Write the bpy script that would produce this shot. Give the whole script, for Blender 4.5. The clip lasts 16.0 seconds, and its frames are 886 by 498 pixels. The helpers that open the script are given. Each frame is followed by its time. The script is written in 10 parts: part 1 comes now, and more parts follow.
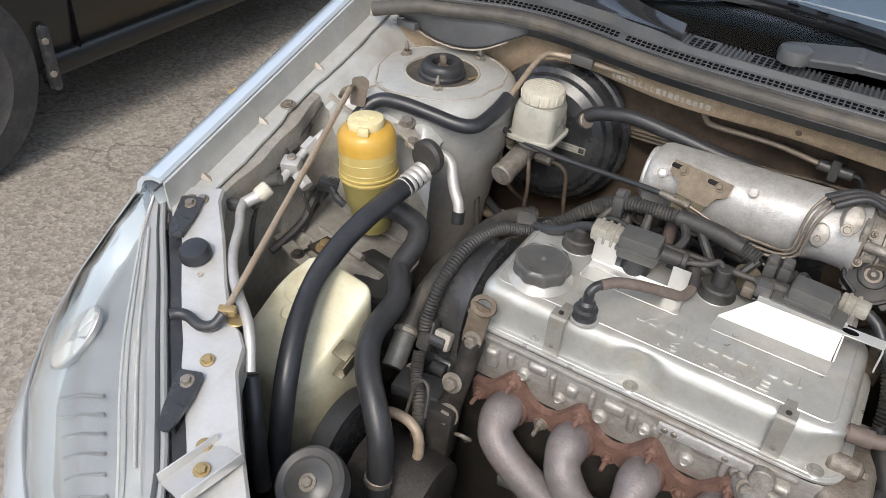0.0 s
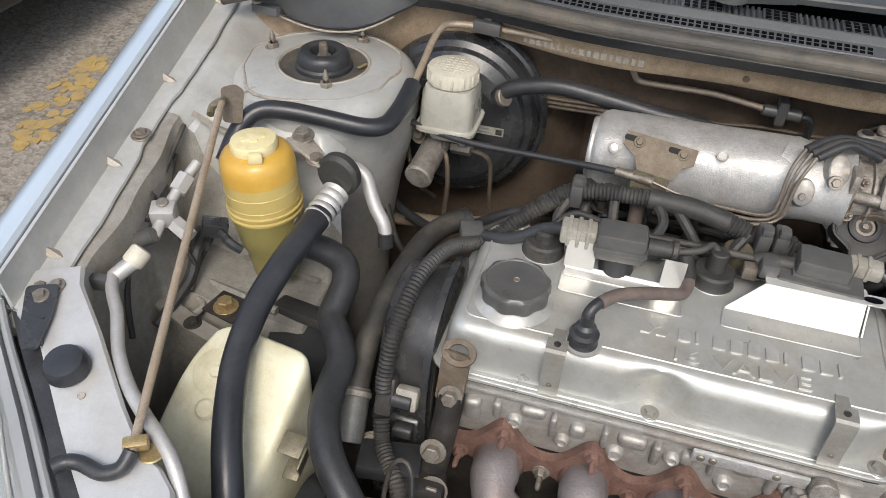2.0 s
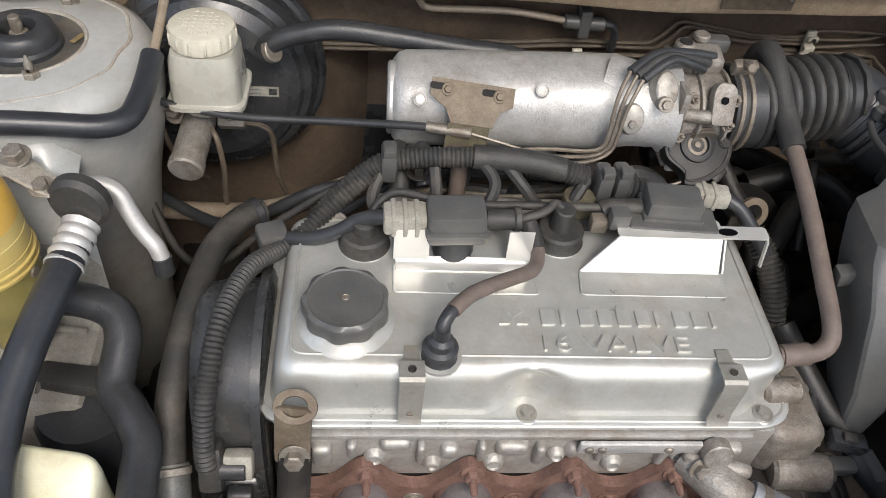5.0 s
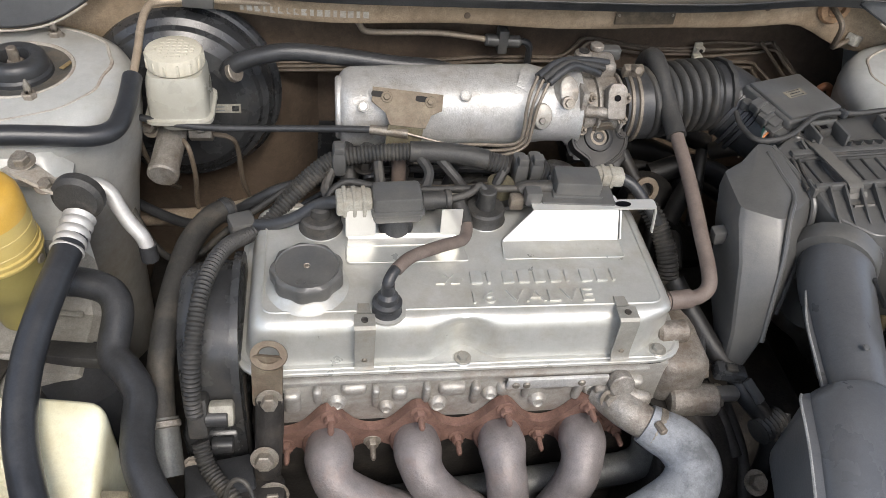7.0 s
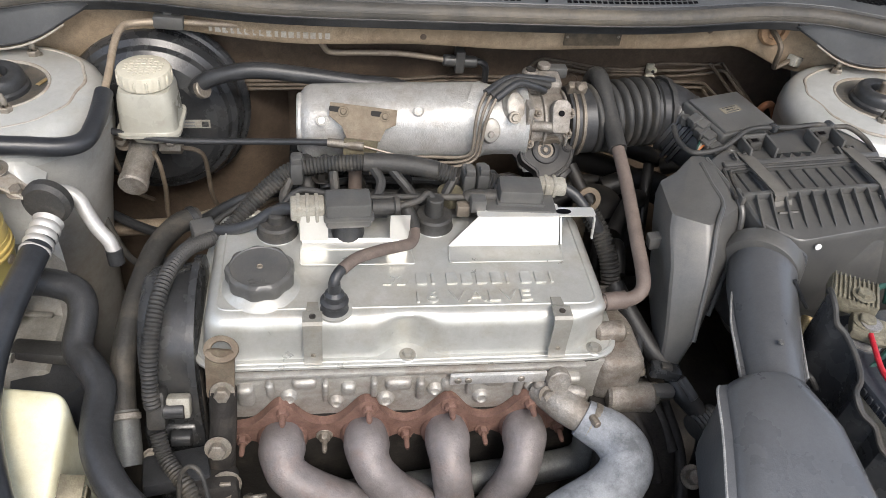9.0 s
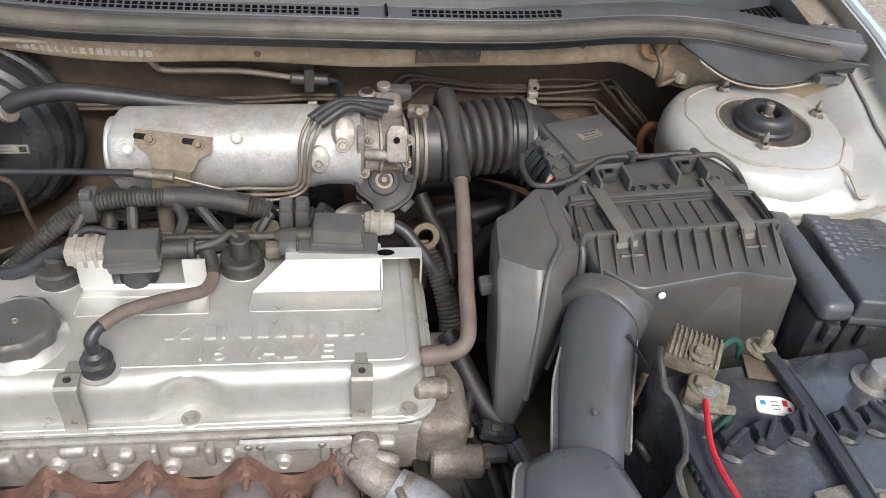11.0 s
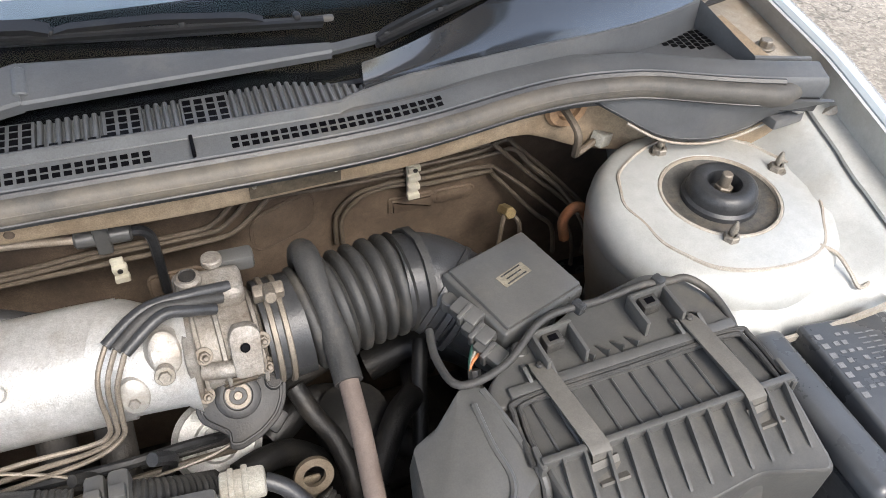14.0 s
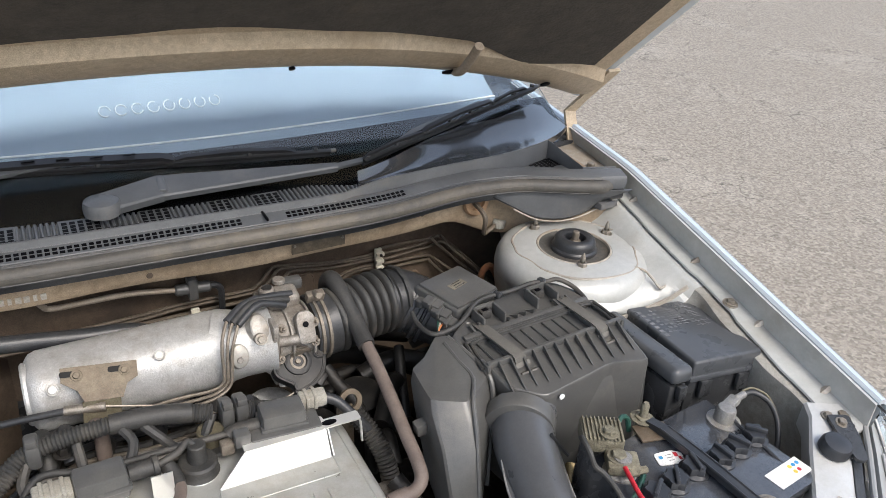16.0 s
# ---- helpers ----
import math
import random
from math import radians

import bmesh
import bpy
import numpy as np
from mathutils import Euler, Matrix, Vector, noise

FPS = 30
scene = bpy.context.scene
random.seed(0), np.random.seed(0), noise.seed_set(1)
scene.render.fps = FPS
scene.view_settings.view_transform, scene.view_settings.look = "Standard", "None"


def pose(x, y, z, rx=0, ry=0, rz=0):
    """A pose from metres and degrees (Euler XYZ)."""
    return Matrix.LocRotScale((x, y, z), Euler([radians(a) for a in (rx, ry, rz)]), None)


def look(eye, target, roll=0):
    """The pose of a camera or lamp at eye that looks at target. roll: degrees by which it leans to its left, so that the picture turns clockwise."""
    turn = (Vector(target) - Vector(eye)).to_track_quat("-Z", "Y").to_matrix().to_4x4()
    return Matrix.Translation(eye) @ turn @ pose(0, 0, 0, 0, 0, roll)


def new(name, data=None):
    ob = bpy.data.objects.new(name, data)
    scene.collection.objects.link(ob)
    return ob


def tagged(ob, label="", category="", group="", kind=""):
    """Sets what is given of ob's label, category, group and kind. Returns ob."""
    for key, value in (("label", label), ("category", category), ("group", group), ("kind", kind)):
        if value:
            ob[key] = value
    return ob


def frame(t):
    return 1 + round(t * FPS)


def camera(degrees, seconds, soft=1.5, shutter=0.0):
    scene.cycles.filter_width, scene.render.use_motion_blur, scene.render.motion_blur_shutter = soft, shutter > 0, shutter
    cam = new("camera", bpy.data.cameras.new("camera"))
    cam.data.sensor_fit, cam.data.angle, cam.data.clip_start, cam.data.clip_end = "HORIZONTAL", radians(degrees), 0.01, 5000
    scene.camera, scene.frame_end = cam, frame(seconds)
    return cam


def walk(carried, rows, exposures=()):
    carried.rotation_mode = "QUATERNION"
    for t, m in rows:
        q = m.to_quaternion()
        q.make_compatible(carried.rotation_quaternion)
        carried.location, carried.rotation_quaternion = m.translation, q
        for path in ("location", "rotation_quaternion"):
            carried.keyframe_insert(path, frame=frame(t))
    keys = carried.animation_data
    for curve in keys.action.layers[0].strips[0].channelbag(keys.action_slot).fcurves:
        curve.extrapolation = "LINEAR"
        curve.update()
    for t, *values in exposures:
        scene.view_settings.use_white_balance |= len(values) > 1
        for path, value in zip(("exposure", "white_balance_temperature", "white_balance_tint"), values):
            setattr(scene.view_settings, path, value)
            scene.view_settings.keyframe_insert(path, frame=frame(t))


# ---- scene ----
cam = camera(58.3, 16.0, 0.6)
PATH = [
    (0, (0.01, -0.887, 1.348), (-0.764, 0.487, 0.118), 4.3),
    (0.5, (-0.069, -0.852, 1.317), (-0.759, 0.561, 0.081), 3.8),
    (1, (-0.129, -0.829, 1.305), (-0.652, 0.644, 0.058), 5.3),
    (1.5, (-0.152, -0.802, 1.295), (-0.6, 0.684, 0.034), 4.0),
    (2, (-0.164, -0.768, 1.283), (-0.542, 0.723, 0.005), 3.4),
    (2.5, (-0.173, -0.725, 1.27), (-0.429, 0.762, -0.042), 3.9),
    (3, (-0.187, -0.689, 1.261), (-0.296, 0.776, -0.096), 5.2),
    (3.5, (-0.203, -0.662, 1.259), (-0.245, 0.781, -0.125), 5.3),
    (4, (-0.213, -0.633, 1.256), (-0.153, 0.796, -0.142), 6.1),
    (4.5, (-0.223, -0.607, 1.248), (-0.083, 0.8, -0.166), 6.3),
    (5, (-0.213, -0.611, 1.252), (-0.028, 0.771, -0.182), 6.9),
    (5.2, (-0.205, -0.623, 1.259), (0.005, 0.751, -0.18), 6.9),
    (7.5, (-0.214, -0.769, 1.312), (0.077, 0.692, -0.022), 6.5),
    (8, (-0.216, -0.793, 1.32), (0.078, 0.683, 0.003), 6.3),
    (10.3, (-0.021, -0.788, 1.321), (0.252, 0.7, 0.012), 6.9),
    (10.5, (0.001, -0.776, 1.318), (0.279, 0.71, 0.008), 7.1),
    (11, (0.029, -0.718, 1.312), (0.304, 0.763, -0.004), 6.3),
    (11.5, (0.028, -0.628, 1.315), (0.384, 0.833, -0.004), 6.2),
    (12, (0.042, -0.525, 1.322), (0.459, 0.904, -0.013), 6.2),
    (12.5, (0.072, -0.425, 1.301), (0.543, 0.971, -0.052), 6.0),
    (13, (0.087, -0.361, 1.275), (0.553, 1.013, -0.102), 4.5),
    (13.5, (0.095, -0.357, 1.275), (0.557, 0.991, -0.129), 3.4),
    (14, (0.085, -0.403, 1.301), (0.636, 0.904, -0.108), 4.4),
    (14.5, (0.04, -0.492, 1.337), (0.761, 0.818, 0.009), 6.9),
    (15, (-0.02, -0.594, 1.36), (0.772, 0.767, 0.127), 6.5),
    (15.5, (-0.096, -0.694, 1.37), (0.748, 0.717, 0.232), 5.2),
    (16, (-0.158, -0.773, 1.384), (0.733, 0.743, 0.43), 4.6),
]
walk(cam, [(t, look(eye, target, roll)) for t, eye, target, roll in PATH], [(0.0, 0.46), (1.0, 0.41), (2.0, 0.36), (3.0, 0.36), (5.0, 0.46), (7.5, 0.56), (10.5, 0.71), (11.5, 0.74), (12.0, 0.81), (12.5, 0.94), (13.0, 1.11), (13.5, 1.22), (14.0, 1.13), (14.5, 0.79), (15.0, 0.71), (16.0, 0.61)])
# ---- world and light ----
SUN_EL, SUN_AZ = 50.0, 168.0
world = bpy.data.worlds.new("sky")
scene.world = world
world.use_nodes = True
wn = world.node_tree.nodes
sky = wn.new("ShaderNodeTexSky")
sky.sky_type, sky.sun_disc = "NISHITA", False
sky.sun_elevation, sky.sun_rotation = radians(SUN_EL), radians(SUN_AZ)
sky.air_density, sky.dust_density = 1.0, 3.0
wn["Background"].inputs["Strength"].default_value = 0.15
haze = wn.new("ShaderNodeMix")
haze.data_type, haze.blend_type = "RGBA", "ADD"
haze.inputs["Factor"].default_value = 1.0
haze.inputs["B"].default_value = (1.5, 1.6, 1.75, 1)
world.node_tree.links.new(sky.outputs["Color"], haze.inputs["A"])
world.node_tree.links.new(haze.outputs["Result"], wn["Background"].inputs["Color"])
sun = new("sun", bpy.data.lights.new("sun", "SUN"))
sun.data.energy, sun.data.angle, sun.data.color = 1.6, radians(20), (1.0, 0.955, 0.895)
_az = radians(SUN_AZ)
sun.matrix_basis = look((math.sin(_az) * 8, math.cos(_az) * 8, 8 * math.tan(radians(SUN_EL))), (0, 0, 0))


# ---- materials ----
def pbr(name, c1, c2, rough=0.5, metal=0.0, scale=30.0, bump=0.1, fine=300.0, dirt=None, amount=0.4, dscale=9.0, coat=0.0, trans=0.0, island=0.0, stretch=None, mottle=0.24):
    m = bpy.data.materials.new(name)
    m.use_nodes = True
    n, l = m.node_tree.nodes, m.node_tree.links
    b = n["Principled BSDF"]
    tc = n.new("ShaderNodeTexCoord")
    vec = tc.outputs["Object"]
    if stretch:
        mp = n.new("ShaderNodeMapping")
        mp.inputs["Scale"].default_value = stretch
        l.new(vec, mp.inputs["Vector"])
        vec = mp.outputs["Vector"]

    def noise_at(s, d=5.0, r=0.6):
        k = n.new("ShaderNodeTexNoise")
        k.inputs["Scale"].default_value, k.inputs["Detail"].default_value, k.inputs["Roughness"].default_value = s, d, r
        l.new(vec, k.inputs["Vector"])
        return k.outputs["Fac"]

    def ramp(fac, a, z):
        r = n.new("ShaderNodeMapRange")
        r.inputs["From Min"].default_value, r.inputs["From Max"].default_value = a, z
        l.new(fac, r.inputs["Value"])
        return r.outputs["Result"]

    def mix(fac, a, z):
        x = n.new("ShaderNodeMix")
        x.data_type = "RGBA"
        l.new(fac, x.inputs["Factor"])
        for sock, v in ((x.inputs["A"], a), (x.inputs["B"], z)):
            if isinstance(v, tuple):
                sock.default_value = (*v, 1)
            else:
                l.new(v, sock)
        return x.outputs["Result"]

    small = noise_at(scale)
    col = mix(ramp(small, 0.32, 0.68), c1, c2)
    mott = n.new("ShaderNodeMapRange")
    mott.inputs["From Min"].default_value, mott.inputs["From Max"].default_value = 0.3, 0.7
    mott.inputs["To Min"].default_value, mott.inputs["To Max"].default_value = 1 - mottle, 1 + mottle * 0.7
    l.new(noise_at(fine * 0.45, 6.0, 0.75), mott.inputs["Value"])
    grit = n.new("ShaderNodeMapRange")
    grit.inputs["From Min"].default_value, grit.inputs["From Max"].default_value = 0.34, 0.66
    grit.inputs["To Min"].default_value, grit.inputs["To Max"].default_value = 1 - mottle * 0.75, 1 + mottle * 0.6
    l.new(noise_at(950.0, 2.0, 0.5), grit.inputs["Value"])
    both = n.new("ShaderNodeMath")
    both.operation = "MULTIPLY"
    l.new(mott.outputs["Result"], both.inputs[0])
    l.new(grit.outputs["Result"], both.inputs[1])
    hv = n.new("ShaderNodeHueSaturation")
    l.new(both.outputs[0], hv.inputs["Value"])
    l.new(col, hv.inputs["Color"])
    col = hv.outputs["Color"]
    big = noise_at(dscale, 8.0, 0.72)
    rr = n.new("ShaderNodeMapRange")
    rr.inputs["To Min"].default_value, rr.inputs["To Max"].default_value = max(0.03, rough - 0.08), min(1, rough + 0.12)
    l.new(small, rr.inputs["Value"])
    if dirt:
        where = ramp(big, 0.62 - 0.3 * amount, 0.86 - 0.3 * amount)
        speck = ramp(noise_at(fine * 0.7, 2.0), 0.58, 0.72)
        add = n.new("ShaderNodeMath")
        add.operation, add.use_clamp = "MULTIPLY_ADD", True
        add.inputs[1].default_value = 0.35 * amount
        l.new(speck, add.inputs[0])
        l.new(where, add.inputs[2])
        k = n.new("ShaderNodeMath")
        k.operation = "MULTIPLY"
        k.inputs[1].default_value = min(1.0, 0.45 + amount * 0.5)
        l.new(add.outputs[0], k.inputs[0])
        col = mix(k.outputs[0], col, dirt)
        if metal:
            mm = n.new("ShaderNodeMapRange")
            mm.inputs["To Min"].default_value, mm.inputs["To Max"].default_value = metal, metal * 0.35
            l.new(k.outputs[0], mm.inputs["Value"])
            l.new(mm.outputs["Result"], b.inputs["Metallic"])
    elif metal:
        b.inputs["Metallic"].default_value = metal
    if island:
        geo = n.new("ShaderNodeObjectInfo")
        hs = n.new("ShaderNodeHueSaturation")
        v = n.new("ShaderNodeMapRange")
        v.inputs["To Min"].default_value, v.inputs["To Max"].default_value = 1 - island, 1 + island
        l.new(geo.outputs["Random"], v.inputs["Value"])
        l.new(v.outputs["Result"], hs.inputs["Value"])
        l.new(col, hs.inputs["Color"])
        col = hs.outputs["Color"]
    l.new(col, b.inputs["Base Color"])
    l.new(rr.outputs["Result"], b.inputs["Roughness"])
    if bump:
        bp = n.new("ShaderNodeBump")
        bp.inputs["Strength"].default_value, bp.inputs["Distance"].default_value = min(1.0, bump * 1.6), 0.0018
        l.new(noise_at(fine, 4.0), bp.inputs["Height"])
        l.new(bp.outputs["Normal"], b.inputs["Normal"])
    b.inputs["Coat Weight"].default_value = coat
    b.inputs["Coat Roughness"].default_value = 0.08
    b.inputs["Transmission Weight"].default_value = trans
    return m


DUST = (0.27, 0.21, 0.15)
M = {}
M["paint"] = pbr("silver_blue_paint", (0.50, 0.56, 0.61), (0.53, 0.59, 0.63), 0.22, 0.25, 8, 0.0, 800, coat=0.9, mottle=0.015)
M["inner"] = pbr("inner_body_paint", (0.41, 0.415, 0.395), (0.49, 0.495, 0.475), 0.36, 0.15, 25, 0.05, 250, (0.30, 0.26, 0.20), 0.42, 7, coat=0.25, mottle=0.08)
M["inner_dirty"] = pbr("dusty_inner_paint", (0.36, 0.33, 0.28), (0.44, 0.41, 0.36), 0.6, 0.05, 25, 0.1, 250, (0.24, 0.18, 0.12), 0.6, 8)
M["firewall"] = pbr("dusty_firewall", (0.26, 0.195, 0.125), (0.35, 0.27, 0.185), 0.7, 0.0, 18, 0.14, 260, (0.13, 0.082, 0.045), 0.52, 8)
# grime and the shade behind the engine, both in this dark brown
M["firewall_low"] = pbr("brown_shaded_firewall", (0.088, 0.063, 0.043), (0.148, 0.106, 0.072), 0.75, 0.0, 18, 0.14, 260, (0.045, 0.033, 0.025), 0.5, 7)
M["inner_duller"] = pbr("duller_tower_paint", (0.34, 0.335, 0.31), (0.42, 0.41, 0.38), 0.45, 0.1, 25, 0.06, 250, (0.235, 0.20, 0.15), 0.58, 9, mottle=0.08)
M["grommet"] = pbr("tan_rubber_grommet", (0.26, 0.155, 0.08), (0.33, 0.21, 0.12), 0.7, 0.0, 40, 0.1, 300, (0.16, 0.09, 0.05), 0.4, 30)
M["plastic"] = pbr("dusty_black_plastic", (0.072, 0.072, 0.070), (0.098, 0.096, 0.091), 0.32, 0.0, 30, 0.05, 600, (0.17, 0.155, 0.13), 0.30, 11, mottle=0.08)
M["plastic_clean"] = pbr("black_plastic", (0.030, 0.031, 0.033), (0.046, 0.048, 0.050), 0.25, 0.0, 30, 0.06, 500, (0.11, 0.10, 0.085), 0.26, 9, mottle=0.18)
M["rubber"] = pbr("black_rubber", (0.024, 0.025, 0.027), (0.042, 0.043, 0.045), 0.36, 0.0, 40, 0.12, 500, (0.095, 0.090, 0.082), 0.26, 18)
M["rubber_dusty"] = pbr("dusty_rubber", (0.026, 0.026, 0.025), (0.046, 0.044, 0.041), 0.55, 0.0, 40, 0.16, 500, (0.14, 0.122, 0.096), 0.40, 18)
M["rubber_new"] = pbr("glossy_black_hose", (0.022, 0.024, 0.028), (0.034, 0.036, 0.041), 0.34, 0.0, 40, 0.06, 500, (0.085, 0.083, 0.078), 0.26, 16, mottle=0.16)
M["cover"] = pbr("silver_cover_paint", (0.44, 0.445, 0.415), (0.52, 0.52, 0.49), 0.29, 0.45, 35, 0.03, 520, (0.29, 0.245, 0.175), 0.40, 14, coat=0.25, mottle=0.05)
M["cast"] = pbr("cast_aluminium", (0.53, 0.525, 0.505), (0.65, 0.64, 0.62), 0.36, 0.42, 60, 0.30, 480, (0.25, 0.205, 0.15), 0.42, 22, mottle=0.14)
M["cast_dirty"] = pbr("dirty_cast_metal", (0.25, 0.235, 0.21), (0.38, 0.355, 0.32), 0.52, 0.45, 60, 0.35, 360, (0.105, 0.074, 0.048), 0.68, 26)
# grimy metal, its base taken near black to deepen shade low in the bay
M["dark_metal"] = pbr("grimy_shaded_metal", (0.018, 0.016, 0.014), (0.038, 0.034, 0.030), 0.6, 0.2, 40, 0.3, 250, (0.085, 0.068, 0.050), 0.36, 20)
M["bracket"] = pbr("zinc_bracket", (0.165, 0.145, 0.095), (0.225, 0.20, 0.135), 0.45, 0.5, 40, 0.12, 300, (0.085, 0.070, 0.050), 0.55, 26)
M["rust_zinc"] = pbr("rusty_zinc_plate", (0.13, 0.105, 0.075), (0.20, 0.165, 0.12), 0.6, 0.4, 50, 0.2, 300, (0.10, 0.062, 0.038), 0.6, 30)
M["bolt"] = pbr("weathered_bolt", (0.24, 0.215, 0.18), (0.34, 0.31, 0.265), 0.5, 0.65, 90, 0.1, 500, (0.16, 0.105, 0.06), 0.45, 40)
M["gold_bolt"] = pbr("gold_passivated_bolt", (0.36, 0.27, 0.13), (0.46, 0.35, 0.18), 0.45, 0.6, 90, 0.1, 500, (0.22, 0.155, 0.09), 0.35, 40)
M["bright"] = pbr("bright_shield_steel", (0.66, 0.65, 0.61), (0.73, 0.72, 0.68), 0.30, 0.6, 12, 0.02, 500, mottle=0.02)
M["tubing"] = pbr("bare_aluminium_tube", (0.47, 0.46, 0.44), (0.54, 0.53, 0.51), 0.48, 0.45, 60, 0.05, 500, (0.34, 0.31, 0.26), 0.35, 18, mottle=0.08)
M["steel_pipe"] = pbr("dusty_steel_pipe", (0.34, 0.275, 0.205), (0.41, 0.335, 0.255), 0.5, 0.3, 60, 0.08, 500, (0.24, 0.18, 0.115), 0.5, 14)
M["pipe_dark"] = pbr("dark_brake_pipe", (0.105, 0.084, 0.062), (0.15, 0.12, 0.09), 0.55, 0.25, 60, 0.08, 500, (0.20, 0.15, 0.10), 0.4, 18)
M["pipe_cool"] = pbr("dull_grey_coolant_pipe", (0.115, 0.118, 0.112), (0.16, 0.163, 0.155), 0.5, 0.3, 40, 0.1, 400, (0.09, 0.075, 0.055), 0.35, 18)
M["rust_flange"] = pbr("rusty_flange", (0.150, 0.082, 0.062), (0.215, 0.125, 0.096), 0.75, 0.1, 60, 0.35, 300, (0.10, 0.058, 0.045), 0.5, 24)
M["runner"] = pbr("heat_stained_iron", (0.185, 0.165, 0.160), (0.255, 0.232, 0.228), 0.50, 0.30, 40, 0.25, 300, (0.26, 0.165, 0.125), 0.30, 14, mottle=0.12)
M["hose_brown"] = pbr("aged_brown_hose", (0.115, 0.088, 0.074), (0.165, 0.13, 0.110), 0.62, 0.0, 40, 0.1, 500, (0.075, 0.055, 0.045), 0.4, 18, mottle=0.12)
M["hose_grey"] = pbr("chalky_grey_hose", (0.235, 0.25, 0.27), (0.32, 0.335, 0.355), 0.66, 0.0, 50, 0.18, 300, (0.052, 0.056, 0.062), 0.62, 34, mottle=0.10)
M["tank"] = pbr("yellowed_translucent_tank", (0.64, 0.61, 0.43), (0.73, 0.71, 0.54), 0.36, 0.0, 12, 0.05, 300, (0.44, 0.36, 0.17), 0.48, 11, mottle=0.06)
M["ps_top"] = pbr("orange_yellow_plastic", (0.52, 0.30, 0.045), (0.58, 0.37, 0.08), 0.30, 0.0, 26, 0.01, 300, (0.42, 0.25, 0.07), 0.42, 14, mottle=0.05)
M["ps_cap"] = pbr("yellowed_cream_cap", (0.66, 0.57, 0.30), (0.72, 0.64, 0.38), 0.42, 0.0, 20, 0.04, 300, (0.42, 0.32, 0.15), 0.4, 40, mottle=0.06)
M["ps_low"] = pbr("olive_yellow_plastic", (0.24, 0.205, 0.07), (0.29, 0.25, 0.09), 0.38, 0.0, 16, 0.01, 300, (0.18, 0.155, 0.07), 0.3, 8, mottle=0.05)
M["ps_mid"] = pbr("tan_yellow_plastic", (0.46, 0.35, 0.115), (0.53, 0.42, 0.16), 0.32, 0.0, 26, 0.01, 300, (0.33, 0.245, 0.09), 0.42, 12, mottle=0.05)
# dusty paint, coloured darker to include the shade low in the wheel house
M["panel_grey"] = pbr("shaded_dusty_panel", (0.26, 0.248, 0.218), (0.325, 0.312, 0.278), 0.52, 0.05, 25, 0.1, 250, (0.16, 0.128, 0.095), 0.46, 10)
M["strap_steel"] = pbr("dull_strap_steel", (0.27, 0.26, 0.23), (0.34, 0.33, 0.295), 0.42, 0.4, 40, 0.08, 500, (0.19, 0.145, 0.09), 0.42, 18, mottle=0.10)
M["oily_black"] = pbr("oily_black_rubber", (0.010, 0.010, 0.010), (0.019, 0.018, 0.017), 0.48, 0.0, 40, 0.14, 500, (0.055, 0.046, 0.035), 0.35, 20)
M["head_cast"] = pbr("stained_head_casting", (0.35, 0.335, 0.305), (0.46, 0.445, 0.41), 0.46, 0.45, 60, 0.18, 360, (0.17, 0.125, 0.085), 0.52, 20, mottle=0.14)
M["seam_worn"] = pbr("worn_pale_seam", (0.22, 0.22, 0.215), (0.34, 0.34, 0.33), 0.6, 0.0, 120, 0.1, 400, (0.07, 0.07, 0.07), 0.5, 60)
M["cream"] = pbr("aged_cream_plastic", (0.53, 0.495, 0.40), (0.60, 0.565, 0.465), 0.45, 0.0, 20, 0.03, 300, (0.36, 0.30, 0.20), 0.36, 30, mottle=0.08)
M["mc_plastic"] = pbr("milky_reservoir_plastic", (0.36, 0.35, 0.30), (0.44, 0.43, 0.375), 0.26, 0.0, 18, 0.02, 300, (0.26, 0.23, 0.165), 0.35, 26, mottle=0.06)
M["white"] = pbr("white_paper", (0.75, 0.75, 0.73), (0.80, 0.80, 0.78), 0.6, 0.0, 30, 0.03, 300, (0.60, 0.57, 0.50), 0.2, 20)
M["white_dirty"] = pbr("grey_white_plastic", (0.28, 0.265, 0.225), (0.36, 0.345, 0.295), 0.55, 0.0, 40, 0.08, 300, (0.24, 0.20, 0.15), 0.4, 30)
M["red"] = pbr("red_wire", (0.42, 0.018, 0.030), (0.50, 0.028, 0.040), 0.35, 0.0, 40, 0.02, 300, (0.30, 0.06, 0.06), 0.1, 20)
M["green"] = pbr("green_wire", (0.012, 0.055, 0.042), (0.02, 0.075, 0.055), 0.45, 0.0, 40, 0.02, 300)
M["battery"] = pbr("glossy_battery_black", (0.040, 0.044, 0.052), (0.058, 0.063, 0.073), 0.16, 0.0, 30, 0.03, 400, (0.13, 0.12, 0.105), 0.32, 22, coat=0.7)
M["lead"] = pbr("oxidised_lead", (0.27, 0.26, 0.25), (0.36, 0.35, 0.33), 0.5, 0.6, 80, 0.3, 400, (0.42, 0.38, 0.26), 0.4, 40)
M["corroded"] = pbr("corroded_terminal", (0.15, 0.135, 0.095), (0.22, 0.20, 0.145), 0.7, 0.2, 120, 0.5, 500, (0.33, 0.31, 0.23), 0.42, 60)
M["pan"] = pbr("dusty_grey_pan", (0.07, 0.068, 0.062), (0.11, 0.105, 0.095), 0.5, 0.2, 60, 0.15, 400, (0.17, 0.13, 0.09), 0.45, 30)
M["print"] = pbr("faded_grey_print", (0.155, 0.158, 0.165), (0.205, 0.208, 0.215), 0.7, 0.0, 60, 0.0, 300)
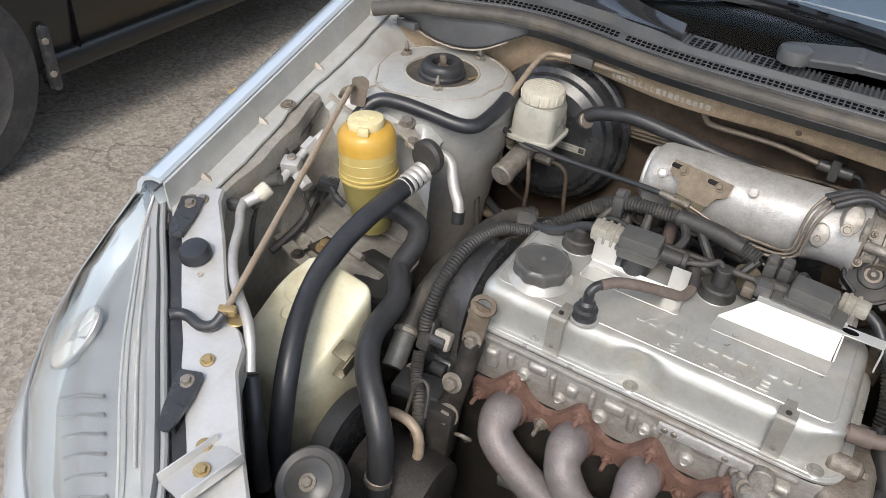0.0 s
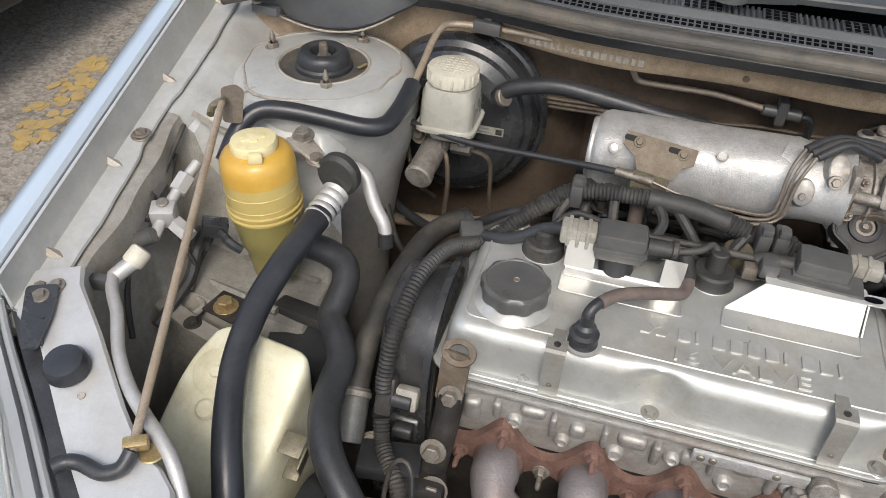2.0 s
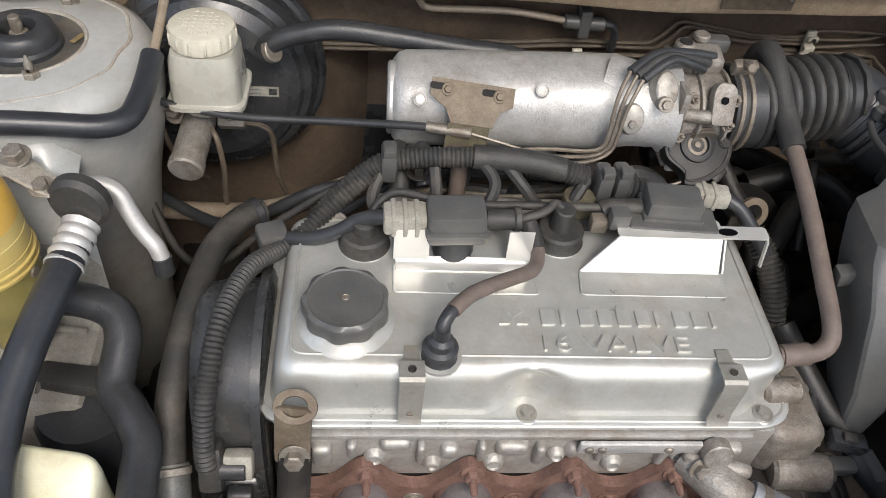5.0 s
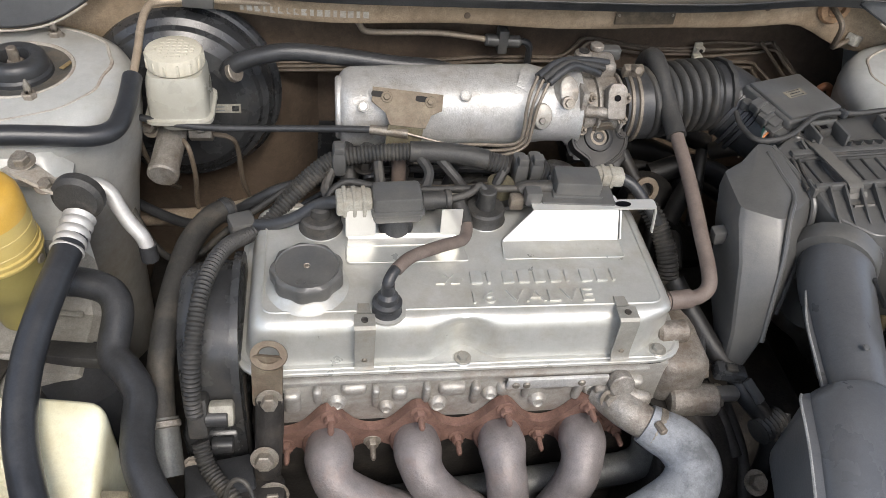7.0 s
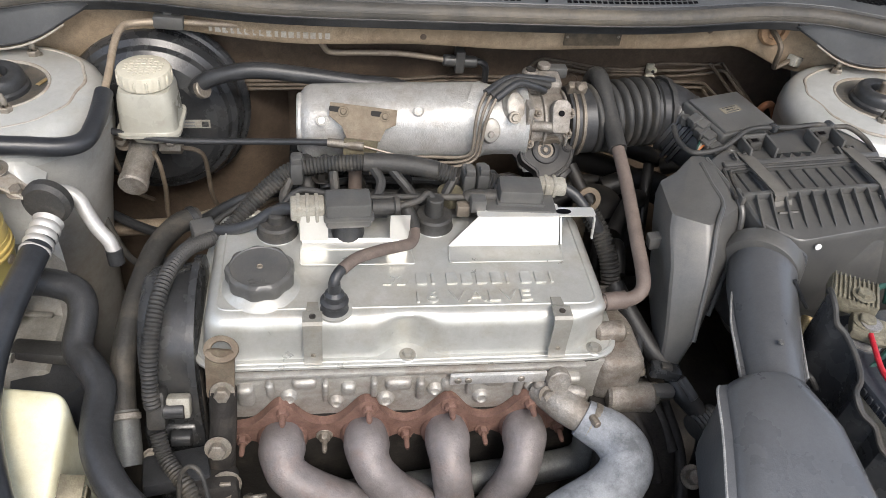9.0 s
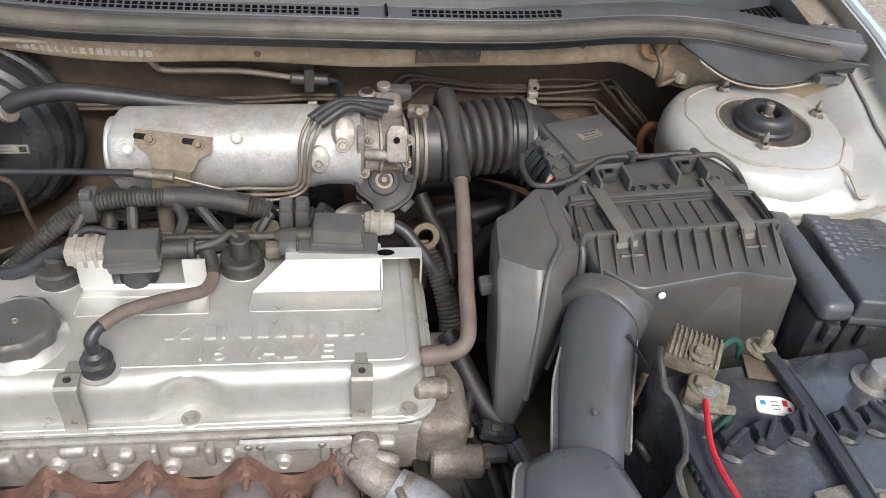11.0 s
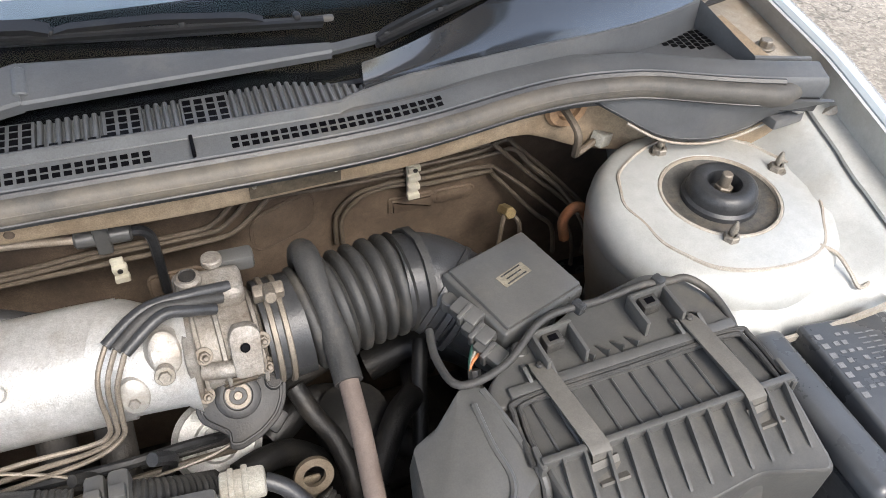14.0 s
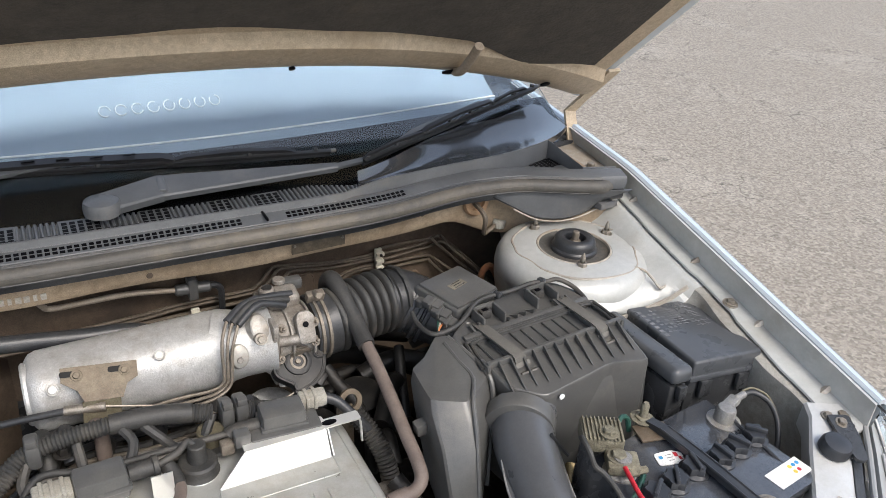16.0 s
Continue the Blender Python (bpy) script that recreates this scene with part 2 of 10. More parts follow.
M["lid_plastic"] = pbr("satin_black_lid", (0.058, 0.062, 0.067), (0.080, 0.084, 0.090), 0.27, 0.0, 20, 0.03, 400, (0.15, 0.135, 0.11), 0.22, 9, mottle=0.06)
M["blue"] = pbr("blue_print", (0.03, 0.22, 0.45), (0.04, 0.26, 0.50), 0.6, 0.0, 30, 0.0, 300, mottle=0.02)
M["label_tan"] = pbr("aged_tan_label", (0.17, 0.15, 0.11), (0.23, 0.205, 0.155), 0.6, 0.0, 60, 0.0, 300, (0.10, 0.09, 0.07), 0.4, 60)
M["yellow"] = pbr("yellow_print", (0.62, 0.46, 0.06), (0.68, 0.52, 0.09), 0.6, 0.0, 30, 0.0, 300, mottle=0.02)
M["leaf"] = pbr("dry_brown_leaf", (0.17, 0.075, 0.04), (0.24, 0.11, 0.06), 0.7, 0.0, 80, 0.1, 300)
M["plate_dirty"] = pbr("dirty_dark_plate", (0.060, 0.048, 0.034), (0.10, 0.080, 0.056), 0.6, 0.2, 90, 0.1, 500, (0.19, 0.145, 0.095), 0.45, 50)
M["orange"] = pbr("orange_grommet", (0.55, 0.17, 0.05), (0.60, 0.22, 0.08), 0.6, 0.0, 40, 0.05, 300)
M["orange_dull"] = pbr("faded_orange_hose", (0.23, 0.085, 0.035), (0.30, 0.125, 0.055), 0.65, 0.0, 40, 0.1, 300, (0.14, 0.08, 0.045), 0.4, 24)
M["band_grey"] = pbr("grey_cowl_plastic", (0.084, 0.088, 0.092), (0.112, 0.116, 0.120), 0.36, 0.0, 20, 0.05, 600, (0.18, 0.16, 0.13), 0.25, 8, mottle=0.10)
M["black_gloss"] = pbr("black_ceramic_band", (0.003, 0.003, 0.004), (0.005, 0.005, 0.006), 0.3, 0.0, 30, 0.0, 300)
M["black_gloss"].node_tree.nodes["Principled BSDF"].inputs["Specular IOR Level"].default_value = 0.05
M["wiper_black"] = pbr("wiper_black_paint", (0.010, 0.010, 0.011), (0.016, 0.016, 0.017), 0.42, 0.0, 30, 0.05, 400, (0.06, 0.055, 0.045), 0.22, 14, mottle=0.12)
M["seal_dust"] = pbr("brown_dusty_seal", (0.060, 0.056, 0.050), (0.088, 0.081, 0.071), 0.55, 0.0, 30, 0.08, 500, (0.19, 0.16, 0.12), 0.5, 9, mottle=0.10)
M["clip_grey"] = pbr("dusty_clip_plastic", (0.095, 0.090, 0.080), (0.130, 0.122, 0.108), 0.5, 0.0, 40, 0.08, 500, (0.17, 0.15, 0.12), 0.3, 14, mottle=0.12)
M["gloss_plastic"] = pbr("glossy_black_plastic", (0.024, 0.026, 0.030), (0.032, 0.034, 0.038), 0.14, 0.0, 12, 0.01, 300, (0.06, 0.055, 0.05), 0.12, 12, coat=1.0, mottle=0.04)
M["plastic_grey"] = pbr("grey_sheen_plastic", (0.075, 0.078, 0.082), (0.105, 0.108, 0.112), 0.36, 0.0, 20, 0.05, 400, (0.17, 0.15, 0.125), 0.25, 10, mottle=0.08)
M["pad"] = pbr("hood_insulation_felt", (0.045, 0.038, 0.03), (0.07, 0.06, 0.048), 0.95, 0.0, 30, 0.5, 200, (0.11, 0.09, 0.065), 0.3, 9)
M["hood_in"] = pbr("beige_hood_underside", (0.45, 0.36, 0.25), (0.52, 0.42, 0.30), 0.5, 0.05, 20, 0.04, 300, (0.33, 0.24, 0.15), 0.4, 4)
M["dark_car"] = pbr("dark_green_grey_paint", (0.006, 0.007, 0.007), (0.009, 0.010, 0.010), 0.3, 0.0, 40, 0.02, 600, (0.03, 0.027, 0.022), 0.2, 4, coat=0.25)
M["tyre"] = pbr("tyre_rubber", (0.03, 0.03, 0.03), (0.045, 0.044, 0.042), 0.8, 0.0, 30, 0.2, 300, (0.10, 0.09, 0.075), 0.4, 8)
M["yellow_paint"] = pbr("worn_yellow_road_paint", (0.40, 0.27, 0.08), (0.46, 0.32, 0.11), 0.9, 0.0, 30, 0.4, 90, (0.27, 0.225, 0.16), 0.6, 20)


def glass(name, tint, rough=0.0, ior=1.45):
    m = bpy.data.materials.new(name)
    m.use_nodes = True
    b = m.node_tree.nodes["Principled BSDF"]
    b.inputs["Base Color"].default_value = (*tint, 1)
    b.inputs["Roughness"].default_value, b.inputs["IOR"].default_value = rough, ior
    b.inputs["Transmission Weight"].default_value = 1.0
    return m


M["smoked"] = pbr("smoky_silver_reflector", (0.27, 0.268, 0.258), (0.33, 0.328, 0.318), 0.32, 0.5, 14, 0.02, 300, mottle=0.08)
M["lens"] = glass("clear_headlight_lens", (0.93, 0.95, 0.96), 0.05)
M["windscreen"] = glass("windscreen_glass", (0.86, 0.92, 0.93), 0.0, 1.52)
M["car_glass"] = glass("dark_car_glass", (0.12, 0.13, 0.13), 0.0, 1.52)
M["bezel"] = pbr("satin_silver_bezel", (0.27, 0.275, 0.27), (0.32, 0.325, 0.32), 0.5, 0.15, 10, 0.0, 300, mottle=0.03)
M["support"] = pbr("silver_support_paint", (0.45, 0.45, 0.44), (0.52, 0.52, 0.505), 0.34, 0.25, 18, 0.02, 300, (0.35, 0.32, 0.26), 0.35, 10, coat=0.2, mottle=0.06)
M["pipe_grey"] = pbr("grey_brown_steel_pipe", (0.17, 0.145, 0.115), (0.24, 0.205, 0.165), 0.5, 0.35, 60, 0.08, 500, (0.12, 0.095, 0.065), 0.4, 20)
M["duct"] = pbr("grey_blue_duct_plastic", (0.072, 0.075, 0.080), (0.094, 0.097, 0.102), 0.27, 0.0, 14, 0.06, 400, (0.15, 0.14, 0.125), 0.28, 12, mottle=0.12)
M["shade"] = pbr("pale_blue_sunshade", (0.17, 0.22, 0.285), (0.18, 0.23, 0.295), 0.5, 0.0, 3, 0.0, 200, mottle=0.0)
M["pale_print"] = pbr("pale_grey_print", (0.42, 0.46, 0.50), (0.50, 0.54, 0.58), 0.6, 0.0, 30, 0.0, 300, mottle=0.0)


# ---- ground material: worn asphalt with aggregate, patches and cracks ----
def asphalt():
    m = pbr("worn_asphalt", (0.222, 0.193, 0.154), (0.305, 0.270, 0.222), 0.9, 0.0, 40, 0.0, 420, (0.34, 0.305, 0.255), 0.45, 0.9)
    n, l = m.node_tree.nodes, m.node_tree.links
    b = n["Principled BSDF"]
    col = b.inputs["Base Color"].links[0].from_socket
    tc = n.new("ShaderNodeTexCoord")
    vo = n.new("ShaderNodeTexVoronoi")
    vo.inputs["Scale"].default_value = 95
    l.new(tc.outputs["Object"], vo.inputs["Vector"])
    wob = n.new("ShaderNodeTexNoise")
    wob.inputs["Scale"].default_value, wob.inputs["Detail"].default_value = 2.2, 8
    l.new(tc.outputs["Object"], wob.inputs["Vector"])
    add = n.new("ShaderNodeVectorMath")
    add.operation = "MULTIPLY_ADD"
    add.inputs[1].default_value = (0.7, 0.7, 0.7)
    l.new(wob.outputs["Color"], add.inputs[0])
    l.new(tc.outputs["Object"], add.inputs[2])
    cr = n.new("ShaderNodeTexVoronoi")
    cr.feature = "DISTANCE_TO_EDGE"
    cr.inputs["Scale"].default_value = 3.1
    l.new(add.outputs[0], cr.inputs["Vector"])
    fr = n.new("ShaderNodeMapRange")
    fr.inputs["From Min"].default_value, fr.inputs["From Max"].default_value = 0.0, 0.022
    patch = n.new("ShaderNodeTexNoise")
    patch.inputs["Scale"].default_value, patch.inputs["Detail"].default_value = 0.9, 3
    l.new(tc.outputs["Object"], patch.inputs["Vector"])
    dep = n.new("ShaderNodeMapRange")
    dep.inputs["From Min"].default_value, dep.inputs["From Max"].default_value = 0.47, 0.56
    dep.inputs["To Min"].default_value, dep.inputs["To Max"].default_value = 1.0, 0.5
    l.new(patch.outputs["Fac"], dep.inputs["Value"])
    l.new(dep.outputs["Result"], fr.inputs["To Min"])
    l.new(cr.outputs["Distance"], fr.inputs["Value"])
    st = n.new("ShaderNodeMapRange")
    st.inputs["To Min"].default_value, st.inputs["To Max"].default_value = 0.70, 1.26
    sep = n.new("ShaderNodeSeparateColor")
    l.new(vo.outputs["Color"], sep.inputs["Color"])
    l.new(sep.outputs["Red"], st.inputs["Value"])
    mu = n.new("ShaderNodeMath")
    mu.operation = "MULTIPLY"
    l.new(fr.outputs["Result"], mu.inputs[0])
    l.new(st.outputs["Result"], mu.inputs[1])
    hs = n.new("ShaderNodeHueSaturation")
    l.new(col, hs.inputs["Color"])
    l.new(mu.outputs[0], hs.inputs["Value"])
    l.new(hs.outputs["Color"], b.inputs["Base Color"])
    bp = n.new("ShaderNodeBump")
    bp.inputs["Strength"].default_value, bp.inputs["Distance"].default_value = 0.55, 0.004
    l.new(vo.outputs["Distance"], bp.inputs["Height"])
    l.new(bp.outputs["Normal"], b.inputs["Normal"])
    return m


M["asphalt"] = asphalt()


# ---- mesh helpers ----
def chain(ob):
    m = ob.matrix_basis.copy()
    while ob.parent:
        ob = ob.parent
        m = ob.matrix_basis @ m
    return m


def finish(bm, name, mat, sharp=38.0):
    bmesh.ops.recalc_face_normals(bm, faces=bm.faces)
    lim = radians(sharp)
    for f in bm.faces:
        f.smooth = True
    for e in bm.edges:
        if len(e.link_faces) == 2 and e.calc_face_angle(0.0) > lim:
            e.smooth = False
    me = bpy.data.meshes.new(name)
    bm.to_mesh(me)
    bm.free()
    me.materials.append(M[mat] if isinstance(mat, str) else mat)
    return me


def part(name, bm, mat, parent, label="", sharp=38.0):
    bm.transform(chain(parent).inverted())
    ob = new(name, finish(bm, name, mat, sharp))
    ob.parent = parent
    if label:
        ob["label"] = label
    return ob


def thing(name, base, label, category, group="", kind=""):
    ob = new(name)
    ob.empty_display_size = 0.05
    ob.matrix_basis = Matrix.Translation(base)
    return tagged(ob, label, category, group, kind)


def solo(name, bm, mat, label, category, group="", kind="", sharp=38.0):
    lo = [min(v.co[i] for v in bm.verts) for i in range(3)]
    hi = [max(v.co[i] for v in bm.verts) for i in range(3)]
    base = Vector(((lo[0] + hi[0]) / 2, (lo[1] + hi[1]) / 2, lo[2]))
    bm.transform(Matrix.Translation(-base))
    ob = new(name, finish(bm, name, mat, sharp))
    ob.matrix_basis = Matrix.Translation(base)
    return tagged(ob, label, category, group, kind)


def at(x, y, z, rx=0, ry=0, rz=0):
    return pose(x, y, z, rx, ry, rz)


def along(p, d):
    """A pose at p whose z axis points along d."""
    q = Vector(d).to_track_quat("Z", "Y").to_matrix().to_4x4()
    return Matrix.Translation(p) @ q


def box(sx, sy, sz, m, bev=0.002, seg=2, bm=None):
    """A rounded box standing on the pose m (its bottom centre)."""
    b = bmesh.new()
    bmesh.ops.create_cube(b, size=1, matrix=Matrix.Translation((0, 0, sz / 2)) @ Matrix.Diagonal((sx, sy, sz, 1)))
    if bev:
        bmesh.ops.bevel(b, geom=b.edges[:], offset=min(bev, 0.45 * min(sx, sy, sz)), segments=seg, affect="EDGES", profile=0.5)
    b.transform(m)
    return merge(bm, b)


def merge(bm, b):
    if bm is None:
        return b
    me = bpy.data.meshes.new("tmp")
    b.to_mesh(me)
    b.free()
    bm.from_mesh(me)
    bpy.data.meshes.remove(me)
    return bm


def loft(rings, bm=None, cap=True, closed=True):
    b = bmesh.new()
    vs = [[b.verts.new(p) for p in r] for r in rings]
    k = len(vs[0])
    for a, z in zip(vs, vs[1:]):
        for i in range(k if closed else k - 1):
            b.faces.new((a[i], a[(i + 1) % k], z[(i + 1) % k], z[i]))
    if cap and closed:
        b.faces.new(vs[0][::-1])
        b.faces.new(vs[-1])
    return merge(bm, b)


def lathe(profile, m, n=28, bm=None, lobes=0, depth=0.0, cap=True):
    """Revolves (radius, height) pairs; lobes scallops the radius."""
    rings = []
    for r, z, *k in profile:
        f = k[0] if k else 0
        rings.append([((r * (1 - f * depth * (0.5 + 0.5 * math.cos(lobes * a)))) * math.cos(a), (r * (1 - f * depth * (0.5 + 0.5 * math.cos(lobes * a)))) * math.sin(a), z) for a in (2 * math.pi * i / n for i in range(n))])
    b = loft(rings, cap=cap)
    b.transform(m)
    return merge(bm, b)


def cyl(r, h, m, n=24, bev=0.001, bm=None, r2=None):
    r2 = r if r2 is None else r2
    return lathe([(max(r - bev, 1e-4), 0), (r, bev), (r2, h - bev), (max(r2 - bev, 1e-4), h)], m, n, bm)


def smooth_path(pts, sub=6):
    pts = [Vector(p) for p in pts]
    if len(pts) == 2:
        return [pts[0].lerp(pts[1], i / sub) for i in range(sub + 1)]
    out = []
    for i in range(len(pts) - 1):
        p0, p1, p2, p3 = pts[max(i - 1, 0)], pts[i], pts[i + 1], pts[min(i + 2, len(pts) - 1)]
        for k in range(sub):
            t = k / sub
            out.append(0.5 * ((2 * p1) + (p2 - p0) * t + (2 * p0 - 5 * p1 + 4 * p2 - p3) * t * t + (3 * p1 - p0 - 3 * p2 + p3) * t ** 3))
    out.append(pts[-1])
    return out


def rings_along(path, radius, n):
    rings = []
    up = None
    for i, p in enumerate(path):
        d = (path[min(i + 1, len(path) - 1)] - path[max(i - 1, 0)]).normalized()
        if up is None:
            up = d.orthogonal().normalized()
        up = (up - d * up.dot(d)).normalized()
        side = d.cross(up)
        r = radius(i / (len(path) - 1)) if callable(radius) else radius
        rings.append([p + (up * math.cos(a) + side * math.sin(a)) * r for a in (2 * math.pi * k / n for k in range(n))])
    return rings


def tube(pts, r, n=12, sub=6, bm=None, straight=False):
    path = [Vector(p) for p in pts] if straight else smooth_path(pts, sub)
    return loft(rings_along(path, r, n), bm)


def resample(pts, step, sub=12):
    path = smooth_path(pts, sub)
    out, left = [path[0]], step
    for a, z in zip(path, path[1:]):
        d = (z - a).length
        pos = 0.0
        while d - pos >= left:
            pos += left
            out.append(a.lerp(z, pos / d))
            left = step
        left -= d - pos
    out.append(path[-1])
    return out


def corrugated(pts, r, amp, pitch, n=14, bm=None):
    path = resample(pts, pitch / 4)
    k = len(path) - 1
    return loft(rings_along(path, lambda t: r + amp * (1, 0.3, -1, 0.3)[int(round(t * k)) % 4], n), bm)


def strip(pts, w, h, side, bm=None):
    """A flat bar along pts; side is its wide direction."""
    rings = []
    path = [Vector(p) for p in pts]
    for i, p in enumerate(path):
        d = (path[min(i + 1, len(path) - 1)] - path[max(i - 1, 0)]).normalized()
        s = Vector(side)
        s = (s - d * s.dot(d)).normalized()
        u = d.cross(s)
        rings.append([p + s * a * w / 2 + u * c * h / 2 for a, c in ((-1, -1), (1, -1), (1, 1), (-1, 1))])
    return loft(rings, bm)


def prism(outline, z0, z1, m=None, bm=None, bev=0.0):
    b = loft([[(x, y, z0) for x, y in outline], [(x, y, z1) for x, y in outline]])
    if bev:
        bmesh.ops.recalc_face_normals(b, faces=b.faces)
        top = [e for e in b.edges if all(abs(v.co.z - z1) < 1e-6 for v in e.verts)]
        bmesh.ops.bevel(b, geom=top, offset=bev, segments=2, affect="EDGES", profile=0.5)
    if m is not None:
        b.transform(m)
    return merge(bm, b)


def rounded(outline, r, k=4):
    """Rounds the corners of an outline by r."""
    out, n = [], len(outline)
    for i in range(n):
        p, a, z = Vector(outline[i]), Vector(outline[i - 1]), Vector(outline[(i + 1) % n])
        u, v = (a - p), (z - p)
        rr = min(r, 0.45 * u.length, 0.45 * v.length)
        s, e = p + u.normalized() * rr, p + v.normalized() * rr
        for j in range(k + 1):
            t = j / k
            q = s * (1 - t) ** 2 + p * 2 * t * (1 - t) + e * t * t
            out.append((q.x, q.y))
    return out


def hexbolt(p, d=(0, 0, 1), r=0.006, h=0.006, bm=None, washer=True, stud=0.0):
    m = along(p, d)
    b = None
    if washer:
        b = cyl(r * 1.55, 0.0015, m, 16, 0.0004)
    b = lathe([(r, 0.001), (r, h - 0.001), (r * 0.86, h)], m, 6, b)
    if stud:
        b = lathe([(r * 0.5, h - 0.001), (r * 0.5, h + stud * 0.8), (r * 0.32, h + stud)], m, 10, b)
    return merge(bm, b)
# ---- ground ----
bm = bmesh.new()
bmesh.ops.create_grid(bm, x_segments=60, y_segments=60, size=90)
for v in bm.verts:
    far = min(1.0, v.co.length / 60)
    v.co.z = 0.25 * far * far * (noise.noise(v.co * 0.05) + 0.4)
ground = new("ground", finish(bm, "ground", "asphalt"))
tagged(ground, "worn grey asphalt with loose grit and fine cracks", "ground", kind="structure")

# worn road marking: flakes of yellow paint left on the asphalt
random.seed(11)
bm = None
for i in range(190):
    u, v = random.gauss(0, 0.36), random.uniform(-1, 1)
    if noise.noise((u * 2.6, v * 5.0, 2.0)) < -0.12 + 0.35 * abs(u):
        continue
    r = random.uniform(0.006, 0.024)
    n = random.randint(6, 9)
    out = [(r * random.uniform(0.55, 1.15) * math.cos(2 * math.pi * k / n), 1.3 * r * random.uniform(0.55, 1.15) * math.sin(2 * math.pi * k / n)) for k in range(n)]
    bm = prism(out, -0.002, 0.0022 + 0.00002 * i, at(-1.87 + 0.12 * u - 0.06 * v, 1.03 + 0.27 * v, 0, 0, 0, random.uniform(0, 360)), bm=bm)
solo("road_marking", bm, "yellow_paint", "worn flaking yellow painted marking on the asphalt", "road marking", kind="structure")


# ---- the car's body ----
def zf(y):
    """Height of the bolted fender flange along the car."""
    return 0.893 + 0.175 * (y - 0.07) if y < 0.07 else 0.893 + 0.10 * (y - 0.07)


body = thing("silver_car", (0, 0, 0.2), "silver-blue sedan with its engine bay open on asphalt", "car")


# lines of each fender in plan: (at y = 0, slope) of flange edge, wall foot, wall lip, outer crown
LINES = {-1: ((0.638, 0.11), (0.662, 0.11), (0.675, 0.13), (0.722, 0.125)), 1: ((0.631, 0.08), (0.655, 0.06), (0.653, 0.05), (0.692, 0.06))}


def fender(s):
    """Outer wing with its crown, and the dusty inner wall and bolted flange."""
    ln = LINES[s]
    fl = 1.0 if s < 0 else 0.3
    crown, wall, upright = [], [], []
    for i in range(49):
        y = 0.42 - 0.828 * i / 48
        z = zf(y)
        g, f, l, o = (a + b * min(y, 0.10) for a, b in ln)
        g += 0.0010 * math.sin(y * 47) + 0.0006 * math.sin(y * 113 + 1) + (0.005 if y < -0.115 else 0) - (0.006 if y < -0.21 else 0)
        nose = max(0.0, min(1.0, (-0.33 - y) / 0.07))
        fl = (1.0 if s < 0 else 0.3) * (1 - 0.95 * nose)
        c = [(l + 0.003, z + 0.029), (l + 0.004, z + 0.034), (l + 0.008, z + 0.037), (l + 0.40 * (o - l), z + 0.0362), (l + 0.72 * (o - l), z + 0.0300), (o - 0.0035, z + 0.0190), (o, z + 0.008), (o + 0.010 * fl, z - 0.01), (o + 0.030 * fl, z - 0.06), (o + 0.036 * fl, z - 0.14), (o + 0.04 * fl, 0.45), (o + 0.04 * fl, 0.30),
             (o + 0.04 * fl - 0.004, 0.30), (o + 0.036 * fl - 0.004, z - 0.14), (o + 0.030 * fl - 0.004, z - 0.06), (o + 0.010 * fl - 0.004, z - 0.012), (o - 0.005, z + 0.004), (o - 0.010, z + 0.016), (l + 0.66 * (o - l), z + 0.025), (l + 0.38 * (o - l), z + 0.0310), (l + 0.009, z + 0.031)]
        w = [(g, z - 0.003), (g + 0.001, z - 0.0005), (g + 0.004, z), (f - 0.003, z + 0.0005), (f + 0.002, z + 0.0015), (f + 0.002, z - 0.004), (g + 0.004, z - 0.0045)]
        u = [(f - 0.0005, z - 0.002), (f + 0.0005, z + 0.004), (f + (l - f) * 0.8, z + 0.030), (l - 0.002, z + 0.034), (l + 0.001, z + 0.0345), (l + 0.001, z + 0.026), (f + 0.004, z - 0.002)]
        upright.append([(s * x, y, zz) for x, zz in u])
        crown.append([(s * x, y, zz) for x, zz in c])
        wall.append([(s * x, y, zz) for x, zz in w])
    fd = part("fender", loft(crown), "paint", body, "silver-blue painted fender")
    part("fender_flange", loft(wall), "inner", fd, "dusty folded inner flange")
    part("inner_wall", loft(upright), "inner", fd, "dusty upright inner wall")
    rib = []
    for i in range(25):
        y = 0.40 - 0.82 * i / 24
        l = ln[2][0] + ln[2][1] * min(y, 0.10)
        rib.append((s * (l + 0.0045), y, zf(y) + 0.031))
    part("lip_seal", tube(rib, 0.0016, 6, 1, straight=True), "rubber", fd, "thin dark seam along the lip")
    for y in (0.045, -0.105, -0.235, -0.350):
        f = ln[1][0] + ln[1][1] * y
        z = zf(y)
        b = loft([[(s * (f - 0.010), y + 0.006, z + 0.0005), (s * (f + 0.001), y + 0.006, z + 0.0005), (s * (f + 0.001), y + 0.006, z + 0.003)],
                  [(s * (f - 0.013), y, z + 0.0005), (s * (f + 0.002), y, z + 0.0005), (s * (f + 0.003), y, z + 0.009)],
                  [(s * (f - 0.008), y - 0.004, z + 0.0005), (s * (f + 0.001), y - 0.004, z + 0.0005), (s * (f + 0.001), y - 0.004, z + 0.003)]])
        part("gusset", b, "inner_dirty", fd)
    for y in (-0.19, -0.385):
        g = (ln[0][0] + ln[0][1] * y + ln[1][0] + ln[1][1] * y) / 2
        b = cyl(0.0105, 0.0016, at(s * g, y, zf(y), 8), 20, 0.0005)
        part("bolt", hexbolt((s * g, y, zf(y) + 0.0015), (0, 0, 1), 0.0055, 0.005, b), "bolt", fd, "weathered hex bolt")
    return fd


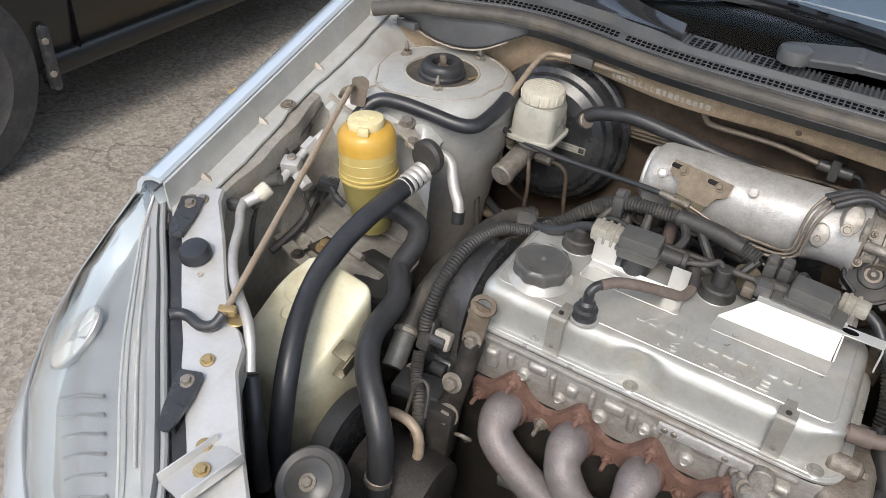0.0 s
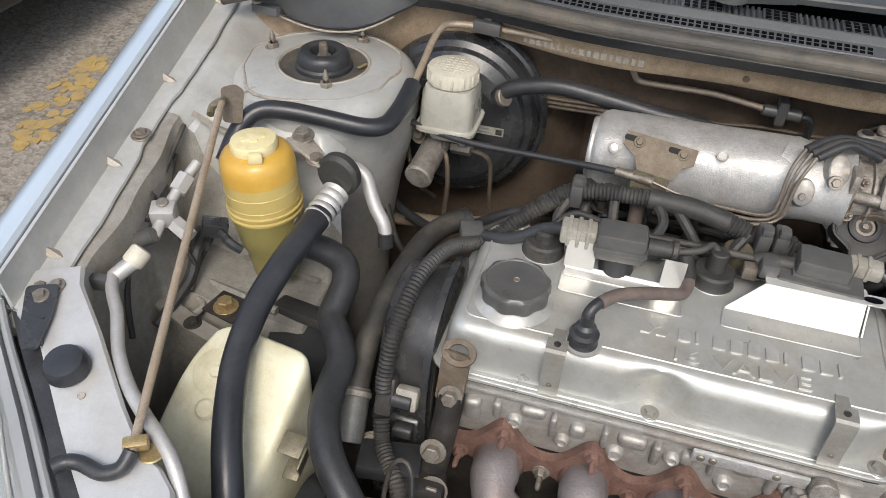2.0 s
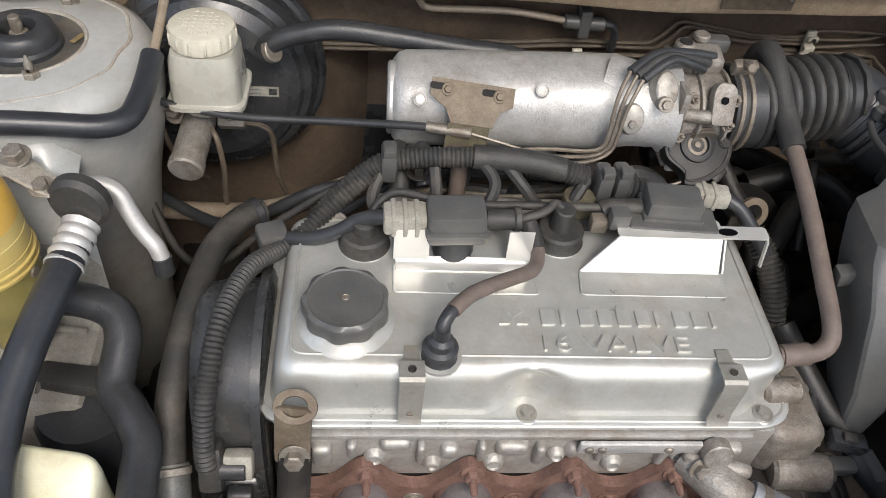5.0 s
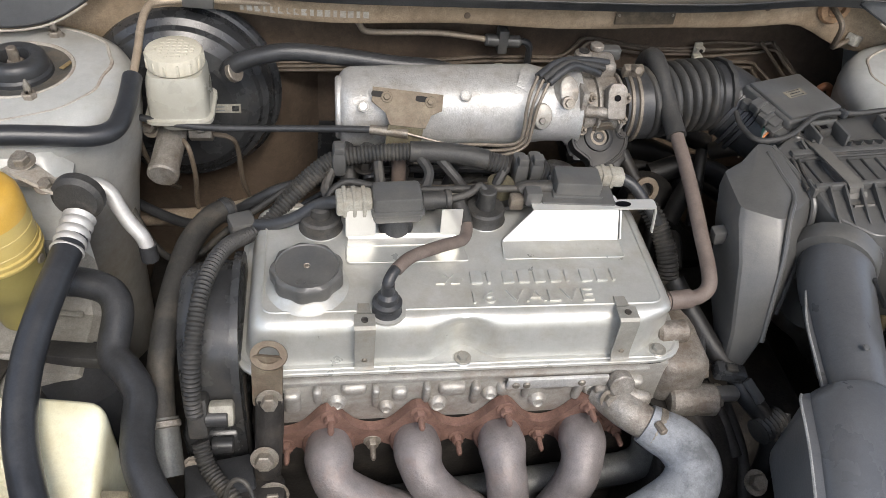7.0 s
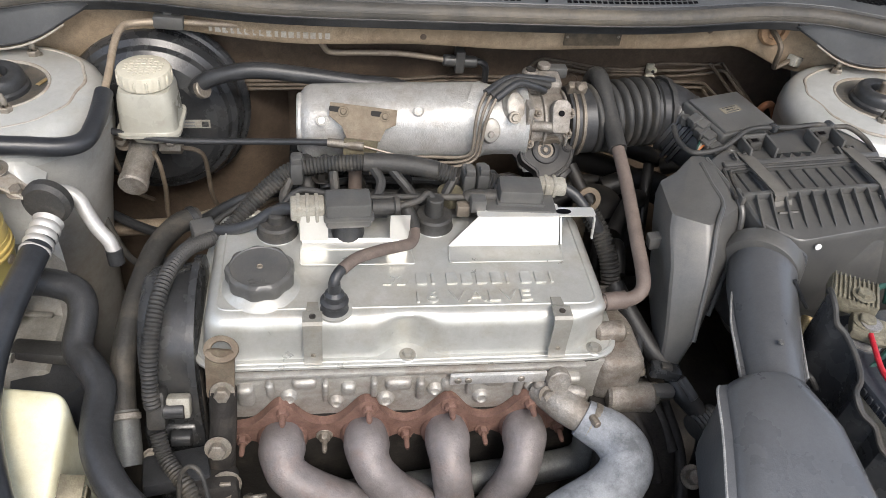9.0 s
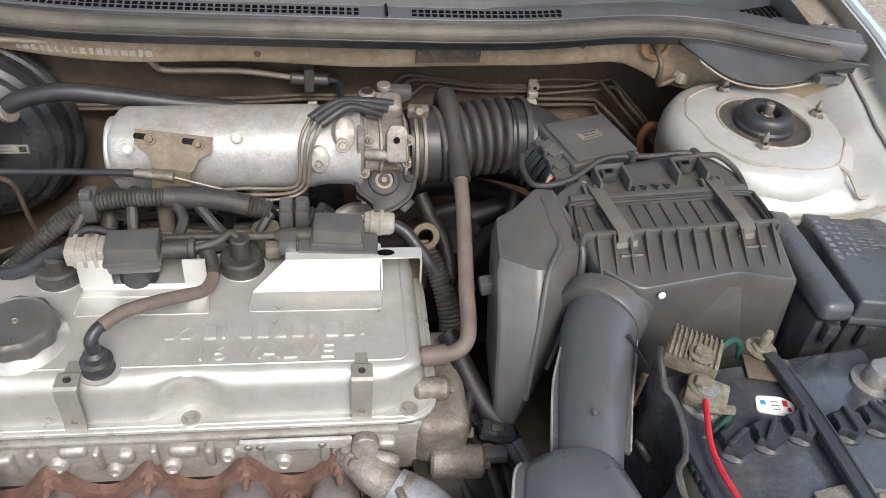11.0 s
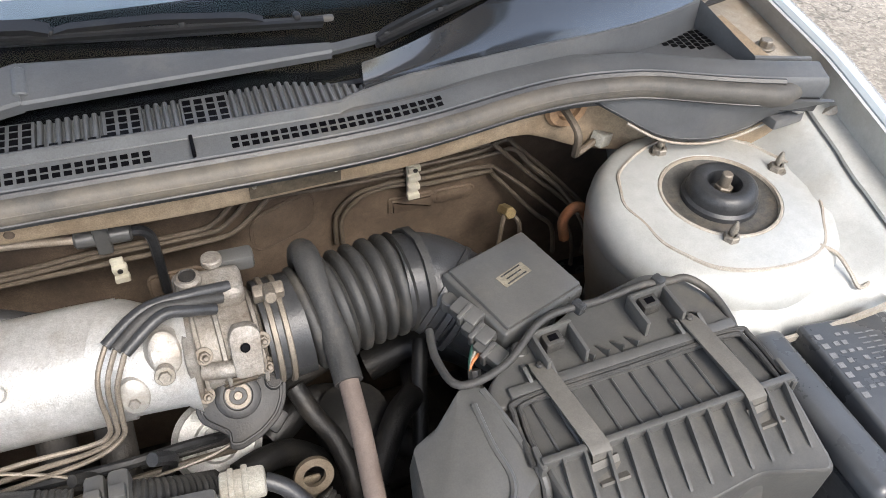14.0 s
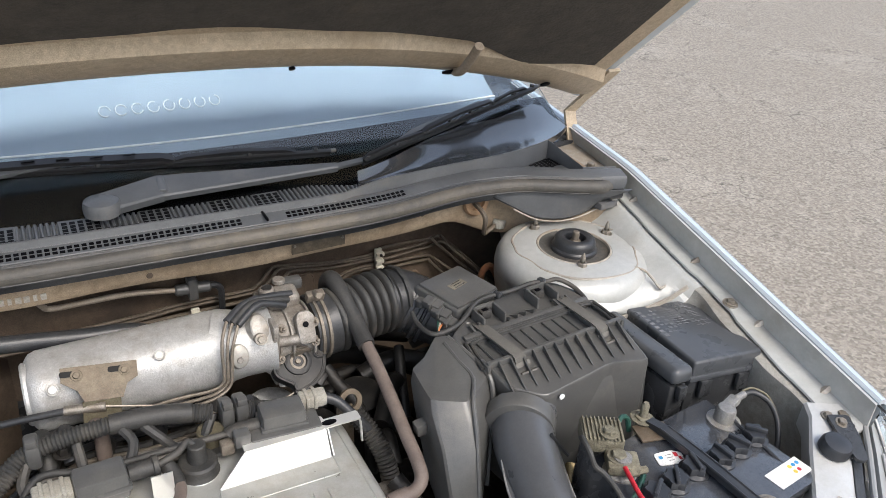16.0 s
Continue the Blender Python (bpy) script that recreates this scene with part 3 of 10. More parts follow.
def apron(s):
    """Inner wing: from the fender flange down the wheel house to the frame rail."""
    rings, low_rings = [], []
    for i in range(61):
        y = 0.30 - 0.72 * i / 60
        z = zf(y)
        g = LINES[s][0][0] + LINES[s][0][1] * min(y, 0.10) + 0.002 * math.sin(y * 70) + 0.0025 * math.sin(y * 31)
        deck = max(0.0, min(1.0, (y + 0.185) / 0.085))
        deck = deck * deck * (3 - 2 * deck)
        fall = max(0.0, min(1.0, (-0.262 - y) / 0.03))
        shelf = 0.70 - 0.25 * fall
        top = 0.845 - 0.10 * max(0.0, -0.06 - y)
        low = shelf + (top - shelf) * deck
        back = max(0.0, min(1.0, (y + 0.06) / 0.08))
        xin = 0.425 + 0.025 * deck + 0.06 * back + 0.125 * fall
        mx = lambda a, b: a + (b - a) * deck
        wr = 0.0016 * math.sin(y * 160) * deck
        prof = [(g + 0.03, z - 0.007), (g - 0.006, z - 0.006), (g - 0.012, z - 0.008), (mx(g - 0.015, g - 0.024), mx(z - 0.030, z - 0.013 + wr)), (mx(g - 0.017, g - 0.036), mx(low + 0.085, 0.55 * z + 0.45 * low - 0.007 + wr)),
                (mx(g - 0.020, g - 0.050), mx(low + 0.05, 0.2 * z + 0.8 * low - 0.003)), (mx(0.575, 0.562), mx(low + 0.012, low + 0.002)), (max(0.53, xin + 0.035), low), (max(0.47, xin + 0.025), low - 0.004), (xin + 0.015, low - 0.008), (xin, low - 0.03), (xin + 0.012 + 0.02 * deck, low - 0.12), (xin + 0.025 + 0.02 * deck, 0.42),
                (xin + 0.07, 0.40), (0.62, 0.40)]
        if y > -0.152:
            rings.append([(s * x, y, zz) for x, zz in prof])
        if y < -0.138:
            low_rings.append([(s * x, y, zz) for x, zz in prof])
    ap = part("inner_fender", loft(rings), "inner", body, "dusty silver inner wing panel")
    # front run of the same panel, in the colour with shade mixed in
    part("wheel_house", loft(low_rings), "panel_grey", body, "dusty wheel house panel, its shade put into the grey-brown colour")
    # seam on the wheel house wall
    part("pinch_weld", strip([(s * 0.60, -0.140, 0.852), (s * 0.575, -0.138, 0.838), (s * 0.53, -0.136, 0.828), (s * 0.46, -0.128, 0.815)], 0.003, 0.006, (0, 1, 0)), "inner_dirty", ap, "seam with old sealer")
    return ap


def tower(s):
    c = (s * 0.512, 0.000, 0.010)
    m = Matrix.Translation(c)
    b = lathe([(0.050, 0.842), (0.0522, 0.848), (0.0545, 0.8505), (0.058, 0.8505), (0.084, 0.849), (0.096, 0.847), (0.105, 0.840), (0.110, 0.828), (0.1112, 0.815), (0.1095, 0.812)], m, 64, cap=False)
    t = part("strut_tower", b, "inner", body, "domed suspension tower with a raised sealer bead")
    # wall below the crown, in a darker grey than the top
    part("tower_wall", lathe([(0.1100, 0.820), (0.1100, 0.80), (0.103, 0.76), (0.090, 0.70), (0.078, 0.62), (0.07, 0.42), (0.05, 0.42)], m, 64, cap=False), "inner_duller", t, "duller, dust-mottled lower tower wall")
    # sealer bead round the crown, uneven as it was laid by hand
    ring = []
    for i in range(121):
        a = 2 * math.pi * i / 120
        lobe = 0.010 * math.exp(-((math.degrees(a) - (300 if s > 0 else 240)) / 26) ** 2)
        ring.append((c[0] + (0.088 + 0.004 * math.sin(3 * a + s) + 0.0015 * math.sin(11 * a) + lobe) * math.cos(a), c[1] + (0.086 + 0.005 * math.sin(2 * a) + lobe) * math.sin(a), 0.8590 - 0.0014 * abs(math.sin(a * 1.5)) - 0.12 * lobe))
    part("sealer_bead", tube(ring, 0.0019, 6, 1, straight=True), "inner_dirty", t)
    tail = [(s * 0.560, -0.076, 0.8568), (s * 0.570, -0.088, 0.8545), (s * 0.573, -0.104, 0.848), (s * 0.575, -0.116, 0.842), (s * 0.588, -0.114, 0.843), (s * 0.604, -0.108, 0.845)]
    part("sealer_bead", tube(tail, 0.0019, 6), "inner_dirty", t)
    part("recess", lathe([(0.0525, 0.8500), (0.0505, 0.8488), (0.048, 0.8468), (0.040, 0.8460), (0.030, 0.8460), (0.002, 0.8460)], m, 48, cap=False), "pan", t, "grimy recessed pan")
    part("recess_rim", lathe([(0.0500, 0.8488), (0.0512, 0.8512), (0.0530, 0.8512), (0.0540, 0.8500)], m, 48, cap=False), "inner_dirty", t)
    part("rubber_mount", lathe([(0.0335, 0.8455), (0.0330, 0.8500), (0.0305, 0.8525), (0.0300, 0.8590), (0.0285, 0.8635), (0.0245, 0.8665), (0.0195, 0.8670), (0.0150, 0.8650), (0.0138, 0.8610), (0.0136, 0.852), (0.002, 0.851)], m, 48), "rubber", t, "black rubber strut mount")
    b = cyl(0.0048, 0.024, Matrix.Translation((c[0], c[1], 0.860)), 12)
    part("piston_rod", hexbolt((c[0], c[1], 0.860), (0.1, 0, 1), 0.0080, 0.011, b, False, 0.010), "pipe_grey", t, "rusty strut rod nut")
    for a in ((s * 0.583, 0.016), (s * 0.491, 0.068), (s * 0.488, -0.051)):
        b = lathe([(0.0035, 0.006), (0.0035, 0.015), (0.003, 0.017), (0.0012, 0.0225), (0.0004, 0.023)], Matrix.Translation((*a, 0.857)), 10)
        b = cyl(0.0098, 0.0028, Matrix.Translation((*a, 0.857)), 20, 0.0008, b)
        part("stud", hexbolt((*a, 0.857), (0, 0, 1), 0.0070, 0.0085, b, True, 0.004), "bolt", t, "weathered stud with a flanged nut")
    if s < 0:
        part("paint_dab", box(0.016, 0.005, 0.0012, at(-0.469, 0.012, 0.8575, 0, 0, 65), 0.0004), "gold_bolt", t, "yellowish paint mark in the pan")
    return t


for s in (-1, 1):
    fender(s)
    apron(s)
    tower(s)


def wave(x):
    """Forward edge of the cowl, in plan."""
    a = abs(x)
    return 0.066 + 0.028 * math.exp(-((a - 0.40) / 0.12) ** 2) - 0.035 * max(0, a - 0.47) / 0.15


# firewall: upper dusty band, set-back lower wall with pressed panels
XS = [-0.62 + 1.24 * i / 62 for i in range(63)]


def wall_y(x):
    t = max(0.0, min(1.0, (x - 0.05) / 0.18))
    return 0.152 + 0.05 * t * t * (3 - 2 * t)


def band_low(x):
    t = max(0.0, min(1.0, (abs(x) - 0.36) / 0.10))
    return 0.870 - 0.036 * t * t * (3 - 2 * t) - 0.002 * math.sin(x * 23)


rings = []
for x in XS:
    w, zb = wave(x), band_low(x)
    bulge = 0.0008 * math.sin(x * 31)
    rings.append([(x, w + 0.006, 0.917), (x, w + 0.013, 0.909), (x, w + 0.0195 + bulge, 0.902), (x, w + 0.0215 + bulge, 0.894), (x, w + 0.0215 + bulge * 1.5, 0.5 * (0.894 + zb)), (x, w + 0.0225 + bulge, zb + 0.005), (x, w + 0.025, zb + 0.001), (x, w + 0.030, zb), (x, wall_y(x) - 0.008, zb + 0.003), (x, 0.24, zb + 0.003), (x, 0.24, 0.917)])
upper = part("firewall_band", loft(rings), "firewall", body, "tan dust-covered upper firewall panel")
rings = []
for x in XS:
    r = 0.055 * max(0.0, min(1.0, (0.12 - x) / 0.08)) * max(0.0, min(1.0, (x + 0.27) / 0.05))
    rings.append([(x, wall_y(x), 0.880), (x, wall_y(x), 0.778), (x, wall_y(x) + 0.004 * (r > 0), 0.772), (x, wall_y(x) + r, 0.760), (x, wall_y(x) + r, 0.40), (x, 0.245, 0.40), (x, 0.245, 0.880)])
lower = part("firewall_lower", loft(rings), "firewall_low", body, "brown grimy lower firewall with shade put into its colour")
def wall_panel(x, z, w, h, r, deep=0.005):
    o = rounded([(-w / 2, -h / 2), (w / 2, -h / 2), (w / 2, h / 2), (-w / 2, h / 2)], r, 6)
    m = at(x, wall_y(x) + 0.001, z, 90, 0, math.degrees(math.atan2(wall_y(x + 0.01) - wall_y(x - 0.01), 0.02)))
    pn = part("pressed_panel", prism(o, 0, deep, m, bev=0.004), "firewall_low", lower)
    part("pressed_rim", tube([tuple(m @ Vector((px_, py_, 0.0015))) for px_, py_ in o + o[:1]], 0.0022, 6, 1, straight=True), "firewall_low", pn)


for x, z, w, h, r in ((0.158, 0.757, 0.072, 0.046, 0.018), (0.298, 0.732, 0.048, 0.020, 0.003), (0.347, 0.734, 0.044, 0.015, 0.007), (0.05, 0.735, 0.05, 0.03, 0.010)):
    wall_panel(x, z, w, h, r)
part("floor_stud", cyl(0.007, 0.020, along((0.386, 0.158, 0.738), (0.1, -1, 0.5)), 6, 0.001), "gold_bolt", lower, "yellowed brake union")
for dx in (-0.010, 0.010):
    part("brake_pipe", tube([(0.386 + dx * 0.3, 0.145, 0.742), (0.386 + dx, 0.135, 0.735), (0.386 + dx * 1.3, 0.130, 0.70), (0.386 + dx * 1.3, 0.12, 0.66)], 0.0026, 8), "pipe_dark", lower)
dp = part("data_plate", box(0.074, 0.0016, 0.021, at(0.160, wave(0.160) + 0.0188, 0.880, 0, 0, 3), 0.0004), "plate_dirty", upper, "dirty dark riveted identification plate")
for dx in (-0.033, 0.033):
    part("rivet", cyl(0.0018, 0.001, along((0.160 + dx, wave(0.16) + 0.0180 + dx * 0.05, 0.892), (0, -1, 0)), 10), "bolt", dp)
for i in range(17):
    x = -0.300 + i * 0.0085
    part("stamped_mark", box(0.0062 if i % 3 else 0.004, 0.0012, 0.0075, at(x, wave(x) + 0.0212, 0.878), 0), "inner_dirty", upper)
for x, z in ((-0.05, 0.885), (0.32, 0.895)):
    part("plug", cyl(0.004, 0.002, along((x, wave(x) + 0.0215, z), (0, -1, 0.1)), 12), "firewall_low", upper)
g = part("grommet", lathe([(0.021, 0), (0.022, 0.003), (0.019, 0.007), (0.012, 0.008), (0.011, 0.003), (0.002, 0.003)], along((0.4125, 0.1165, 0.8945), (0, -1, 0.1)), 28), "grommet", upper, "brown rubber grommet")
part("cable", tube([(0.407, 0.115, 0.897), (0.411, 0.085, 0.886), (0.415, 0.088, 0.862), (0.424, 0.10, 0.848), (0.44, 0.105, 0.852), (0.452, 0.11, 0.856)], 0.0036, 8), "pipe_dark", g)
part("connector", box(0.02, 0.014, 0.014, at(0.452, 0.108, 0.847, 0, 20, 30), 0.002), "white_dirty", g, "dirty white plug")

# bay floor and subframe, oily, with the deep shade put into their colour
part("undertray", box(1.22, 0.95, 0.03, at(0, -0.22, 0.33), 0.01), "dark_metal", body, "oily splash shield under the engine, near-black for the bay's shade")
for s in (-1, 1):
    part("frame_rail", box(0.09, 0.85, 0.06, at(s * 0.42, -0.22, 0.40), 0.01), "dark_metal", body, "dirty box-section frame rail, darkened for the bay's shade")
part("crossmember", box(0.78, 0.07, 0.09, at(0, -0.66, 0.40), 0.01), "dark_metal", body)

# ---- cowl: grille, rubber seal, side plates ----
cowl = thing("cowl_panel", (0, 0.1, 0.9), "grey-black plastic cowl panel with mesh vents and a dusty rubber seal", "cowl panel")


def glass_y(x):
    return 0.125 + 0.22 * x * x


RIDGE = (0.09435, 0.17254, -0.16252, -1.28161, 4.81710)


def ridge(x):
    """The raised crease behind the front band, which swings back towards the ends."""
    if x < -0.3:
        x = -x
    if x <= 0.2:
        return wave(x) + 0.0245
    u = x - 0.2
    y = sum(k * u ** n for n, k in enumerate(RIDGE))
    return y + 0.004 * math.log1p(math.exp((wave(x) + 0.0215 - y) / 0.004))


def ramp01(x, a, b):
    t = max(0.0, min(1.0, (x - a) / (b - a)))
    return t * t * (3 - 2 * t)


rings = []
for x in [-0.62 + 1.24 * i / 124 for i in range(125)]:
    y, r = wave(x), ridge(x)
    rz = 0.9525 + 0.006 * ramp01(abs(x), 0.2, 0.26)
    gap = r - y
    sink = 0.9445 - 0.0145 * ramp01(gap, 0.027, 0.040)
    if abs(x) > 0.565:
        r, rz = y + 0.030, 0.9435
    mid = min(y + 0.0235, r - 0.004)
    rings.append([(x, y + 0.002, 0.919), (x, y + 0.0, 0.934), (x, y + 0.003, 0.939), (x, y + 0.010, 0.941), (x, y + 0.019, 0.9445), (x, min(y + 0.0215, mid), 0.9440), (x, mid + 0.0004, sink), (x, r - 0.0032, sink), (x, r - 0.0012, rz - 0.001), (x, r + 0.0006, rz), (x, r + 0.003, rz - 0.001), (x, r + 0.005, rz - 0.006), (x, r + 0.004, 0.925), (x, y + 0.01, 0.918)])
deck = part("cowl_deck", loft(rings), "band_grey", cowl)
for s in (-1, 1):
    rings = []
    for i in range(40):
        x = 0.222 + 0.41 * i / 39
        r = ridge(x)
        yb = r + 0.008 + 0.085 * ramp01(x, 0.20, 0.47)
        rr = []
        for k in range(7):
            t = k / 6
            rr.append((s * x, r + 0.001 + (yb - r) * t, 0.9580 + 0.014 * t - 0.006 * math.sin(math.pi * t)))
        rr += [(s * x, yb + 0.002, 0.966), (s * x, yb, 0.950), (s * x, r + 0.004, 0.945)]
        rings.append(rr)
    part("corner_cover", loft(rings), "gloss_plastic", cowl, "glossy black curved corner cover")
pts = [(x, wave(x) - 0.004, 0.927 - 0.012 * max(0, abs(x) - 0.45)) for x in XS]
seal = part("rubber_seal", tube([(-0.645, 0.02, 0.910), *pts[2:-2], (0.645, 0.075, 0.913)], 0.0105, 16, 2), "seal_dust", cowl, "brown dusty rubber weatherstrip")
for dy, dz, r, mt in ((-0.0135, 0.0020, 0.0010, "seal_dust"), (-0.0120, -0.0070, 0.0015, "rubber")):
    part("seal_ridge", tube([(x, y + 0.004 + dy, z + dz) for x, y, z in pts[3:-3]], r, 6, 1), mt, cowl, "moulded ridge of the seal")
part("seal_groove", tube([(x, wave(x) - 0.0015, 0.9365) for x in XS[2:-2]], 0.0032, 6, 1), "rubber", cowl)
part("seal_lip", strip([(x, wave(x) + 0.004, 0.9105) for x in XS], 0.0035, 0.014, (0, 1, 0.2)), "rubber", cowl)
part("seal_foot", strip([(x, wave(x) + 0.010, 0.9025) for x in XS[4:-4]], 0.004, 0.004, (0, 1, 0)), "rubber_dusty", cowl)


def band_z(d):
    return 0.939 + 0.002 * (d - 0.003) / 0.007 if d < 0.010 else 0.941 + 0.0035 * (d - 0.010) / 0.009


for a, z in ((-0.56, -0.30), (-0.29, 0.060), (0.114, 0.282)):
    n = int((z - a) / 0.0073)
    for row in range(2):
        b = None
        for i in range(n):
            x = a + (z - a) * (i + 0.5) / n
            d = 0.0085 + 0.0054 * row
            b = box(0.0052, 0.0037, 0.0016, at(x, wave(x) + d, band_z(d) - 0.0011, 18, 0, math.degrees(math.atan2(wave(x + 0.01) - wave(x - 0.01), 0.02))), 0, 1, b)
        part("vent_hole", b, "black_gloss", cowl, "row of small square vent holes")
# fluted rear grille, one run of fine ribs with open squares let into it
ZONES = ((-0.40, 5, 4), (-0.345, 5, 4), (-0.21, 4, 4), (-0.13, 5, 4), (-0.045, 4, 5), (0.036, 3, 5), (0.090, 4, 5))
rings = []
n = 8 * 136
for i in range(n + 1):
    x = -0.60 + 0.838 * i / n
    y = ridge(x) + 0.003
    yb = min(glass_y(x) + 0.004, 0.1455 - 0.9 * max(0.0, x - 0.10) ** 1.6 + 0.0)
    yb = max(yb, y + 0.001)
    flat = any(x0 - 0.0050 < x < x0 + 0.0085 * (nx - 1) + 0.0050 for x0, nx, ny in ZONES)
    z = 0.9486 if flat else 0.9452 + 0.0036 * ramp01(abs(math.sin(math.pi * 136 * i / n)), 0.45, 0.80)
    rings.append([(x, y, z), (x, yb - 0.002, z + 0.0015), (x, yb, 0.943), (x, y, 0.943)])
part("cowl_ribs", loft(rings), "band_grey", cowl, "fine moulded ribs", 25)
for x0, nx, ny in ZONES:
    for k in range(ny):
        b = None
        for i in range(nx):
            x = x0 + i * 0.0085
            y0, y1 = ridge(x) + 0.003, min(glass_y(x) + 0.004, 0.1455 - 0.9 * max(0.0, x - 0.10) ** 1.6) - 0.002
            y = ridge(x0) + 0.0080 + k * 0.0080
            if y + 0.003 < y1:
                b = box(0.0058, 0.0056, 0.0005, at(x, y, 0.9486 + 0.0015 * (y - y0) / (y1 - y0), 2), 0, 1, b)
        if b:
            part("vent_hole", b, "black_gloss", cowl, "row of open square holes")
b = None
for i in range(40):
    x = -0.30 + i * 0.0085
    b = box(0.0056, 0.0042, 0.0006, at(x, ridge(x) + 0.0062, 0.9490), 0, 1, b)
part("vent_hole", b, "black_gloss", cowl, "row of open square holes")
part("cowl_joint", box(0.0030, 0.034, 0.004, at(0.088, wave(0.088) + 0.016, 0.9425), 0.001), "black_gloss", cowl)
for s in (-1, 1):
    o = [(0.430, 0.097, 0.908), (0.455, 0.082, 0.896), (0.478, 0.072, 0.884), (0.50, 0.066, 0.877), (0.53, 0.061, 0.874), (0.56, 0.060, 0.876), (0.59, 0.062, 0.882), (0.628, 0.070, 0.892)]
    top = [(x, wave(x) - 0.002, 0.919) for x, _, _ in o]
    rings = [[(s * a[0], a[1], a[2]), (s * a[0], a[1] - 0.003, a[2] + 0.001), (s * (a[0] + t[0]) / 2, (a[1] + t[1]) / 2 - 0.004, (a[2] + t[2]) / 2), (s * t[0], t[1] - 0.003, t[2]), (s * t[0], t[1] + 0.001, t[2])] for a, t in zip(o, top)]
    pl = part("side_plate", loft(rings), "plastic_grey", cowl, "angled grey-black plastic end plate")
    part("body_lip", tube([(s * x, y - 0.0045, z - 0.0035) for x, y, z in o[1:]], 0.0013, 6, 2), "inner_dirty", upper, "pale painted body lip")
    part("plate_bead", tube([(s * x, y - 0.001, z) for x, y, z in o], 0.0022, 6, 2), "rubber", pl, "thin sealing edge")
    part("clip_tab", box(0.036, 0.018, 0.011, at(s * 0.604, 0.052, 0.884, 0, 0, s * 8), 0.002), "plastic_grey", pl)
    part("bolt", cyl(0.0065, 0.003, at(s * 0.617, 0.051, 0.8945), 16), "inner_dirty", pl)
    part("hinge_base", box(0.085, 0.13, 0.008, at(s * 0.625, 0.150, 0.905, 6, 0, 0), 0.003), "inner_dirty", cowl, "bolted tan steel hinge base")
    for x, y in ((0.598, 0.150), (0.630, 0.128)):
        part("bolt", hexbolt((s * x, y, 0.914), (0, 0, 1), 0.0065, 0.008), "bolt", cowl)
    for k in range(5):
        b = None
        for i in range(3 + k):
            x = 0.560 - 0.0072 * i
            b = box(0.0052, 0.0042, 0.0016, at(s * x, ridge(x) - 0.007 - 0.0060 * (4 - k) - 0.003 * (i == 0), 0.9292), 0, 1, b)
        part("vent_hole", b, "black_gloss", cowl, "small square mesh holes")

# ---- windscreen ----
ws = thing("windscreen", (0, 0.13, 0.95), "raked curved windscreen reflecting the pale sky", "windscreen")


def glass_ring(x, lift=0.0, r0=0.0, r1=1.0, n=9):
    out = []
    for i in range(n):
        t = r0 + (r1 - r0) * i / (n - 1)
        xx = x * (1 - 0.14 * t)
        out.append((xx, glass_y(x) + 0.66 * t, 0.934 + lift + 0.40 * t + 0.03 * math.sin(t * 2.2) - 0.015 * (1 - t) * (abs(x) / 0.65) ** 3))
    return out


GX = [-0.66 + 1.32 * i / 40 for i in range(41)]
rings = [glass_ring(x) + glass_ring(x, -0.005)[::-1] for x in GX]
pane = part("pane", loft(rings), "windscreen", ws, "smooth laminated glass")
pane.visible_shadow = False
rings = [glass_ring(x, -0.0065, 0.0, 0.125, 3) + glass_ring(x, -0.0085, 0.0, 0.125, 3)[::-1] for x in GX]
part("black_border", loft(rings), "black_gloss", ws, "black ceramic border under the glass")
part("edge_moulding", tube([glass_ring(x, 0.001)[0] for x in GX], 0.005, 8, 2), "rubber", ws, "black rubber edge moulding")
shade = thing("sunshade", (0, 0.2, 0.96), "pale blue folding sunshade behind the windscreen", "sunshade")
SX = [-0.56 + 1.12 * i / 30 for i in range(31)]
part("panel", loft([glass_ring(x, -0.020, 0.132, 0.93, 7) + glass_ring(x, -0.024, 0.132, 0.93, 7)[::-1] for x in SX]), "shade", shade, "pale blue coated panel")
part("hem", tube([glass_ring(x, -0.019, 0.163, 0.17, 2)[0] for x in SX], 0.0014, 6, 2), "white", shade)
for i in range(8):
    c = -0.058 + 0.0207 * i
    loop = []
    for k in range(15):
        a = radians(20 * i + 300 * k / 14)
        xx, tt = c + 0.0072 * math.cos(a), 0.231 + 0.0105 * math.sin(a) + 0.0006 * i
        loop.append(glass_ring(xx, -0.0185, tt, tt + 0.01, 2)[0])
    part("print_mark", tube(loop, 0.0008, 6, 1, straight=True), "pale_print", shade, "white unreadable printed mark")
# cabin: dash, seats and roof closing the car behind the glass
cabin = thing("car_cabin", (0, 1.3, 0.3), "dim grey cabin and silver roof behind the windscreen", "car cabin")
rings = [[(x, glass_y(0.6) + 0.02, 0.93), (x, 0.75, 0.98), (x, 0.78, 0.60), (x, 0.2, 0.55)] for x in (-0.66, 0, 0.66)]
part("dashboard", loft(rings), "plastic_clean", cabin, "dark plastic dashboard")
rings = []
for y, hw, z0, z1 in ((0.80, 0.56, 1.36, 1.38), (1.3, 0.55, 1.42, 1.44), (2.2, 0.55, 1.40, 1.42), (2.9, 0.52, 1.05, 1.07)):
    rings.append([(-hw, y, z0), (hw, y, z0), (hw - 0.03, y, z1 + 0.015), (-hw + 0.03, y, z1 + 0.015)])
part("roof", loft(rings), "paint", cabin, "silver-blue roof panel")
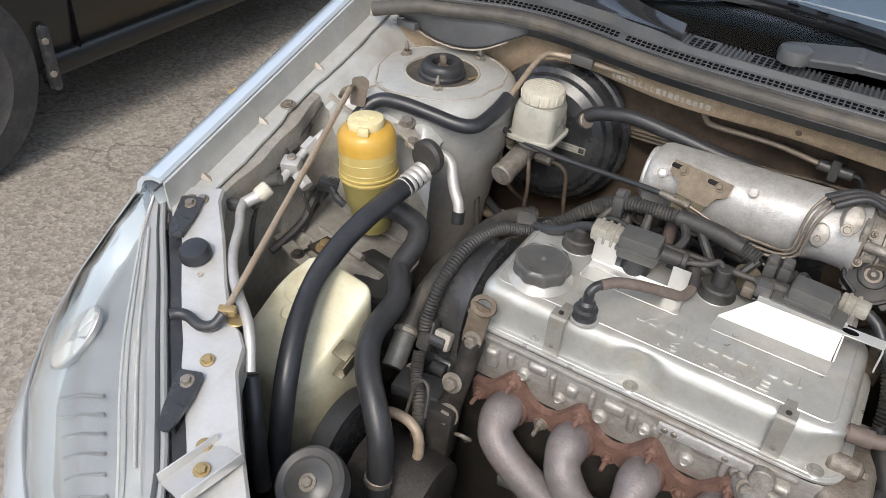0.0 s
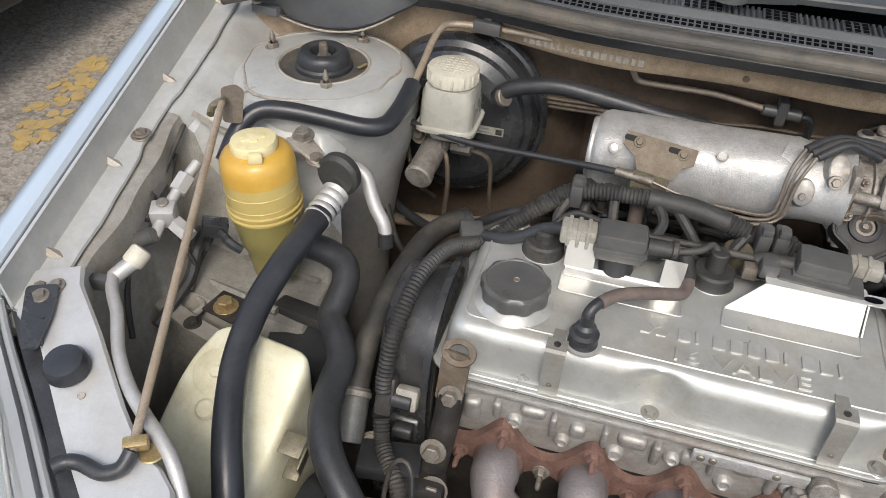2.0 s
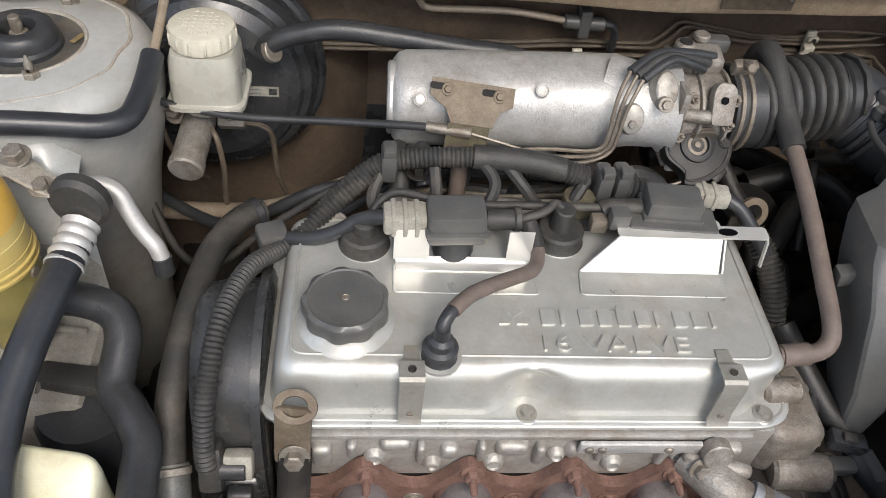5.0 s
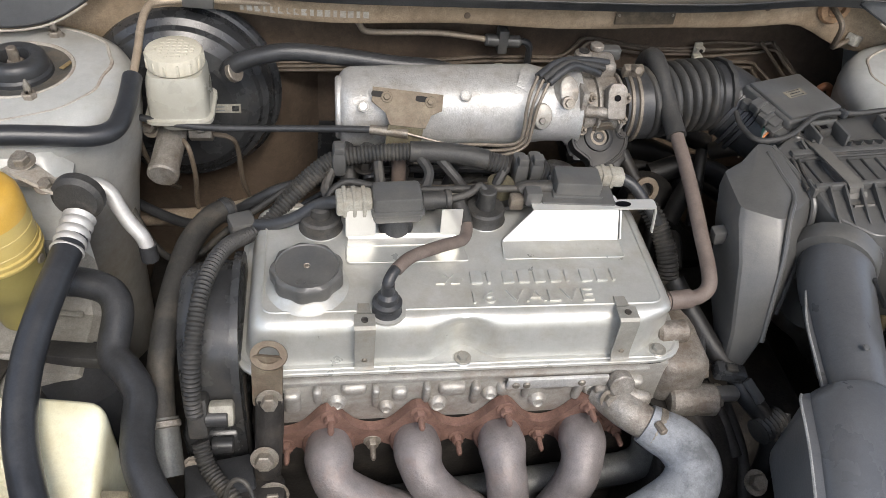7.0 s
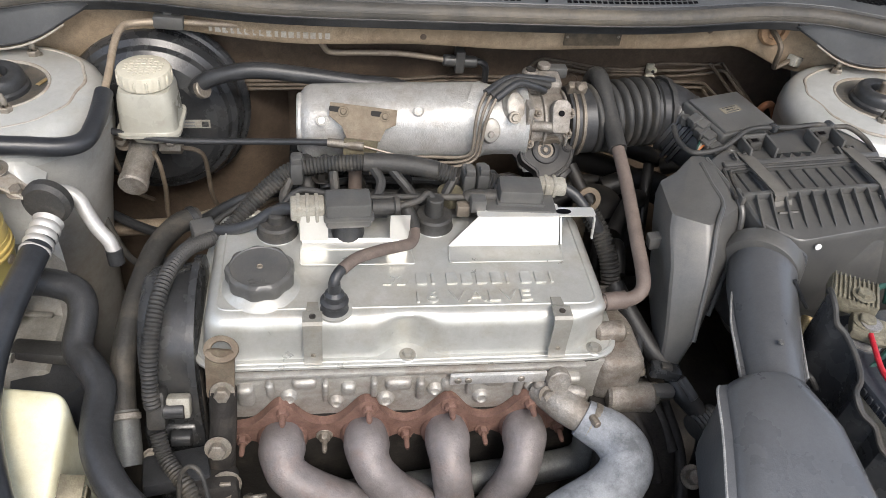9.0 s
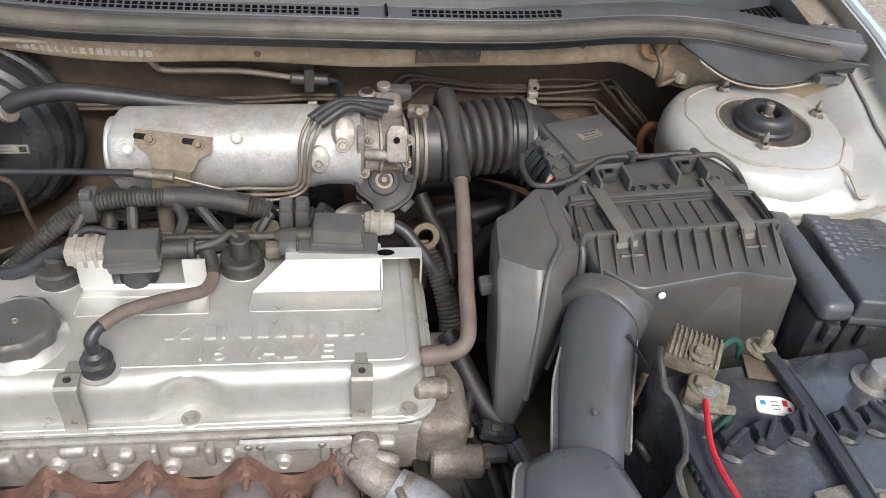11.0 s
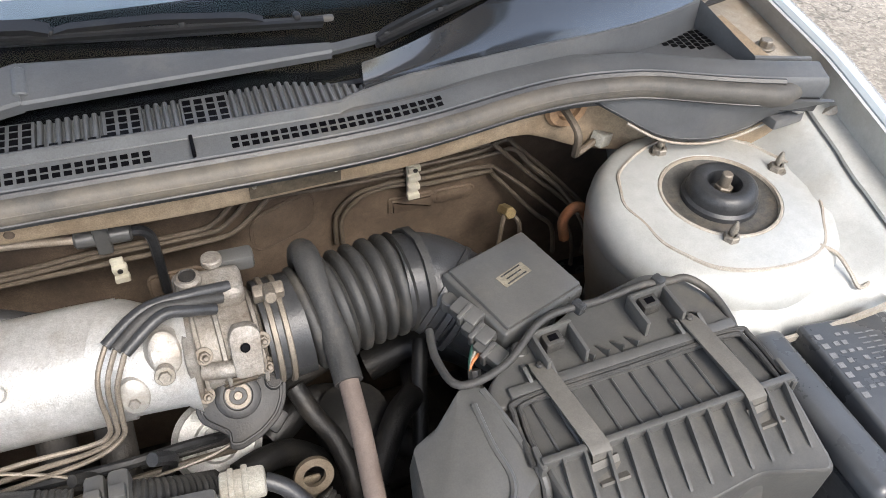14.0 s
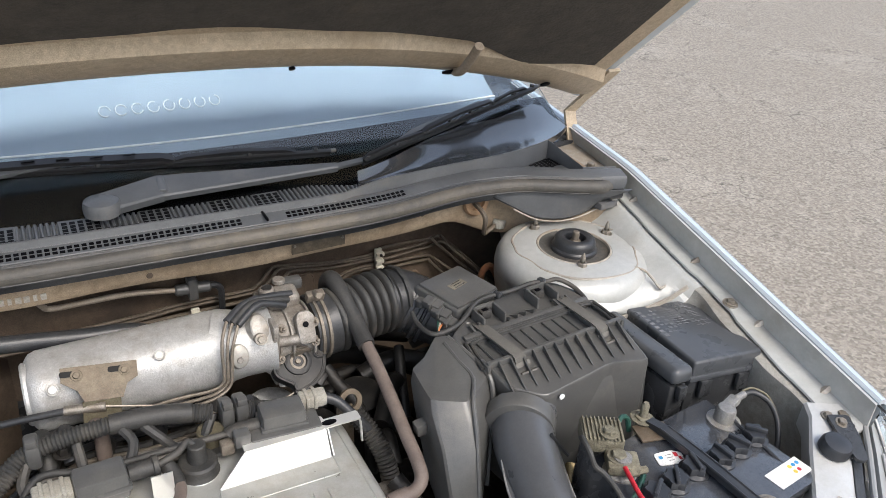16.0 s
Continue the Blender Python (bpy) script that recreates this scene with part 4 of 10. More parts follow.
for s in (-1, 1):
    part("door_side", box(0.06, 2.5, 0.66, at(s * 0.712, 1.66, 0.26), 0.03, 3), "paint", cabin, "silver-blue car side")
    part("side_window", loft([[(s * 0.705, y, 0.90), (s * 0.700, y, 0.90), (s * xt, y + dy, zt), (s * (xt + 0.005), y + dy, zt)] for y, dy, xt, zt in ((0.42, 0.42, 0.555, 1.37), (1.0, 0.3, 0.555, 1.42), (1.8, 0.1, 0.555, 1.415), (2.5, -0.2, 0.55, 1.40), (2.88, -0.3, 0.53, 1.20))]), "car_glass", cabin, "dark side window")
    part("pillar", tube([(s * 0.662, 0.36, 1.02), (s * 0.60, 0.62, 1.25), (s * 0.565, 0.82, 1.39)], 0.020, 8), "paint", cabin)
    part("seat", box(0.46, 0.16, 0.62, at(s * 0.34, 1.35, 0.55, -14), 0.05, 3), "pad", cabin, "dark cloth front seat")
part("rear_window", loft([[(-0.60, y, z), (0.60, y, z), (0.60, y + 0.006, z - 0.006), (-0.60, y + 0.006, z - 0.006)] for y, z in ((2.25, 1.415), (2.9, 1.05), (3.1, 0.97))]), "car_glass", cabin, "dark rear window")
part("rear_body", box(1.44, 0.95, 0.62, at(0, 3.1, 0.36), 0.09, 3), "paint", cabin)
part("cabin_floor", box(1.5, 2.4, 0.05, at(0, 1.7, 0.25), 0.01), "pad", cabin)

# ---- raised hood ----
hood = thing("hood", (0, 0.25, 0.98), "raised hood with beige painted underside and dark felt pad", "hood")
CA, SA = math.cos(radians(43)), math.sin(radians(43))


def on_hood(x, d, h=0.0):
    """A point of the hood: d up its slope, h off its underside."""
    bow = 0.03 * (1 - (x / 0.68) ** 2)
    return (x, 0.255 - d * CA + (bow + h) * SA, 0.985 + d * SA + (bow + h) * CA)


def hood_d0(x):
    return 0.14 * (1 - (abs(x) / 0.69) ** 2.4)


HX = [-0.69 + 1.38 * i / 40 for i in range(41)]
rings = []
for x in HX:
    d0 = hood_d0(x)
    dd = [d0 + (0.93 - d0) * i / 14 for i in range(15)]
    rings.append([on_hood(x, d, 0.0) for d in dd] + [on_hood(x, d, 0.022) for d in dd[::-1]])
part("skin", loft(rings), "paint", hood, "silver-blue outer skin")
rings = []
for x in HX[1:-1]:
    d0 = hood_d0(x) + 0.004
    prof = [(d0, -0.001), (d0 + 0.004, -0.006), (d0 + 0.03, -0.020), (d0 + 0.05, -0.026), (d0 + 0.085, -0.026), (d0 + 0.10, -0.012), (0.55, -0.010), (0.92, -0.012), (0.92, -0.002), (d0 + 0.1, -0.001)]
    rings.append([on_hood(x, d, h) for d, h in prof])
inner = part("inner_frame", loft(rings), "hood_in", hood, "beige dusty pressed inner frame")
pad_o = []
for i in range(31):
    x = -0.60 + 1.2 * i / 30
    lob = 0.035 * max(0, 1 - abs(abs(x) - 0.47) / 0.12) - 0.02 * max(0, 1 - abs(x) / 0.42)
    pad_o.append((x, hood_d0(x) + 0.115 - lob + 0.006 * noise.noise((x * 9, 0, 0))))
rings = [[on_hood(x, d0, -0.014), on_hood(x, 0.84, -0.014), on_hood(x, 0.84, -0.024), on_hood(x, d0 + 0.005, -0.026)] for x, d0 in pad_o]
part("felt_pad", loft(rings), "pad", hood, "dark brown felt insulation pad")
for x, w in ((0.372, 0.020), (0.545, 0.008), (0.14, 0.004)):
    d = hood_d0(x) + 0.048
    p = Vector(on_hood(x, d, -0.0285))
    q = along(p, (0, -SA, -CA))
    part("hole", lathe([(1.0, 0), (1.0, 0.002), (0.8, 0.0024)], q @ Matrix.Diagonal((w, 0.006 if w > 0.005 else w, 1, 1)), 20), "black_gloss", inner, "dark punched hole")
p = on_hood(0.372, hood_d0(0.372) + 0.048, -0.03)
part("stay_rod", tube([p, on_hood(0.368, hood_d0(0.37) + 0.075, -0.040), on_hood(0.360, hood_d0(0.37) + 0.14, -0.042)], 0.006, 10), "steel_pipe", hood, "bare steel rod end")
for s in (-1, 1):
    part("hinge", strip([on_hood(s * 0.672, 0.12, -0.012), on_hood(s * 0.672, 0.02, -0.016), (s * 0.665, 0.245, 0.965), (s * 0.66, 0.215, 0.915)], 0.022, 0.005, (1, 0, 0)), "hood_in", hood, "bent steel hood hinge")
# ---- engine ----
engine = thing("engine", (-0.085, -0.22, 0.40), "four-cylinder engine with a dusty silver valve cover", "engine")


def cover_outline(grow, notch, x0=-0.281, x1=0.108, y0=-0.287, y1=-0.120):
    """Plan of the valve cover, front edge dished round the bolts."""
    base = rounded([(x0 - grow, y0 - grow), (x1 + grow, y0 - grow), (x1 + grow, y1 + grow), (x0 - grow, y1 + grow)], 0.022 + grow, 6)
    out = []
    for i, (x, y) in enumerate(base):
        nx, ny = base[(i + 1) % len(base)]
        k = 60 if (abs(nx - x) > 0.2 and y < -0.2) else 2
        for j in range(k):
            out.append((x + (nx - x) * j / k, y + (ny - y) * j / k))
    res = []
    for x, y in out:
        if y < -0.25:
            for cx, w, d in ((-0.092, 0.034, 0.017), (0.100, 0.030, 0.015)):
                t = abs(x - cx) / w
                if t < 1:
                    y += notch * d * (0.5 + 0.5 * math.cos(math.pi * t))
        res.append((x, y))
    return res


rings = []
for z, g, nt in ((0.7365, 0.012, 0.0), (0.7375, 0.0135, 0.0), (0.7405, 0.0135, 0.0), (0.7415, 0.012, 0.0), (0.742, 0.004, 1.0), (0.746, 0.002, 1.0), (0.758, 0.001, 1.0), (0.766, 0.000, 0.98), (0.773, -0.001, 0.78), (0.779, -0.0025, 0.42), (0.7835, -0.006, 0.14), (0.7862, -0.0105, 0.0), (0.7875, -0.015, 0.0), (0.788, -0.022, 0.0)):
    rings.append([(x, y, z) for x, y in cover_outline(g, nt)])
vc = part("valve_cover", loft(rings), "cover", engine, "pressed silver valve cover with rolled edges", 50)
part("filler_neck", lathe([(0.037, 0.787), (0.0355, 0.7895), (0.031, 0.792), (0.029, 0.795), (0.028, 0.797)], Matrix.Translation((-0.229, -0.238, 0)), 40), "cover", vc, "raised filler neck")
bead = rounded([(-0.268, -0.2700), (0.093, -0.2700), (0.093, -0.1330), (-0.268, -0.1330)], 0.012, 5)
part("edge_bead", tube([(x, y, 0.7879) for x, y in bead + bead[:1]], 0.0011, 6, 1, straight=True), "cover", vc, "pressed line round the top")
part("flange_bead", tube([(x, y, 0.7412) for x, y in cover_outline(0.0085, 0)], 0.0014, 6, 1, straight=True), "cover", vc, "rolled line along the flange")
part("gasket", loft([[(x, y, z) for x, y in cover_outline(0.0115, 0)] for z in (0.7335, 0.7366)]), "dark_metal", engine)
# raised lettering and emblem lozenges on the cover
def lettering(text, x, y, z, width, height, mat, parent, deep=0.0007, label="", turn=0, outline=0.0):
    cu = bpy.data.curves.new("lettering", "FONT")
    cu.body, cu.extrude, cu.resolution_u, cu.offset, cu.bevel_depth = text, deep, 3, -0.012, 0.0
    tmp = new("tmp", cu)
    dg = bpy.context.evaluated_depsgraph_get()
    me = bpy.data.meshes.new_from_object(tmp.evaluated_get(dg))
    bpy.data.objects.remove(tmp)
    b = bmesh.new()
    b.from_mesh(me)
    xs, ys = [v.co.x for v in b.verts], [v.co.y for v in b.verts]
    b.transform(Matrix.Translation((x, y, z)) @ Matrix.Rotation(radians(turn), 4, "Z") @ Matrix.Diagonal((width / (max(xs) - min(xs)), height / (max(ys) - min(ys)), 1, 1)) @ Matrix.Translation((-min(xs), -min(ys), 0)))
    return part("lettering", b, mat, parent, label)


lettering("16 VALVE", -0.083, -0.2655, 0.7883, 0.112, 0.0145, "cover", vc, 0.0017, label="raised cast lettering")
for i in range(10):
    x = -0.082 + i * 0.0149
    w = 0.0036 if i in (1, 6, 9) else 0.0108
    part("raised_bar", prism(rounded([(0, 0), (w, 0), (w, 0.0155), (0, 0.0155)], 0.0015, 2), 0.7875, 0.7900, at(x, -0.2415, 0), bev=0.0005), "cover", vc)
for dx, dy in ((0, 0.0085), (-0.0068, 0), (0.0068, 0)):
    d = [(0, -0.0045), (0.0055, 0), (0, 0.0045), (-0.0055, 0)] if dx == 0 else [(-0.006, -0.0035), (0.002, -0.0035), (0.006, 0.0035), (-0.002, 0.0035)]
    part("emblem", prism(d, 0.7878, 0.7894, at(-0.1015 + dx, -0.2375 + dy, 0, 0, 0, 0)), "cover", vc)
# bolts on the flange
for x, y in ((-0.092, -0.290), (0.094, -0.289)):
    part("bolt_boss", cyl(0.0095, 0.0030, at(x, y, 0.7395), 20), "cover", vc)
    part("bolt", hexbolt((x, y, 0.7422), (0, 0, 1), 0.0052, 0.0050), "strap_steel", vc)
# front clip brackets over the edge
for x in (-0.181, 0.052):
    rings = []
    for y, z, w in ((-0.262, 0.7886, 0.0100), (-0.2740, 0.7892, 0.0118), (-0.2770, 0.7915, 0.0150), (-0.2795, 0.7938, 0.0178), (-0.2935, 0.7942, 0.0182), (-0.2965, 0.7925, 0.0178), (-0.2978, 0.7880, 0.0176), (-0.2972, 0.757, 0.0172), (-0.2985, 0.7495, 0.0172), (-0.3010, 0.7465, 0.0172)):
        d = Vector((0, -0.0013, 0.0013)) if z > 0.785 else Vector((0, -0.0018, 0))
        p = Vector((x, y, z))
        rings.append([p + Vector((-w / 2, 0, 0)), p + Vector((w / 2, 0, 0)), p + Vector((w / 2, 0, 0)) + d, p + Vector((-w / 2, 0, 0)) + d])
    cb = part("wire_clip", loft(rings), "strap_steel", vc, "bent steel strap bracket", 30)
    part("rivet", cyl(0.0025, 0.0012, along((x, -0.2992, 0.756), (0, -1, 0)), 10), "bolt", cb)
    part("hole", cyl(0.0030, 0.0006, along((x, -0.2880, 0.7955), (0, 0, 1)), 14), "dark_metal", cb)
# oil filler cap
cap = part("oil_cap", lathe([(0.0265, 0.795), (0.0315, 0.7965, 1), (0.0325, 0.799, 1), (0.0325, 0.808, 1), (0.0315, 0.811, 1), (0.0285, 0.8125, 0.5), (0.0275, 0.8128), (0.0265, 0.8115), (0.012, 0.8112), (0.010, 0.812), (0.002, 0.812)], Matrix.Translation((-0.229, -0.238, 0)), 72, lobes=9, depth=0.075), "plastic", engine, "grey-black lobed oil filler cap")
part("screw", cyl(0.003, 0.001, at(-0.229, -0.238, 0.8118), 12), "bolt", cap)
lettering("OIL", -0.239, -0.2605, 0.8113, 0.02, 0.006, "plastic", cap, 0.0006)
# spark lead boot and lead
boot = part("plug_boot", lathe([(0.0135, 0.787), (0.014, 0.789), (0.0125, 0.791), (0.0122, 0.797), (0.0130, 0.798), (0.0130, 0.801), (0.0095, 0.803), (0.009, 0.809), (0.006, 0.812), (0.0055, 0.822)], Matrix.Translation((-0.161, -0.272, 0)), 24), "rubber", engine, "black rubber spark plug boot")
part("boot_collar", lathe([(0.0165, 0.787), (0.0165, 0.7895), (0.0145, 0.790)], Matrix.Translation((-0.161, -0.272, 0)), 24), "cover", boot)
part("boot_elbow", tube([(-0.161, -0.272, 0.815), (-0.161, -0.271, 0.823), (-0.157, -0.265, 0.828), (-0.152, -0.259, 0.829)], 0.0052, 10), "rubber", boot)
part("plug_lead", tube([(-0.154, -0.262, 0.829), (-0.14, -0.247, 0.829), (-0.115, -0.228, 0.822), (-0.095, -0.211, 0.812), (-0.084, -0.196, 0.803), (-0.079, -0.180, 0.802), (-0.081, -0.166, 0.806), (-0.087, -0.155, 0.812)], 0.0058, 12), "hose_brown", engine, "aged brown rubber lead sleeve")
part("lead_ferrule", tube([(-0.080, -0.176, 0.802), (-0.082, -0.163, 0.807), (-0.089, -0.150, 0.815)], 0.0075, 12), "rubber_dusty", engine)
part("dry_leaf", prism([(0, 0), (0.006, 0.002), (0.009, 0.009), (0.005, 0.006), (0.002, 0.011), (-0.001, 0.006), (-0.006, 0.005)], 0.7895, 0.7903, at(-0.021, -0.238, 0, 3, 4, 10)), "leaf", engine, "small dry brown leaf")
# spark plug seals behind the shields
for x, y in ((-0.217, -0.160), (-0.056, -0.150)):
    sl = part("plug_seal", lathe([(0.020, 0.785), (0.021, 0.789), (0.0195, 0.791), (0.0195, 0.801), (0.0175, 0.8035), (0.010, 0.804), (0.009, 0.812), (0.006, 0.814)], Matrix.Translation((x, y, 0)), 32), "rubber_dusty", engine, "grey round plug well seal")
    part("ring", lathe([(0.0205, 0.7865), (0.0215, 0.788), (0.0205, 0.7895)], Matrix.Translation((x, y, 0)), 32), "cover", sl)
# bright bent shields
shield = part("coil_shield", strip([(-0.137, -0.190, 0.7900), (-0.137, -0.184, 0.7905), (-0.137, -0.180, 0.7925), (-0.137, -0.1785, 0.795)], 0.110, 0.0015, (1, 0, 0)), "bright", engine, "bright bent sheet-metal coil shield")
for x, w in ((-0.180, 0.028), (-0.094, 0.020)):
    part("upright", strip([(x, -0.1800, 0.793), (x, -0.1785, 0.798), (x, -0.1765, 0.822)], w, 0.0015, (1, 0, 0)), "bright", shield)
bead = rounded([(-0.194, -0.212), (-0.080, -0.212), (-0.084, -0.182), (-0.194, -0.182)], 0.004, 4)
part("outline_bead", tube([(x, y, 0.7893) for x, y in bead + bead[:1]], 0.0008, 6, 1, straight=True), "cover", shield)
part("base_plate", prism(rounded([(-0.194, -0.212), (-0.080, -0.212), (-0.084, -0.182), (-0.194, -0.182)], 0.004), 0.7882, 0.7894), "cover", shield)
sb = part("coil_shield", loft([[(-0.044, -0.187, 0.7905), (0.072, -0.187, 0.7905), (0.072, -0.1855, 0.7905), (-0.044, -0.1855, 0.7905)], [(-0.014, -0.172, 0.815), (0.072, -0.172, 0.815), (0.072, -0.1705, 0.815), (-0.014, -0.1705, 0.815)]]), "bright", engine, "bright bent sheet-metal coil shield")
part("base_plate", prism(rounded([(-0.046, -0.211), (0.073, -0.211), (0.074, -0.186), (-0.044, -0.186)], 0.004), 0.7882, 0.7894), "cover", sb)
part("shelf", prism(rounded([(-0.014, -0.172), (0.074, -0.172), (0.074, -0.150), (-0.014, -0.140)], 0.004), 0.8145, 0.816), "bright", sb)
part("side_tab", prism(rounded([(0.060, -0.171), (0.112, -0.171), (0.112, -0.157), (0.060, -0.157)], 0.003), 0.8146, 0.8161), "bright", sb, "flat tab of the shield")
part("tab_hole", lathe([(1.0, 0), (1.0, 0.0004), (0.9, 0.0005)], at(0.078, -0.164, 0.8160) @ Matrix.Diagonal((0.0085, 0.0042, 1, 1)), 20), "black_gloss", sb)
part("side_post", strip([(0.110, -0.170, 0.8155), (0.1112, -0.1705, 0.812), (0.1112, -0.176, 0.789)], 0.0035, 0.0016, (0, 1, 0)), "bright", sb, "thin bent side post")
part("side_flange", strip([(0.0735, -0.1715, 0.815), (0.0740, -0.178, 0.803), (0.0745, -0.186, 0.7905)], 0.006, 0.0014, (0, 1, 0.6)), "bright", sb)
bead = rounded([(-0.046, -0.211), (0.073, -0.211), (0.074, -0.186), (-0.044, -0.186)], 0.004, 4)
part("outline_bead", tube([(x, y, 0.7893) for x, y in bead + bead[:1]], 0.0008, 6, 1, straight=True), "cover", sb)

# ignition coils with pale connectors
def coil(name_x, y, z, turn):
    c = part("ignition_coil", box(0.046, 0.030, 0.030, at(name_x, y, z, 0, 0, turn), 0.004, 2), "plastic", engine, "black boxed ignition coil")
    part("coil_cap", box(0.050, 0.034, 0.006, at(name_x, y, z + 0.010, 0, 0, turn), 0.002), "plastic", c)
    part("coil_foot", lathe([(0.016, 0), (0.017, 0.004), (0.014, 0.02)], at(name_x, y, z - 0.018), 20), "rubber", c)
    return c


ca = coil(-0.146, -0.166, 0.808, 3)
part("lead_socket", tube([(-0.122, -0.163, 0.822), (-0.098, -0.161, 0.821)], 0.0085, 14, 3), "rubber_dusty", ca)
part("lead_cap", cyl(0.0105, 0.006, along((-0.100, -0.161, 0.821), (1, 0.05, 0)), 16), "rubber_dusty", ca)
pl = part("connector", box(0.034, 0.022, 0.018, at(-0.186, -0.166, 0.815, 0, 0, 3), 0.003), "white_dirty", ca, "pale grey plastic plug")
for dx in (-0.009, 0.0, 0.009):
    part("rib", box(0.004, 0.024, 0.02, at(-0.186 + dx, -0.166, 0.814, 0, 0, 3), 0.001), "white_dirty", pl)
cb = coil(0.034, -0.142, 0.806, -4)
part("mount_block", box(0.075, 0.03, 0.016, at(0.034, -0.150, 0.8165 - 0.014, 0, 0, -3), 0.003), "plastic", cb)
pl = part("connector", box(0.030, 0.018, 0.015, at(0.074, -0.124, 0.812, 0, 0, -5), 0.003), "white_dirty", cb, "pale grey plastic plug")
for dx in (-0.007, 0.002):
    part("rib", box(0.004, 0.02, 0.017, at(0.074 + dx, -0.124, 0.811, 0, 0, -5), 0.001), "white_dirty", pl)
part("lead_socket", tube([(0.010, -0.140, 0.818), (-0.014, -0.139, 0.817), (-0.022, -0.140, 0.814)], 0.0078, 12), "rubber_dusty", cb)
part("plug_lead", tube([(-0.020, -0.139, 0.816), (-0.075, -0.141, 0.818), (-0.12, -0.143, 0.819), (-0.16, -0.140, 0.820), (-0.190, -0.134, 0.822), (-0.205, -0.138, 0.815), (-0.214, -0.150, 0.808)], 0.0036, 10), "rubber_dusty", engine, "dusty grey ignition lead")
part("plug_lead", tube([(-0.095, -0.161, 0.821), (-0.075, -0.155, 0.824), (-0.064, -0.146, 0.826), (-0.057, -0.148, 0.820)], 0.0036, 10), "rubber_dusty", engine, "dusty grey ignition lead")
part("lead_boot", cyl(0.009, 0.016, at(-0.056, -0.150, 0.808), 16), "rubber_dusty", engine)
part("brass_fitting", box(0.014, 0.012, 0.014, at(-0.026, -0.150, 0.802), 0.002), "pipe_grey", engine)
part("sensor_body", box(0.016, 0.014, 0.016, at(-0.012, -0.155, 0.812), 0.002), "plastic", engine)

# ---- cylinder head, block, covers ----
b = box(0.385, 0.20, 0.07, at(-0.085, -0.200, 0.665), 0.006)
head_p = part("cylinder_head", b, "head_cast", engine, "dirty cast aluminium cylinder head")
for x, w, h, z in ((-0.245, 0.016, 0.030, 0.690), (-0.222, 0.008, 0.022, 0.702), (-0.190, 0.024, 0.014, 0.712), (-0.170, 0.006, 0.030, 0.694), (-0.148, 0.014, 0.018, 0.700), (-0.124, 0.006, 0.026, 0.698), (-0.100, 0.026, 0.016, 0.706), (-0.078, 0.008, 0.030, 0.692), (-0.052, 0.012, 0.018, 0.702), (-0.030, 0.006, 0.026, 0.698), (-0.004, 0.022, 0.016, 0.708), (0.020, 0.008, 0.030, 0.692), (0.044, 0.014, 0.018, 0.702), (0.074, 0.018, 0.028, 0.692)):
    part("casting_rib", box(w, 0.014, h, at(x, -0.2985, z, 8, 0, 3 * math.sin(x * 90)), 0.005, 3), "head_cast", head_p)
for x, z, r in ((-0.205, 0.700, 0.006), (-0.160, 0.690, 0.005), (-0.112, 0.692, 0.0065), (-0.064, 0.704, 0.005), (-0.016, 0.690, 0.006), (0.034, 0.706, 0.0065), (0.060, 0.690, 0.005)):
    part("casting_boss", lathe([(r + 0.003, 0), (r + 0.0015, 0.003), (r, 0.005), (r - 0.001, 0.0055), (r - 0.0022, 0.004), (0.0005, 0.0036)], along((x, -0.301, z), (0, -1, 0.12)), 16), "head_cast", head_p)
part("joint_plate", box(0.095, 0.004, 0.014, at(-0.004, -0.3085, 0.7195, 4), 0.001), "cast", head_p, "pale machined plate")
for x in (-0.044, -0.034, 0.018):
    part("rivet", cyl(0.0036, 0.003, along((x, -0.3105, 0.727), (0, -1, 0)), 12), "bolt", head_p)
part("head_rail", box(0.35, 0.010, 0.006, at(-0.09, -0.300, 0.7285), 0.002), "head_cast", head_p)
part("engine_block", box(0.40, 0.22, 0.28, at(-0.085, -0.19, 0.39), 0.015), "dark_metal", engine, "grimy engine block, darkened for the bay's shade")
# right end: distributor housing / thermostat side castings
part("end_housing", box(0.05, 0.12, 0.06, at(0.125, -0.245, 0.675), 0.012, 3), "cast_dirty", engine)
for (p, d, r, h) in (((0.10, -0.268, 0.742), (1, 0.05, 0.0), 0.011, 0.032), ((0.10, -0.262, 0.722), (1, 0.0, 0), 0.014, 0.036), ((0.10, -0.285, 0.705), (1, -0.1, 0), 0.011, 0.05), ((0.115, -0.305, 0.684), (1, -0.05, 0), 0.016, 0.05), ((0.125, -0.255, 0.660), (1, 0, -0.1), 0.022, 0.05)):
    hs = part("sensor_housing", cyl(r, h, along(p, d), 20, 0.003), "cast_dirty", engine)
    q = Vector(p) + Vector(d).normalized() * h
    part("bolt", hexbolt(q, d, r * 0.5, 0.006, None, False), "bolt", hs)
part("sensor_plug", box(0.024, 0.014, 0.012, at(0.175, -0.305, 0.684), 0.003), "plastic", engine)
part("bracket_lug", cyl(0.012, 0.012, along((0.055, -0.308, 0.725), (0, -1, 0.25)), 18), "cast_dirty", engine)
part("gearbox", box(0.22, 0.24, 0.16, at(0.24, -0.18, 0.42), 0.04, 3), "dark_metal", engine, "oily gearbox casing, darkened for the bay's shade")
